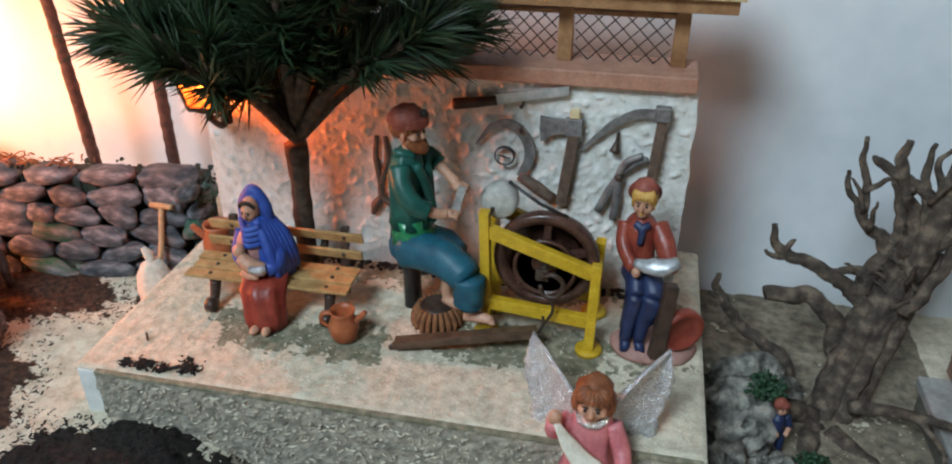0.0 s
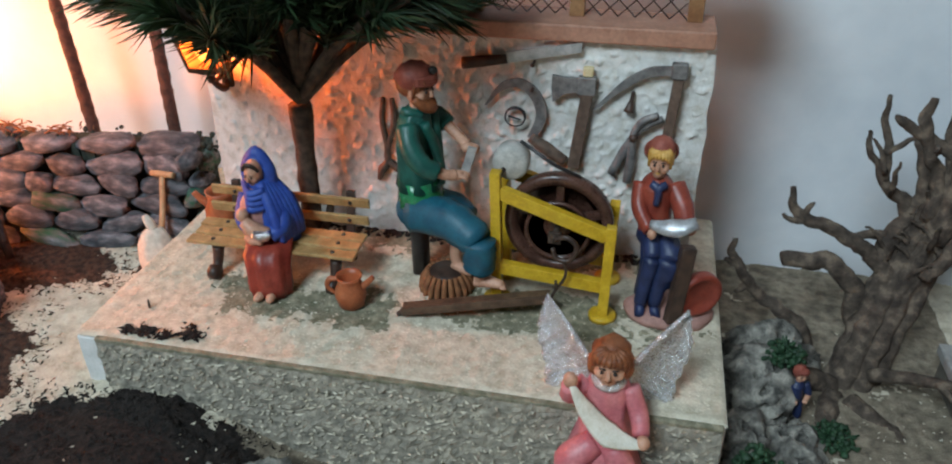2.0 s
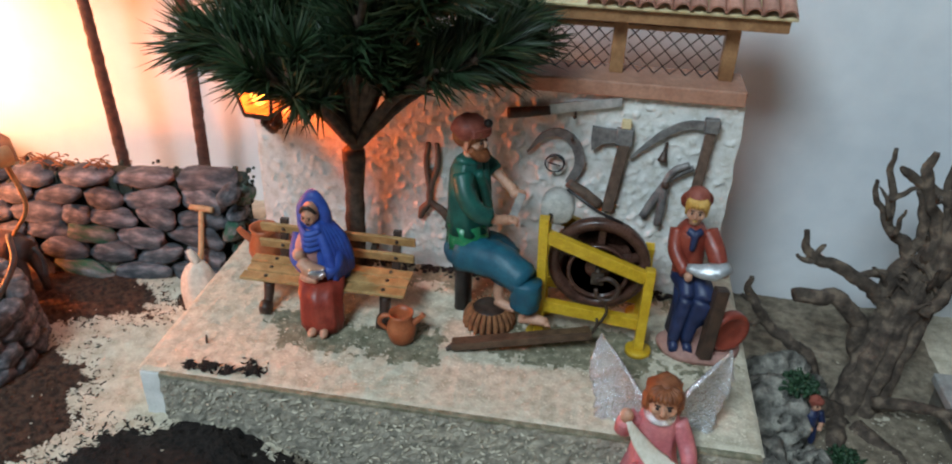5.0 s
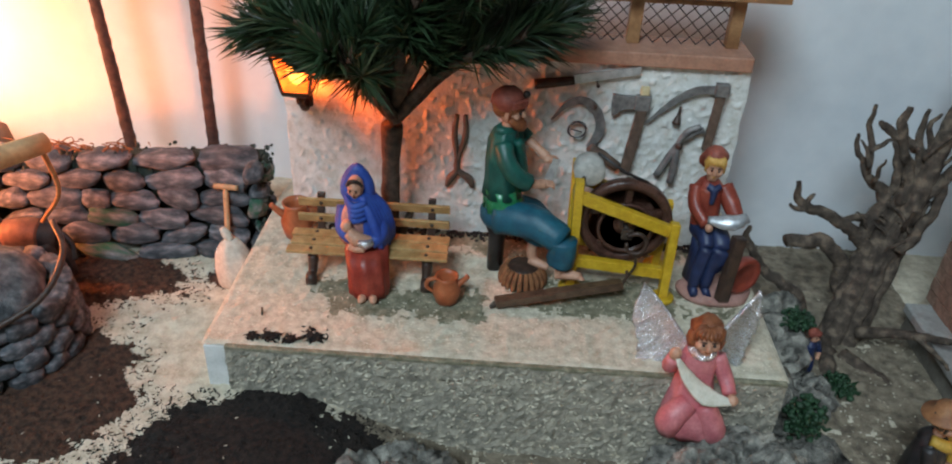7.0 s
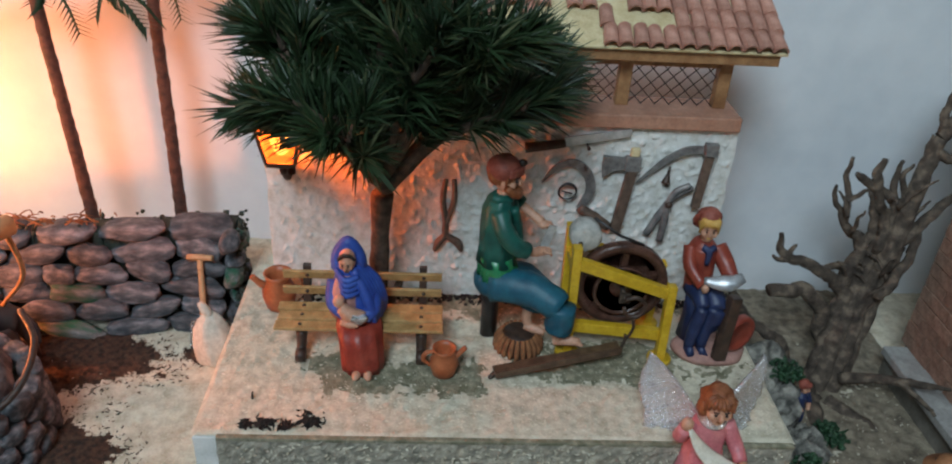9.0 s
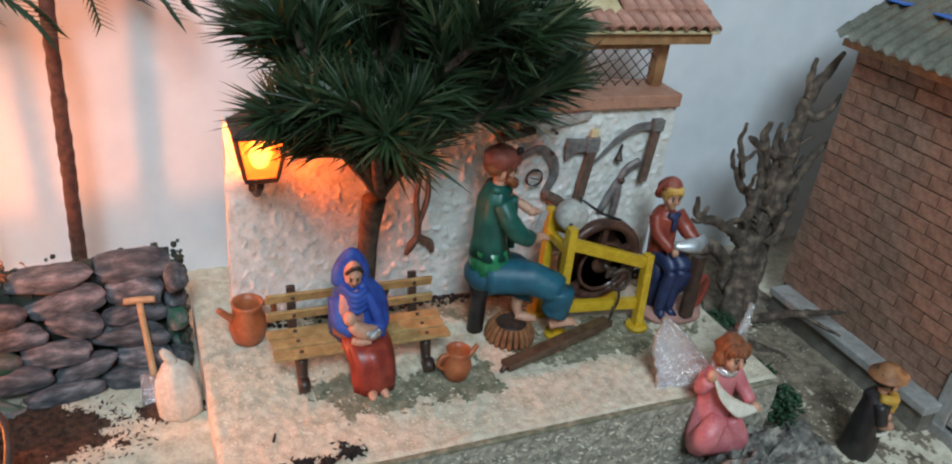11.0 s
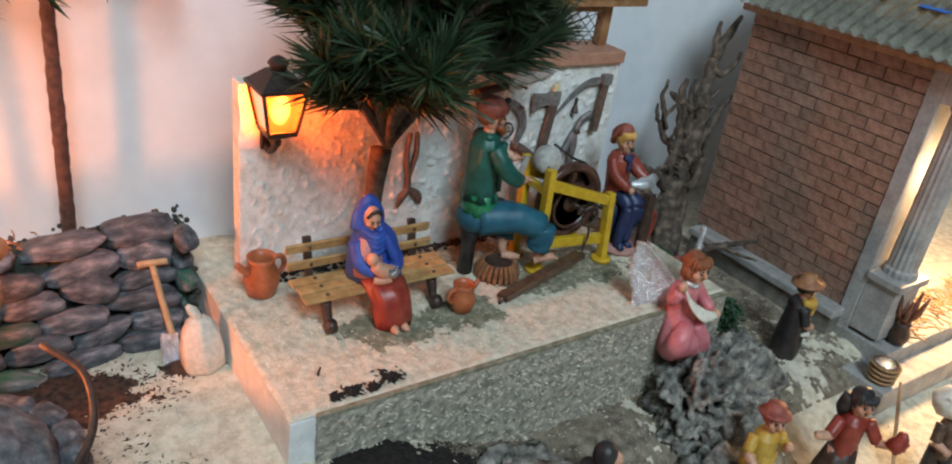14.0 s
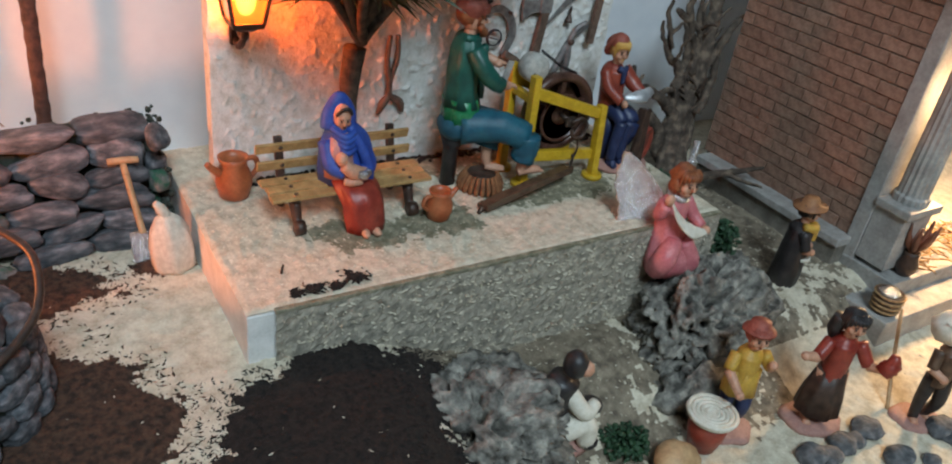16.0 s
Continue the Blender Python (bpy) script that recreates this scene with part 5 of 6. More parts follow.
limb(bm, [(AX - 0.0175, AY - 0.0135, 0.0290), (AX - 0.0095, AY - 0.0155, 0.0165), (AX + 0.003, AY - 0.0195, 0.0060), (AX + 0.0190, AY - 0.0210, 0.0030)], [0.0016, 0.0046, 0.0066, 0.0018], 2, 10, flat=0.35)
head(bm, (AX, AY - 0.0045, 0.0395), 0.0098, (-0.05, -1, -0.15), 1, 3, None, 5)
for s in (-1, 1):
    ball(bm, (AX + s * 0.0082, AY - 0.0025, 0.0365), (0.0034, 0.0055, 0.0062), 3, rough=0.3, freq=500)
lathe(bm, [(0.0062, 0.0), (0.0088, -0.0015), (0.0092, -0.0030), (0.0070, -0.0022)], (AX, AY - 0.002, 0.0300), 4, 24, pose(0, 0, 0, 14, 0, 0))
for s in (-1, 1):
    # a foil wing: rows of embossed feathers between the leading edge and a scalloped hem
    lead = curve([(AX + s * 0.0350, AY + 0.0240, 0.0545), (AX + s * 0.0270, AY + 0.0190, 0.0470), (AX + s * 0.0150, AY + 0.0125, 0.0330), (AX + s * 0.0050, AY + 0.0080, 0.0180), (AX + s * 0.0050, AY + 0.0085, 0.0040)], 10)
    hem = curve([(AX + s * 0.0365, AY + 0.0248, 0.0540), (AX + s * 0.0395, AY + 0.0245, 0.0320), (AX + s * 0.0340, AY + 0.0205, 0.0130), (AX + s * 0.0310, AY + 0.0180, -0.0030), (AX + s * 0.0120, AY + 0.0110, -0.0060)], 10)
    sheets = []
    for side in (0, 1):
        grid = []
        for i, (a, b) in enumerate(zip(lead, hem)):
            u = i / (len(lead) - 1)
            row = []
            for j in range(15):
                q = j / 14
                hem_out = 1 + 0.07 * abs(math.sin(math.pi * 8 * u)) * q
                p = a + (b - a) * q * hem_out
                lift = 0.0021 * (1 - abs(math.sin(math.pi * (8 * u + 0.35 * q))) ** 0.6) * min(1, q * 3) + 0.0004 * math.sin(math.pi * 7 * q + 9 * u) - 0.0028 * math.sin(math.pi * q)
                p = p + Vector((0, -1, 0.2)) * (lift - (0.0016 if side == 0 else 0.0))
                row.append(bm.verts.new(p))
            grid.append(row)
        for r0, r1 in zip(grid, grid[1:]):
            for j in range(14):
                f = bm.faces.new((r0[j], r0[j + 1], r1[j + 1], r1[j]))
                f.material_index, f.smooth = 4, True
        sheets.append(grid)
    ends = lambda g: [r[0] for r in g] + g[-1][1:] + [r[-1] for r in g[::-1]][1:] + g[0][::-1][1:-1]
    rim0, rim1 = ends(sheets[0]), ends(sheets[1])
    for k in range(len(rim0)):
        bm.faces.new((rim0[k], rim0[(k + 1) % len(rim0)], rim1[(k + 1) % len(rim0)], rim1[k])).material_index = 4
    for k in range(2, len(lead) - 2, 3):
        tube(bm, [v.co + Vector((0, -0.0003, 0)) for v in sheets[1][k]], [0.0004 + 0.0006 * q / 14 for q in range(15)], 4, 6)
    tube(bm, [p + Vector((0, -0.0012, 0)) for p in lead[:34]], [0.0010 + 0.0014 * k / 33 for k in range(34)], 4, 8)
solo("angel_figurine", bm, ("pink", "skin", "cream", "hair", "silver", "ink"), (AX, AY, -0.036), "painted angel figurine in pink with silver foil wings on the rock", "figurine", "figurines")


# ---- driftwood ----
drift = thing("driftwood", (0.452, -0.02, -0.08), "gnarled grey-brown driftwood root with bare branches", "driftwood")


def stick(pts, radii, name="branch", wob=0.16, seg=9, n=6):
    bm = bmesh.new()
    c, r = curve(pts, n), swell(radii, n)
    for i in range(1, len(c) - 1):
        c[i] = c[i] + Vector((noise.noise(c[i] * 110), noise.noise(c[i] * 110 + Vector((9, 0, 0))), noise.noise(c[i] * 110 + Vector((0, 9, 0))))) * (0.0018 + r[i] * 0.12)
    tube(bm, c, r, 0, seg, wob)
    part(name, bm, "drift", drift)


# the trunk is a sheaf of ridged strands, leaning right
rng = random.Random(9)
for k in range(9):
    a = (k - 4) / 4
    w = rng.uniform(-0.004, 0.004)
    top = rng.uniform(0.55, 1.0)
    stick([(0.453 + 0.012 * a, -0.026 + 0.006 * abs(a) + w, -0.092), (0.463 + 0.013 * a, -0.014 + 0.005 * abs(a) + w, -0.048), (0.479 + 0.014 * a, 0.001 + 0.006 * abs(a), 0.000), (0.479 + 0.014 * a + (0.016 + 0.004 * a) * top, 0.003 + 0.010 * top + 0.006 * abs(a), 0.062 * top)], [0.0078, 0.0058, 0.0046, 0.0018], "trunk", 0.10, 10, 7)
stick([(0.486, 0.008, 0.020), (0.496, 0.014, 0.062), (0.503, 0.022, 0.100), (0.509, 0.027, 0.130)], [0.0090, 0.0080, 0.0066, 0.0058], "trunk", 0.2, 12, 7)
stick([(0.509, 0.027, 0.130), (0.522, 0.031, 0.148), (0.533, 0.032, 0.158), (0.541, 0.032, 0.172)], [0.0058, 0.0050, 0.0042, 0.0020])
stick([(0.510, 0.027, 0.132), (0.508, 0.029, 0.148), (0.509, 0.030, 0.168)], [0.0044, 0.0034, 0.0018])
stick([(0.507, 0.026, 0.120), (0.519, 0.020, 0.116), (0.530, 0.018, 0.124), (0.538, 0.018, 0.138)], [0.0046, 0.0038, 0.0030, 0.0014])
stick([(0.496, 0.010, 0.045), (0.512, 0.010, 0.066), (0.526, 0.013, 0.085), (0.540, 0.016, 0.092)], [0.0056, 0.0044, 0.0034, 0.0022])
stick([(0.484, -0.006, 0.000), (0.500, 0.000, 0.028), (0.510, 0.010, 0.062)], [0.0050, 0.0042, 0.0024])
# the broken stub and the branches on its left
stick([(0.461, -0.004, -0.062), (0.452, 0.003, -0.040), (0.445, 0.004, -0.018), (0.430, 0.005, -0.003), (0.413, 0.005, -0.001), (0.397, 0.004, -0.002)], [0.0078, 0.0072, 0.0068, 0.0064, 0.0060, 0.0055], "branch", 0.10)
stick([(0.424, -0.010, -0.092), (0.423, -0.004, -0.066), (0.416, -0.003, -0.050), (0.398, -0.001, -0.039), (0.383, 0.000, -0.028), (0.371, -0.002, -0.010), (0.364, -0.001, 0.000), (0.3635, 0.000, 0.013)], [0.0064, 0.0058, 0.0052, 0.0046, 0.0042, 0.0036, 0.0032, 0.0016])
stick([(0.379, 0.000, -0.022), (0.374, -0.001, -0.027), (0.369, -0.002, -0.029)], [0.0030, 0.0024, 0.0014])
stick([(0.368, -0.001, -0.006), (0.363, -0.002, -0.006), (0.359, -0.002, -0.004)], [0.0026, 0.0022, 0.0012])
stick([(0.462, -0.004, -0.048), (0.459, 0.002, -0.030), (0.464, 0.005, -0.010), (0.456, 0.006, 0.004), (0.446, 0.005, 0.012), (0.425, 0.005, 0.023), (0.407, 0.005, 0.031), (0.398, 0.005, 0.038), (0.394, 0.005, 0.053)], [0.0085, 0.0078, 0.0070, 0.0060, 0.0054, 0.0046, 0.0042, 0.0034, 0.0018])
stick([(0.406, 0.005, 0.031), (0.399, 0.003, 0.030), (0.391, 0.002, 0.034)], [0.0032, 0.0026, 0.0012])
stick([(0.404, 0.005, 0.034), (0.407, 0.004, 0.040), (0.409, 0.004, 0.042)], [0.0024, 0.0018, 0.0010])
stick([(0.458, 0.006, 0.004), (0.460, 0.010, 0.018), (0.469, 0.016, 0.032), (0.467, 0.018, 0.043), (0.456, 0.020, 0.050), (0.451, 0.022, 0.058)], [0.0064, 0.0058, 0.0052, 0.0046, 0.0040, 0.0030])
stick([(0.452, 0.021, 0.056), (0.450, 0.024, 0.076), (0.445, 0.026, 0.092), (0.442, 0.022, 0.113)], [0.0034, 0.0028, 0.0024, 0.0014])
stick([(0.453, 0.021, 0.054), (0.445, 0.022, 0.066), (0.437, 0.022, 0.080), (0.436, 0.022, 0.088)], [0.0030, 0.0024, 0.0020, 0.0012])
stick([(0.449, 0.022, 0.074), (0.458, 0.020, 0.084), (0.466, 0.020, 0.088)], [0.0022, 0.0018, 0.0012])
stick([(0.463, 0.012, 0.020), (0.450, 0.010, 0.021), (0.440, 0.009, 0.018), (0.436, 0.009, 0.020)], [0.0038, 0.0032, 0.0026, 0.0014])
stick([(0.470, 0.016, 0.035), (0.476, 0.018, 0.052), (0.471, 0.020, 0.070), (0.464, 0.020, 0.086)], [0.0044, 0.0040, 0.0034, 0.0018])
stick([(0.480, 0.012, 0.035), (0.482, 0.016, 0.060), (0.472, 0.019, 0.080), (0.465, 0.020, 0.100), (0.467, 0.020, 0.114)], [0.0052, 0.0046, 0.0042, 0.0040, 0.0022])
stick([(0.494, 0.016, 0.070), (0.487, 0.020, 0.078), (0.470, 0.021, 0.087), (0.455, 0.021, 0.095), (0.449, 0.020, 0.100)], [0.0048, 0.0044, 0.0038, 0.0034, 0.0018])
stick([(0.488, 0.012, 0.045), (0.486, 0.020, 0.075), (0.482, 0.022, 0.095), (0.483, 0.022, 0.112)], [0.0046, 0.0034, 0.0026, 0.0014])
stick([(0.492, 0.014, 0.060), (0.495, 0.022, 0.080), (0.488, 0.023, 0.096), (0.494, 0.024, 0.108)], [0.0036, 0.0028, 0.0022, 0.0012])
# roots and dead sticks over the ground
stick([(0.462, -0.030, -0.066), (0.485, -0.048, -0.050), (0.505, -0.066, -0.040), (0.515, -0.082, -0.030)], [0.0052, 0.0040, 0.0030, 0.0014])
stick([(0.492, -0.055, -0.046), (0.500, -0.078, -0.046), (0.496, -0.100, -0.040)], [0.0026, 0.0020, 0.0012])
stick([(0.450, -0.040, -0.084), (0.475, -0.070, -0.086), (0.480, -0.110, -0.090)], [0.0090, 0.0060, 0.0030], "root")
stick([(0.440, -0.035, -0.086), (0.428, -0.070, -0.084), (0.434, -0.105, -0.090)], [0.0100, 0.0070, 0.0030], "root")
stick([(0.440, -0.025, -0.084), (0.405, -0.035, -0.072), (0.385, -0.030, -0.078)], [0.0100, 0.0080, 0.0040], "root")
rng = random.Random(21)
for i in range(16):
    a = Vector((rng.uniform(0.445, 0.505), rng.uniform(-0.005, 0.02), rng.uniform(-0.01, 0.085)))
    d = Vector((rng.uniform(-1, 0.8), rng.uniform(-0.7, 0.2), rng.uniform(0.2, 1.2))).normalized() * rng.uniform(0.02, 0.036)
    stick([a, a + d * 0.5 + Vector((0, 0, 0.004)), a + d], [0.0021, 0.0015, 0.0007], "twig", 0.15, 6, 4)

# ---- palms and the hill behind the stone wall ----


def palm(x, y, h, lean, label):
    root = thing("palm", (x, y, -0.037), label, "palm", "model palms")
    bm = bmesh.new()
    pts = [(x + lean * t, y, -0.04 + (h + 0.04) * t) for t in (0, 0.25, 0.5, 0.75, 1)]
    c = curve(pts, 10)
    tube(bm, c, [0.0052 - 0.0010 * i / len(c) + 0.0005 * (i % 2) for i in range(len(c))], 0, 10, 0.15)
    part("trunk", bm, "palm", root)
    for k in range(9):
        a = 2 * math.pi * k / 9 + x * 40
        top = Vector((x + lean, y, h))
        d = Vector((math.cos(a), math.sin(a) * 0.45, 0))
        c = curve([top, top + d * 0.035 + Vector((0, 0, 0.012)), top + d * 0.07 + Vector((0, 0, -0.004)), top + d * 0.085 + Vector((0, 0, -0.022))], 6)
        bm = bmesh.new()
        tube(bm, c, swell([0.0016, 0.0014, 0.001, 0.0005], 6), 0, 5)
        for i, p in enumerate(c[2:]):
            side = d.cross(Vector((0, 0, 1)))
            for s in (-1, 1):
                q = p + side * s * 0.016 + d * 0.010 + Vector((0, 0, -0.006))
                e = d * 0.0022
                t = Vector((0, 0, 0.0006))
                vs = [bm.verts.new(v) for v in (p - e, p + e, q, p + t)]
                bm.faces.new((vs[0], vs[1], vs[2]))
                bm.faces.new((vs[1], vs[3], vs[2]))
                bm.faces.new((vs[3], vs[0], vs[2]))
        part("frond", bm, "scrub", root, "dark green frond")
    return root


palm(-0.1000, 0.0750, 0.215, 0.004, "model palm with slender brown trunk behind the stone wall")
palm(-0.1660, 0.0620, 0.205, -0.010, "model palm with leaning brown trunk behind the stone wall")
bm = bmesh.new()
loft(bm, [(-0.42, 0.06, -0.05, 0.16, 0.045), (-0.42, 0.06, 0.03, 0.135, 0.035), (-0.42, 0.06, 0.055, 0.085, 0.024), (-0.43, 0.06, 0.085, 0.035, 0.012)], 0, 40, 0.05, 5)
solo("paper_hill", bm, "hill", (-0.42, 0.06, -0.05), "crumpled brown paper hill behind the stone wall", "hill")
bm = bmesh.new()
for i in range(70):
    x = random.uniform(-0.23, -0.125)
    y = wall_front(x, 0.04) + random.uniform(0.004, 0.022)
    a = random.uniform(0, 6.28)
    d = Vector((math.cos(a), math.sin(a) * 0.5, random.uniform(-0.1, 0.35))) * random.uniform(0.006, 0.014)
    p = Vector((x, y, 0.045 + random.uniform(0, 0.003)))
    tube(bm, [p, p + d * 0.5 + Vector((0, 0, 0.001)), p + d], [0.0007, 0.0006, 0.0003], 0, 4)
solo("dry_straw", bm, "straw", (-0.18, -0.01, 0.044), "dry orange straw lying on the stone wall", "straw", kind="stuff")

# ---- sack, shovel, foil ----
sack = thing("sack", (-0.0435, -0.056, -0.037), "small cream cloth sack tied at the top", "sack")
bm = bmesh.new()
loft(bm, [(-0.0425, -0.057, -0.0380, 0.0105, 0.0090), (-0.0425, -0.057, -0.0330, 0.0140, 0.0115), (-0.0430, -0.0565, -0.0200, 0.0145, 0.0120), (-0.0435, -0.056, -0.0080, 0.0125, 0.0105), (-0.0440, -0.055, 0.0000, 0.0085, 0.0080), (-0.0445, -0.054, 0.0035, 0.0040, 0.0042)], 0, 28, 0.06, 6)
part("bag", bm, "cloth", sack)
bm = bmesh.new()
limb(bm, [(-0.0445, -0.054, 0.0025), (-0.0475, -0.0535, 0.0080), (-0.0505, -0.053, 0.0125)], [0.0034, 0.0036, 0.0020], seg=10)
part("neck", bm, "cloth", sack)
shovel = thing("shovel", (-0.058, -0.035, -0.037), "toy shovel with pale wooden handle and foil blade", "shovel")
bm = bmesh.new()
limb(bm, [(-0.0560, -0.0360, -0.0250), (-0.0585, -0.0200, -0.0020), (-0.0610, -0.0080, 0.0210)], [0.0024, 0.0023, 0.0022], seg=10)
part("shaft", bm, "tan", shovel)
bm = bmesh.new()
limb(bm, [(-0.0705, -0.0070, 0.0222), (-0.0610, -0.0075, 0.0224), (-0.0510, -0.0080, 0.0222)], [0.0023, 0.0026, 0.0023], seg=10)
part("grip", bm, "tan", shovel)
bm = bmesh.new()
g = [(-0.0650, -0.0345, -0.0180), (-0.0540, -0.0380, -0.0180), (-0.0535, -0.0480, -0.0355), (-0.0655, -0.0450, -0.0355)]
vs = [bm.verts.new(p) for p in g] + [bm.verts.new((p[0], p[1] + 0.0012, p[2] - 0.0006)) for p in g]
for f in ((0, 1, 2, 3), (7, 6, 5, 4), (0, 4, 5, 1), (1, 5, 6, 2), (2, 6, 7, 3), (3, 7, 4, 0)):
    bm.faces.new([vs[k] for k in f])
bmesh.ops.subdivide_edges(bm, edges=bm.edges[:], cuts=5, use_grid_fill=True)
for v in bm.verts:
    v.co += Vector((0, 1, 0.4)) * 0.0016 * noise.noise(v.co * 300)
part("blade", bm, "foil", shovel, "crumpled silver foil blade")

# ---- mill and donkey ----
MX, MY, MR = -0.186, -0.146, 0.055
mill = thing("stone_mill", (MX, MY, -0.037), "round mill of grey stones with a wooden draw beam", "mill")
bm = bmesh.new()
lathe(bm, [(MR, -0.045), (MR - 0.003, -0.010), (MR - 0.007, 0.004), (0.001, 0.005)], (MX, MY, 0), seg=32)
part("core", bm, "mortar", mill)
rng = random.Random(8)
for r in range(4):
    n = 17
    for k in range(n):
        a = 2 * math.pi * (k + 0.5 * (r % 2)) / n + rng.uniform(-0.05, 0.05)
        rad = MR - r * 0.0014
        piece("stone", stone_meshes[rng.randrange(10) * 2], mill, pose(MX + rad * math.cos(a), MY + rad * math.sin(a), -0.031 + r * 0.0118, 0, rng.uniform(-10, 10), math.degrees(a) + 90) @ Matrix.Diagonal((0.0112, 0.0075, 0.0070, 1)))
bm = bmesh.new()
lathe(bm, [(0.040, 0.004), (0.043, 0.009), (0.039, 0.020), (0.028, 0.030), (0.012, 0.035), (0.001, 0.0355)], (MX, MY, 0), seg=36)
for v in bm.verts:
    v.co += (v.co - Vector((MX, MY, 0.01))) * 0.12 * noise.noise(v.co * 60)
part("millstone", bm, "grey_stone", mill, "rounded grey millstone")
bm = bmesh.new()
limb(bm, [(MX, MY, 0.030), (MX, MY, 0.060), (MX, MY, 0.102)], [0.007, 0.006, 0.005], seg=10)
part("pivot", bm, "dark", mill)
bm = bmesh.new()
limb(bm, [(MX - 0.030, MY - 0.052, 0.096), (MX, MY, 0.095), (MX + 0.034, MY + 0.064, 0.092)], [0.0088, 0.0082, 0.0070], seg=14, wob=0.08)
part("beam", bm, "log", mill, "pale bamboo draw beam")
bm = bmesh.new()
limb(bm, [(MX + 0.032, MY + 0.060, 0.090), (MX + 0.030, MY + 0.070, 0.050), (MX + 0.006, MY + 0.077, 0.018)], [0.0020, 0.0017, 0.0015], seg=7)
part("rope", bm, "rope", mill, "straw rope to the donkey")
bm = bmesh.new()
limb(bm, [(MX + 0.046, MY + 0.030, 0.050), (MX + 0.062, MY + 0.008, 0.040), (MX + 0.056, MY - 0.022, 0.022), (MX + 0.020, MY - 0.050, 0.010), (MX - 0.030, MY - 0.052, 0.006)], [0.0020, 0.0022, 0.0022, 0.0022, 0.0020], seg=8)
part("hoop", bm, "dark", mill, "dark bent wooden hoop")

bm = bmesh.new()
DX, DY = -0.199, -0.069
for lx, ly, k in ((-0.006, -0.018, -0.004), (0.006, -0.018, -0.010), (-0.006, 0.014, 0.006), (0.006, 0.014, 0.0)):
    limb(bm, [(DX + lx, DY + ly, 0.002), (DX + lx * 1.1, DY + ly + k * 0.5 - 0.003, -0.017), (DX + lx * 1.1, DY + ly + k, -0.0365)], [0.0062, 0.0036, 0.0030], 0, 10)
limb(bm, [(DX, DY - 0.026, 0.004), (DX, DY - 0.012, 0.006), (DX, DY + 0.008, 0.004), (DX, DY + 0.022, 0.008)], [0.0085, 0.0118, 0.0112, 0.0085], 0, 16)
limb(bm, [(DX, DY - 0.016, 0.0062), (DX, DY - 0.004, 0.0070), (DX, DY + 0.010, 0.0058)], [0.0120, 0.0126, 0.0116], 1, 16)
limb(bm, [(DX, DY + 0.018, 0.010), (DX, DY + 0.030, 0.022), (DX, DY + 0.036, 0.028)], [0.0085, 0.0065, 0.0055], 0, 12)
limb(bm, [(DX, DY + 0.032, 0.029), (DX, DY + 0.042, 0.024), (DX, DY + 0.050, 0.015)], [0.0060, 0.0052, 0.0036], 0, 12)
for s in (-1, 1):
    limb(bm, [(DX + s * 0.003, DY + 0.032, 0.032), (DX + s * 0.005, DY + 0.031, 0.040), (DX + s * 0.0055, DY + 0.032, 0.047)], [0.0020, 0.0026, 0.0008], 0, 8)
limb(bm, [(DX, DY - 0.031, 0.008), (DX, DY - 0.036, -0.002), (DX, DY - 0.035, -0.016)], [0.0018, 0.0016, 0.0022], 0, 8)
bmesh.ops.rotate(bm, cent=(DX, DY, 0), matrix=Matrix.Rotation(math.radians(94), 3, "Z"), verts=bm.verts[:])
solo("donkey_figurine", bm, ("donkey", "saddle"), (DX, DY, -0.037), "dark grey donkey figurine with brown blanket at the mill", "figurine", "figurines")

# ---- brick house ----
HX, HY0, HY1, HZ0, HZ1 = 0.530, -0.181, 0.007, -0.052, 0.188
house = thing("brick_house", (0.64, -0.05, -0.08), "model brick house with grey columns and corrugated roof", "house")
bm = bmesh.new()
box(bm, (HX + 0.004, HY0 + 0.0005, -0.115), (HX + 0.022, HY1, HZ1), bev=0.001)
part("wall", bm, "joint", house)
bm = bmesh.new()
box(bm, (HX + 0.022, HY1 - 0.012, -0.115), (0.86, HY1, HZ1))
part("back_wall", bm, "grey", house)
# the plinth's plaster is darker than the ledge above it
bm = bmesh.new()
box(bm, (HX - 0.018, HY0 - 0.004, -0.115), (HX + 0.004, HY1 - 0.010, -0.060), bev=0.001)
part("plinth", bm, "dirty", house, "dark plaster plinth under the ledge")
bm = bmesh.new()
box(bm, (HX - 0.022, HY0 - 0.006, -0.060), (HX + 0.004, HY1 - 0.009, -0.052), bev=0.0012)
part("ledge", bm, "grey", house, "worn grey stone ledge")
# corner pier, column on its pedestal, steps
bm = bmesh.new()
box(bm, (HX - 0.003, HY0 - 0.014, -0.075), (HX + 0.030, HY0, HZ1), bev=0.001)
part("pier", bm, "grey", house)
bm = bmesh.new()
box(bm, (HX - 0.002, HY0 - 0.044, -0.066), (HX + 0.040, HY0 - 0.0142, -0.012), bev=0.001)
box(bm, (HX - 0.006, HY0 - 0.048, -0.012), (HX + 0.044, HY0 - 0.0142, -0.004), bev=0.0012)
part("pedestal", bm, "grey", house)
bm = bmesh.new()
prof = []
for j in range(64):
    a = 2 * math.pi * j / 64
    prof.append((a, 0.0135 - 0.0011 * (0.5 + 0.5 * math.cos(16 * a))))
rows = [[bm.verts.new((HX + 0.019 + r * f * math.cos(a), HY0 - 0.030 + r * f * math.sin(a), z)) for a, r in prof] for z, f in ((-0.004, 1.15), (0.002, 1.15), (0.004, 1.0), (0.150, 0.92), (0.152, 1.1), (0.158, 1.15))]
for a, b in zip(rows, rows[1:]):
    for j in range(64):
        bm.faces.new((a[j], a[(j + 1) % 64], b[(j + 1) % 64], b[j]))
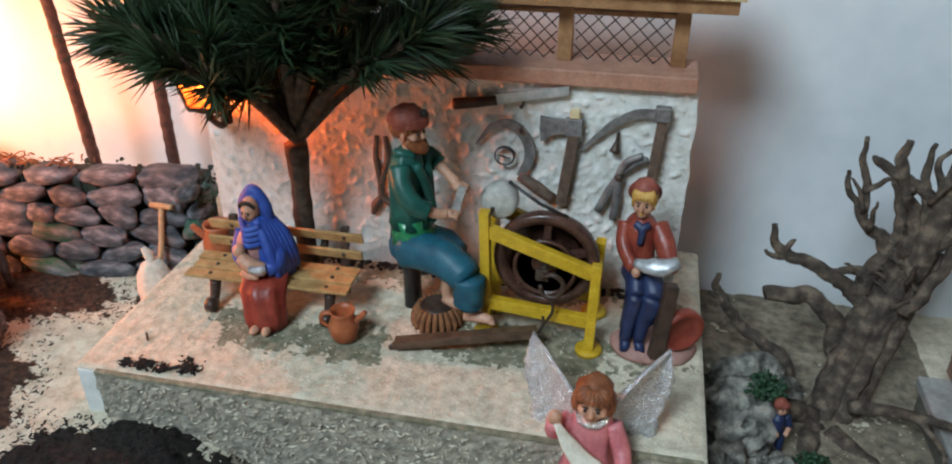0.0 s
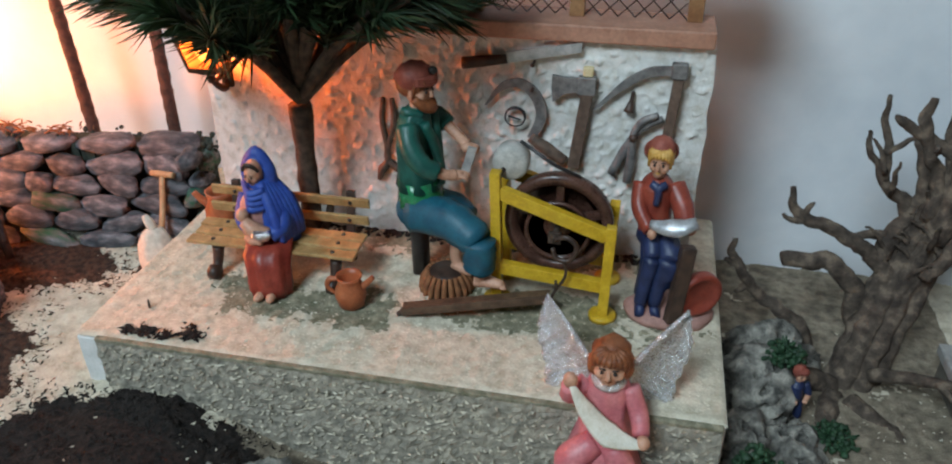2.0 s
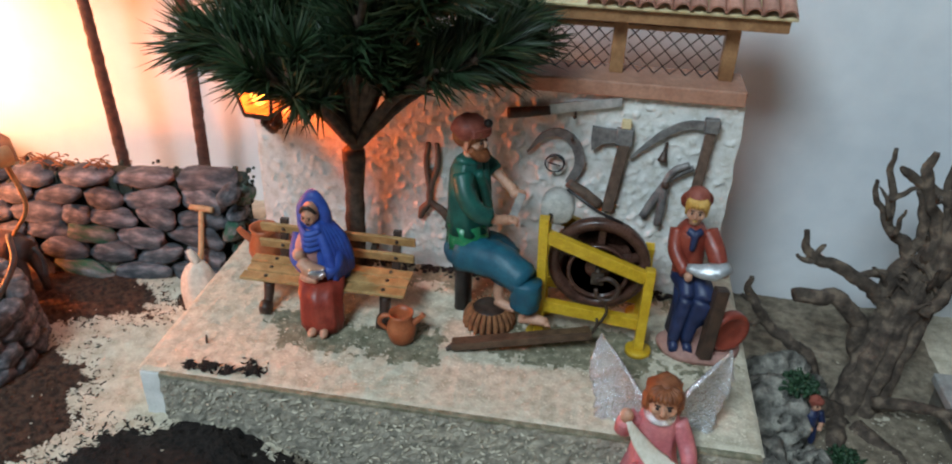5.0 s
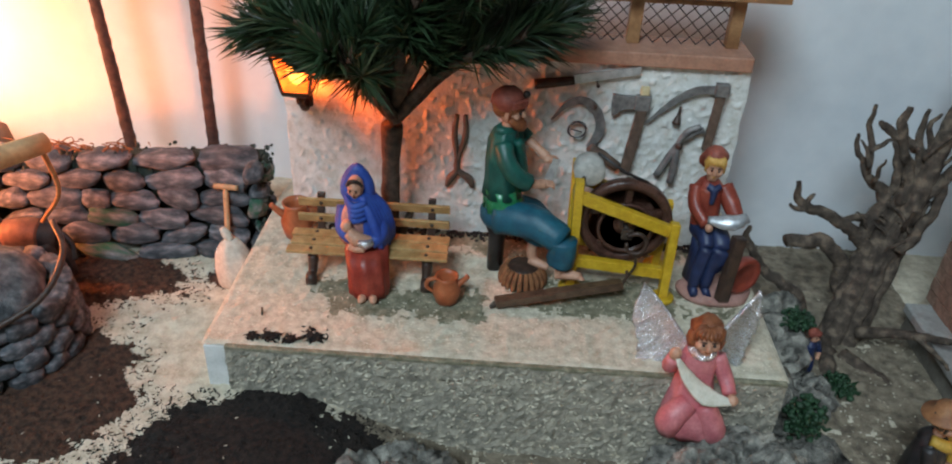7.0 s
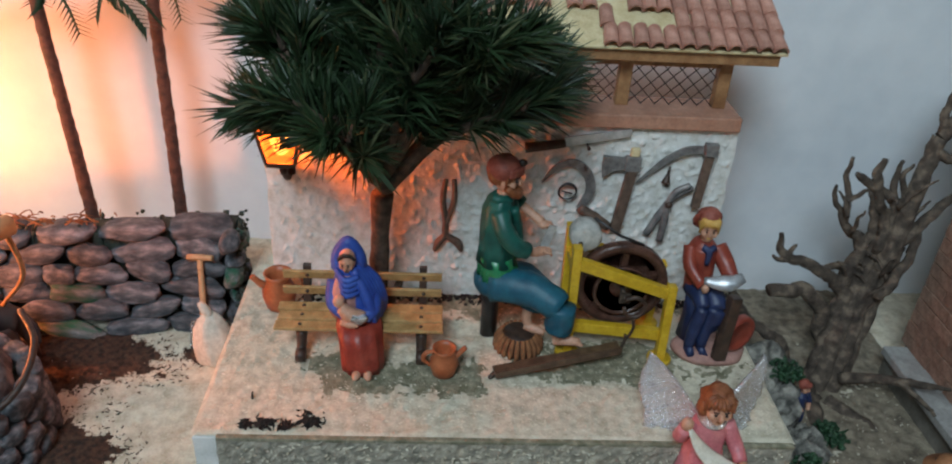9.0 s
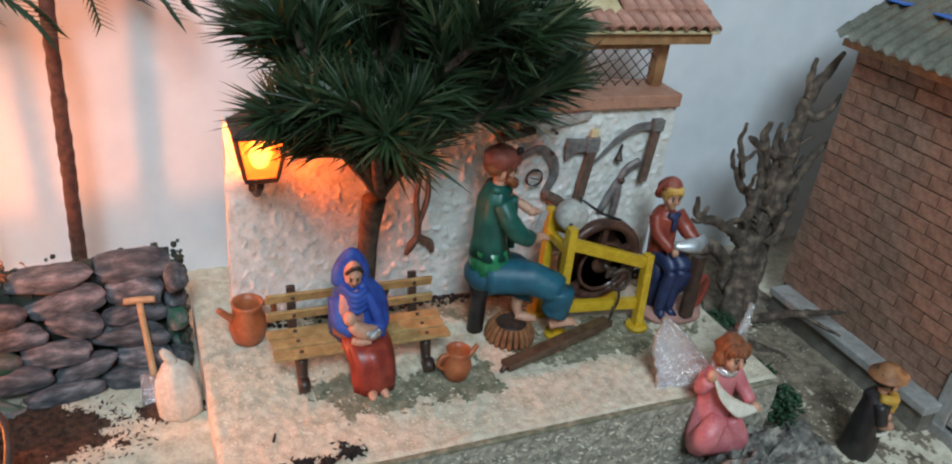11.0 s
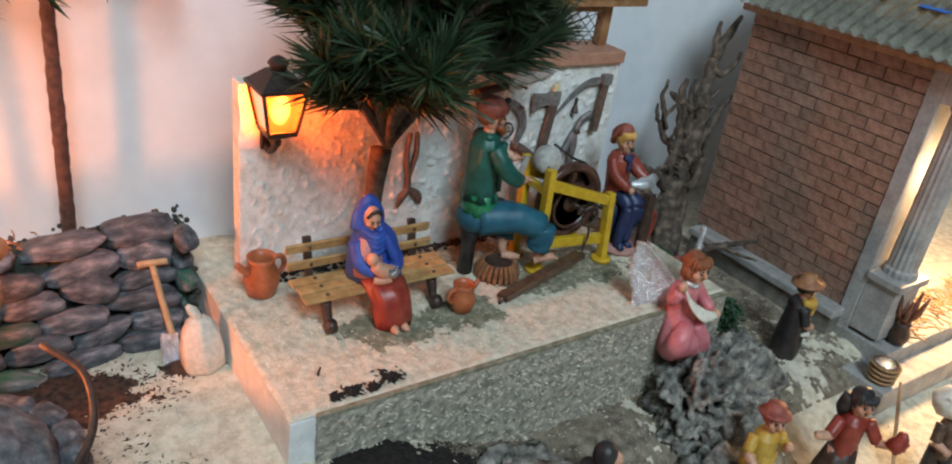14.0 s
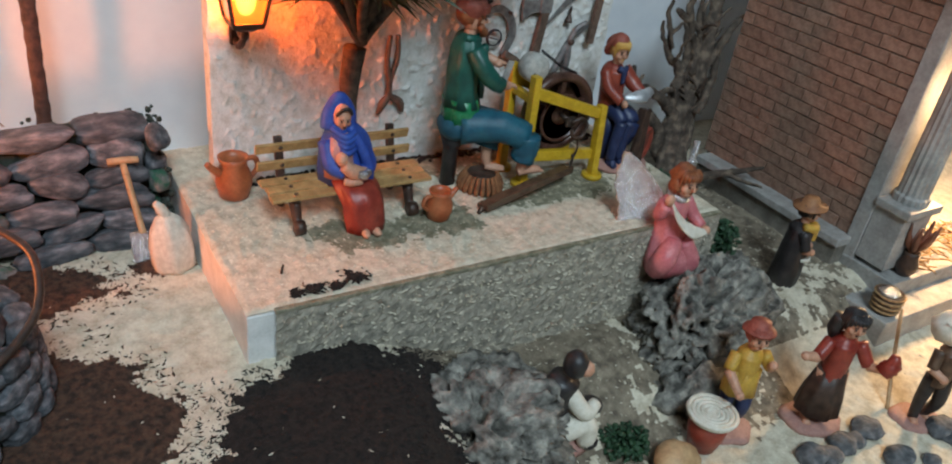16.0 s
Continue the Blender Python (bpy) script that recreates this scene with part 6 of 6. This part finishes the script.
part("column", bm, "grey", house, "grey fluted column")
bm = bmesh.new()
box(bm, (HX - 0.004, HY0 - 0.048, 0.158), (0.86, HY0 - 0.0142, HZ1), bev=0.001)
part("lintel", bm, "grey", house)
for x0, y0, z0, z1 in ((HX - 0.004, -0.240, -0.115, -0.070), (HX - 0.040, -0.264, -0.118, -0.086)):
    bm = bmesh.new()
    box(bm, (x0, y0, z0), (0.86, -0.185, z1), bev=0.001)
    part("step", bm, "grey", house)
# corrugated roof, rows of waves running up to the ridge
bm = bmesh.new()
rows = []
for i in range(13):
    t = i / 12
    for lip in (0, 1):
        x = 0.505 + 0.15 * (t - (0.0 if lip else 0.004))
        z = 0.194 + 0.082 * t + (0.0022 if lip == 0 else 0.0)
        if i == 0 and lip == 0:
            continue
        rows.append([bm.verts.new((x, y, z + 0.0022 * math.sin((y + 0.3) * 2 * math.pi / 0.0125))) for y in spread(-0.242, 0.018, 0.0016)])
for a, b in zip(rows, rows[1:]):
    for k in range(len(a) - 1):
        bm.faces.new((a[k], a[k + 1], b[k + 1], b[k])).smooth = True
bmesh.ops.solidify(bm, geom=bm.faces[:], thickness=0.0014)
part("roof", bm, "roof", house, "grey-green corrugated roof")
bm = bmesh.new()
box(bm, (0.512, -0.236, 0.1850), (0.529, 0.012, 0.1915), bev=0.0006)
part("eaves_board", bm, "post", house)
# bricks, one by one, on the wall that faces the platform
bm = bmesh.new()
box(bm, (-0.004, -0.0131, -0.0055), (0.0035, 0.0131, 0.0055), bev=0.0006)
brick_mesh = mesh_of("brick", bm, "brick")
bm = bmesh.new()
box(bm, (-0.004, -0.0064, -0.0055), (0.0035, 0.0064, 0.0055), bev=0.0006)
half_mesh = mesh_of("brick", bm, "brick")
rng = random.Random(4)
nrow = 20
for r in range(nrow):
    z = HZ0 + 0.0055 + r * (HZ1 - HZ0 - 0.004) / nrow
    pitch = (HY1 - HY0) / 7
    for k in range(7 if r % 2 else 6):
        y = HY0 + pitch * (k + (0.5 if r % 2 else 1.0))
        piece("brick", brick_mesh, house, pose(HX + 0.0025 + rng.uniform(-0.0006, 0.0006), y, z + rng.uniform(-0.0003, 0.0003), rng.uniform(-0.8, 0.8), 0, rng.uniform(-1, 1)))
    if r % 2 == 0:
        for y in (HY0 + pitch * 0.25, HY1 - pitch * 0.25):
            piece("brick", half_mesh, house, pose(HX + 0.0025, y, z))
# ribbon with blue and white bands on the roof
for k in range(9):
    t = k / 9
    bm = bmesh.new()
    y0 = 0.006 - k * 0.026
    box(bm, (0.548, y0 - 0.0125, 0.2235), (0.566, y0 + 0.0125, 0.2248), 0, 0.0004, pose(0, 0, 0, 0, 0, 0))
    if k % 2 == 0:
        solo("ribbon", bm, "blue", (0.557, y0, 0.2235), "blue paper ribbon lying on the grey roof", "ribbon", "roof ribbons")
    else:
        bm.free()
for k in range(4):
    bm = bmesh.new()
    z0 = 0.205 - k * 0.010
    box(bm, (0.512 + 0.004 * (3 - k), -0.2445, z0 - 0.005), (0.528 + 0.004 * (3 - k), -0.2428, z0 + 0.005), bev=0.0004)
    solo("ribbon", bm, "blue" if k % 2 == 0 else "white", (0.52, -0.2436, z0), "striped blue and white ribbon band hung at the eaves", "ribbon", "roof ribbons")
# straw bedding and baskets on the steps
bm = bmesh.new()
for i in range(260):
    p = Vector((random.uniform(0.57, 0.78), random.uniform(-0.238, -0.190), -0.068 + random.uniform(0, 0.008)))
    a = random.uniform(0, 6.28)
    d = Vector((math.cos(a), math.sin(a), random.uniform(-0.1, 0.3))) * random.uniform(0.008, 0.02)
    tube(bm, [p, p + d], [0.0009, 0.0005], 0, 4)
solo("straw_bedding", bm, "rope", (0.67, -0.21, -0.070), "loose golden straw on the lit stable floor", "straw", kind="stuff")


def basket(place, r, h, label, fill):
    root = thing("basket", place, label, "basket", "wicker baskets")
    bm = bmesh.new()
    lathe(bm, [(r * 0.75, 0), (r * 0.9, h * 0.3), (r, h), (r * 0.86, h), (r * 0.8, h * 0.5)], place, seg=24)
    part("body", bm, "brown", root)
    for k in range(4):
        bm = bmesh.new()
        z = place[2] + h * (0.2 + 0.24 * k)
        rr = r * (0.87 + 0.13 * (0.2 + 0.24 * k)) + 0.0006
        tube(bm, [(place[0] + rr * math.cos(a), place[1] + rr * math.sin(a), z) for a in [2 * math.pi * q / 24 for q in range(25)]], 0.0011, 0, 6)
        part("hoop", bm, "rope", root)
    bm = bmesh.new()
    ball(bm, (place[0], place[1], place[2] + h * 0.92), (r * 0.82, r * 0.82, r * 0.4), rough=0.4, freq=200)
    part("contents", bm, fill, root)


basket((0.505, -0.250, -0.086), 0.0120, 0.020, "dark wicker basket with foil-wrapped contents on the step", "foil")
bm = bmesh.new()
lathe(bm, [(0.006, 0), (0.0095, 0.006), (0.0100, 0.012), (0.0065, 0.020), (0.0075, 0.024), (0.006, 0.024), (0.005, 0.018)], (0.552, -0.231, -0.070), seg=22)
solo("clay_pot", bm, "dark", (0.552, -0.231, -0.070), "dark brown clay pot on the stable step", "pot")
bm = bmesh.new()
for i in range(9):
    a = i * 0.9
    p = Vector((0.552, -0.231, -0.047))
    limb(bm, [p, p + Vector((math.cos(a) * 0.010, math.sin(a) * 0.008, 0.012)), p + Vector((math.cos(a) * 0.014, math.sin(a) * 0.012, 0.030))], [0.0025, 0.003, 0.001], 0, 6, 3)
solo("dry_plant", bm, "saddle", (0.552, -0.231, -0.047), "dry reddish-brown bush on the stable step", "plant")


# ---- foreground figurines ----
def stander(place, label, coat, legs, hairm, turn=0.0, h=0.095, hat=None, arms=(), base=True, skirt=False, extra=None, name="villager_figurine"):
    """A standing painted figurine, facing -y before its turn. arms: elbow and hand, from the left shoulder and from the right."""
    k = h / 0.095
    bm = bmesh.new()
    if base:
        loft(bm, [(0, 0, 0, 0.021, 0.017), (0, 0, 0.003, 0.0212, 0.0172), (0, 0, 0.005, 0.018, 0.014)], 5, 28, 0.05, 5)
    if skirt:
        loft(bm, [(0, 0, 0.012, 0.015, 0.0125), (0, 0, 0.028, 0.0135, 0.0115), (0, 0, 0.048, 0.0095, 0.0080)], 1, 28, 0.08, 8)
    for s in (-1, 1):
        limb(bm, [(s * 0.0045, 0, 0.046), (s * 0.0055, -0.002 - 0.002 * s, 0.026), (s * 0.006, 0.001 + 0.003 * s, 0.006)], [0.0062, 0.0050, 0.0036], 3 if skirt else 1, 10)
        limb(bm, [(s * 0.006, 0.002 + 0.003 * s, 0.0052), (s * 0.007, -0.006 + 0.003 * s, 0.0048)], [0.0034, 0.0028], 3, 8)
    limb(bm, [(0, 0, 0.040), (0, -0.0005, 0.055), (0, 0.0005, 0.069), (0, 0, 0.075)], [0.0092, 0.0098, 0.0108, 0.0050], 0, 16, flat=0.8)
    for s, (el, hd) in zip((-1, 1), arms or (((-0.013, -0.005, 0.056), (-0.006, -0.012, 0.052)), ((0.013, -0.005, 0.056), (0.006, -0.012, 0.052)))):
        limb(bm, [(s * 0.0095, 0, 0.070), el], [0.0046, 0.0042], 0, 10)
        limb(bm, [el, hd], [0.0036, 0.0028], 3, 8)
        ball(bm, hd, 0.0032, 3, seg=8)
    tube(bm, [(0, 0, 0.073), (0, -0.001, 0.080)], 0.0036, 3)
    head(bm, (0, -0.0015, 0.0850), 0.0078, (0, -1, -0.15), 3, 2, None, 6)
    if hat:
        lathe(bm, [(0.0072, 0.0), (0.0135, 0.0005), (0.0135, 0.0018), (0.0074, 0.0034), (0.0062, 0.0085), (0.001, 0.0098)], (0, 0, 0.0890), 4, 24, pose(0, 0, 0, -8, 0, 0))
    if extra:
        extra(bm)
    bmesh.ops.transform(bm, matrix=pose(*place, 0, 0, turn) @ Matrix.Scale(k, 4), verts=bm.verts[:])
    return solo(name, bm, (coat, legs, hairm, "skin", hat or "hatbrown", "pinkbase", "ink", "cream", "ochre"), place, label, "figurine", "figurines")


def cloak(bm):
    loft(bm, [(0, 0.001, 0.012, 0.0130, 0.0115), (0, 0.001, 0.030, 0.0135, 0.0120), (0, 0.0005, 0.052, 0.0130, 0.0105), (0, 0, 0.068, 0.0120, 0.0090), (0, 0, 0.074, 0.0060, 0.0055)], 0, 28, 0.07, 7)
    limb(bm, [(-0.008, 0.001, 0.0745), (-0.004, -0.008, 0.0725), (0.004, -0.0085, 0.0720), (0.008, 0.001, 0.0745)], [0.0034, 0.0040, 0.0040, 0.0034], 8, 10)
    limb(bm, [(0.001, -0.0095, 0.0715), (0.003, -0.0110, 0.0650), (0.002, -0.0115, 0.0590)], [0.0030, 0.0036, 0.0022], 8, 10)
    limb(bm, [(-0.0125, -0.005, 0.0460), (-0.004, -0.0125, 0.0440), (0.006, -0.0125, 0.0470)], [0.0014, 0.0018, 0.0014], 7, 8)


def bundle(bm):
    ball(bm, (-0.006, 0.004, 0.0880), (0.0150, 0.0130, 0.0125), 7, rough=0.2, freq=120)
    for k in range(4):
        a = 0.8 * k
        limb(bm, [(-0.006 + 0.0150 * math.cos(a), 0.004 - 0.004 * k + 0.006, 0.0880 + 0.0120 * math.sin(a)), (-0.006, -0.008, 0.0900), (-0.006 - 0.0145 * math.cos(a), 0.004, 0.0880 - 0.0110 * math.sin(a))], [0.0012, 0.0016, 0.0012], 7, 6)


def red_cloth(bm):
    limb(bm, [(0.0210, -0.0155, 0.0600), (0.0240, -0.0165, 0.0660), (0.0250, -0.0160, 0.0740)], [0.0050, 0.0055, 0.0024], 0, 10, wob=0.4)
    limb(bm, [(-0.006, 0.005, 0.0860), (-0.007, 0.006, 0.0760), (-0.006, 0.006, 0.0680)], [0.0050, 0.0052, 0.0026], 2, 10)
    limb(bm, [(0.006, 0.005, 0.0860), (0.007, 0.006, 0.0760), (0.006, 0.006, 0.0680)], [0.0050, 0.0052, 0.0026], 2, 10)


def kerchief(bm):
    lathe(bm, [(0.0072, 0.0), (0.0112, 0.0006), (0.0108, 0.0020), (0.0076, 0.0032), (0.0064, 0.0080), (0.001, 0.0092)], (0, 0.0005, 0.0880), 2, 20, pose(0, 0, 0, -6, 0, 0))
    loft(bm, [(0, 0, 0.038, 0.0125, 0.0105), (0, 0, 0.048, 0.0112, 0.0095), (0, 0, 0.058, 0.0108, 0.0090)], 0, 24, 0.08, 8)


stander((0.4450, -0.186, -0.0995), "painted man figurine in black coat and wide brown hat", "black", "black", "black", 48, 0.100, "hatbrown", base=False, extra=cloak)
stander((0.288, -0.278, -0.1155), "painted man figurine in ochre shirt and rust kerchief with a basket", "ochre", "navy", "cap", -25, 0.098, arms=(((-0.015, -0.006, 0.060), (-0.010, -0.020, 0.050)), ((0.016, -0.002, 0.060), (0.012, -0.010, 0.068))), extra=kerchief)
stander((0.360, -0.300, -0.1155), "painted woman figurine in dark red blouse with open arms", "skirt", "dark", "black", -30, 0.105, arms=(((-0.018, -0.006, 0.060), (-0.028, -0.010, 0.063)), ((0.016, -0.008, 0.058), (0.022, -0.016, 0.062))), skirt=True, extra=red_cloth)
stander((0.445, -0.335, -0.117), "painted bearer figurine in brown carrying a round load", "brown", "black", "black", -30, 0.095, extra=bundle)
stander((0.406, -0.074, -0.083), "small painted figurine in navy coat beside the driftwood", "navy", "navy", "cap", 20, 0.052, base=False)
# kneeling figure in black
bm = bmesh.new()
KX, KY, KZ = 0.158, -0.243, -0.108
loft(bm, [(KX, KY, KZ, 0.021, 0.016), (KX, KY, KZ + 0.004, 0.020, 0.015)], 3, 24, 0.05, 5)
limb(bm, [(KX - 0.008, KY + 0.004, KZ + 0.010), (KX - 0.007, KY + 0.003, KZ + 0.030), (KX - 0.002, KY, KZ + 0.050)], [0.0125, 0.0115, 0.0085], 0, 14)
ball(bm, (KX + 0.001, KY - 0.002, KZ + 0.060), (0.0072, 0.0072, 0.0085), 0)
ball(bm, (KX + 0.0055, KY - 0.006, KZ + 0.0585), 0.0046, 2, seg=10)
limb(bm, [(KX - 0.002, KY - 0.002, KZ + 0.044), (KX + 0.006, KY - 0.012, KZ + 0.032), (KX + 0.015, KY - 0.010, KZ + 0.034)], [0.0052, 0.0050, 0.0036], 1)
limb(bm, [(KX - 0.004, KY - 0.004, KZ + 0.014), (KX + 0.010, KY - 0.010, KZ + 0.020), (KX + 0.013, KY - 0.012, KZ + 0.006)], [0.0085, 0.0070, 0.0055], 1)
ball(bm, (KX + 0.017, KY - 0.004, KZ + 0.026), (0.008, 0.007, 0.005), 0)
ball(bm, (KX + 0.014, KY - 0.013, KZ + 0.007), (0.006, 0.005, 0.004), 0)
bmesh.ops.scale(bm, vec=(1.18, 1.18, 1.18), space=Matrix.Translation((-KX, -KY, -KZ)), verts=bm.verts[:])
solo("kneeling_figurine", bm, ("black", "cream", "skin", "pinkbase"), (KX, KY, KZ), "painted kneeling figurine in black shawl and white apron", "figurine", "figurines")
# tub with a round of bread before the ochre man, and a loaf
bm = bmesh.new()
lathe(bm, [(0.010, 0), (0.0130, 0.012), (0.0145, 0.026), (0.013, 0.026)], (0.2600, -0.284, -0.1135), seg=24)
solo("tub", bm, "rust", (0.2600, -0.284, -0.1135), "reddish wooden tub in front of the ochre man", "tub")
bm = bmesh.new()
lathe(bm, [(0.014, 0), (0.0170, 0.0012), (0.0168, 0.0035), (0.012, 0.0042), (0.008, 0.0034), (0.001, 0.0040)], (0.2600, -0.284, -0.0870), seg=28)
for k in range(5):
    tube(bm, [(0.2600 + (0.004 + 0.0032 * k) * math.cos(a), -0.284 + (0.004 + 0.0032 * k) * math.sin(a), -0.0834 + 0.0002 * k) for a in [2 * math.pi * q / 24 for q in range(25)]], 0.0017, 0, 6, 0.3)
solo("straw_tray", bm, "cream", (0.2600, -0.284, -0.0870), "round cream straw tray on the reddish tub", "tray")
bm = bmesh.new()
ball(bm, (0.2250, -0.292, -0.104), (0.0165, 0.0145, 0.0105), rough=0.15, freq=90)
solo("loaf", bm, "tan", (0.2250, -0.292, -0.1145), "large round golden loaf on the ground", "bread")
bm = bmesh.new()
limb(bm, [(0.432, -0.318, -0.115), (0.447, -0.300, -0.085), (0.462, -0.282, -0.050)], [0.0016, 0.0016, 0.0014], seg=7)
solo("staff", bm, "tan", (0.432, -0.318, -0.115), "thin wooden staff leaning over the lit ground", "staff")
rng = random.Random(17)
for i in range(9):
    x, y, s = rng.uniform(0.32, 0.46), rng.uniform(-0.375, -0.315), rng.uniform(0.006, 0.011)
    bm = bmesh.new()
    bmesh.ops.create_icosphere(bm, subdivisions=3, radius=1.0)
    for v in bm.verts:
        v.co = Vector((v.co.x * s * 1.3, v.co.y * s, v.co.z * s * 0.6)) * (1 + 0.3 * noise.noise(v.co * 1.5 + Vector((i, 0, 0)))) + Vector((x, y, ground_z(x, y) + s * 0.3))
    for f in bm.faces:
        f.smooth = True
    solo("pebble", bm, "grey_stone", (x, y, ground_z(x, y)), "grey rounded pebble on the sawdust ground", "stone", "loose pebbles")

# ---- crumbs of soil and sawdust ----


def crumbs(name, n, where, size, matname, label, category):
    """Loose flakes and crumbs as small tetrahedra-like chips lying on what is below."""
    v, f = [], []
    made = 0
    while made < n:
        got = where()
        if got is None:
            continue
        x, y, z = got
        s = random.uniform(*size)
        a = random.uniform(0, 6.28)
        l = s * random.uniform(0.8, 2.2)
        c, q = math.cos(a), math.sin(a)
        h = s * random.uniform(0.3, 0.9)
        b = len(v)
        v.extend([(x + c * l, y + q * l, z + h * random.uniform(0.1, 0.9)), (x - c * l, y - q * l, z + h * random.uniform(0.1, 0.9)), (x - q * s * 0.6, y + c * s * 0.6, z), (x + q * s * 0.6, y - c * s * 0.6, z), (x, y, z + h)])
        f.extend([(b, b + 2, b + 4), (b + 2, b + 1, b + 4), (b + 1, b + 3, b + 4), (b + 3, b, b + 4)])
        made += 1
    me = bpy.data.meshes.new(name)
    me.from_pydata(v, [], f)
    me.materials.append(M[matname])
    tagged(new(name, me), label, category, kind="stuff")


def on_top():
    x, y = random.uniform(PX0 + 0.002, PX1 - 0.002), random.uniform(PY0 + 0.001, WY - 0.004)
    return (x, y, top_height(x, y)) if random.random() < (0.35 if top_pick(x, y) else 1.0) else None


def on_front():
    x, z = random.uniform(PX0 + 0.018, PX1 - 0.004), random.uniform(-0.10, -0.004)
    return x, PY0 - 0.0035 - random.uniform(0, 0.0012), z


def on_ground():
    x, y = random.uniform(-0.30, 0.55), random.uniform(-0.40, 0.0)
    if PX0 < x < PX1 and y > PY0:
        return None
    a, b, c = soil_at(x, y)
    return (x, y, ground_height(x, y)) if random.random() < (0.08 if max(a, b, c) > 0 else 1) else None


def on_soil(which):
    def pick():
        x, y = (random.uniform(-0.09, 0.12), random.uniform(-0.33, PY0 - 0.004)) if which == 0 else (random.uniform(-0.30, 0.0), random.uniform(-0.29, 0.0))
        if PX0 < x and y > PY0 - 0.003:
            return None
        v = soil_at(x, y)
        e = v[0] if which == 0 else max(v[1:])
        return (x, y, ground_height(x, y)) if e > -0.5 * random.random() ** 1.6 else None
    return pick


def on_clump():
    cx, cy, r = random.choice(((0.0165, -0.161, 0.006), (0.042, -0.1575, 0.009), (0.030, -0.163, 0.006), (0.005, -0.163, 0.003), (0.046, -0.160, 0.006)))
    x, y = random.gauss(cx, r * 0.5), random.gauss(cy, r * 0.35)
    return (x, y, top_height(x, y) + random.uniform(0, 0.002)) if y > PY0 + 0.002 else None


crumbs("sawdust_flakes", 4200, on_top, (0.0003, 0.0009), "flake", "pale sawdust flakes strewn over the platform", "sawdust")
crumbs("sawdust_flakes", 1500, on_front, (0.0006, 0.0016), "dust", "sawdust stuck to the platform's front", "sawdust")
crumbs("sawdust_flakes", 4600, on_ground, (0.0004, 0.0010), "flake", "pale sawdust flakes strewn over the ground", "sawdust")
crumbs("soil_crumbs", 6500, on_soil(0), (0.0004, 0.0014), "soil", "dark potting soil crumbs in front of the platform", "soil")
crumbs("soil_crumbs", 6500, on_soil(1), (0.0004, 0.0014), "bark_soil", "brown bark and soil crumbs by the stone wall", "soil")
crumbs("soil_clumps", 300, on_clump, (0.0008, 0.0022), "soil", "small dark soil clumps on the platform's edge", "soil")
bm = bmesh.new()
limb(bm, [(0.004, -0.138, -0.001), (0.0045, -0.1385, 0.003), (0.005, -0.139, 0.0065)], [0.0009, 0.0008, 0.0006], seg=6)
solo("nail", bm, "dark", (0.004, -0.138, 0.0), "small rusty nail standing in the platform", "nail")
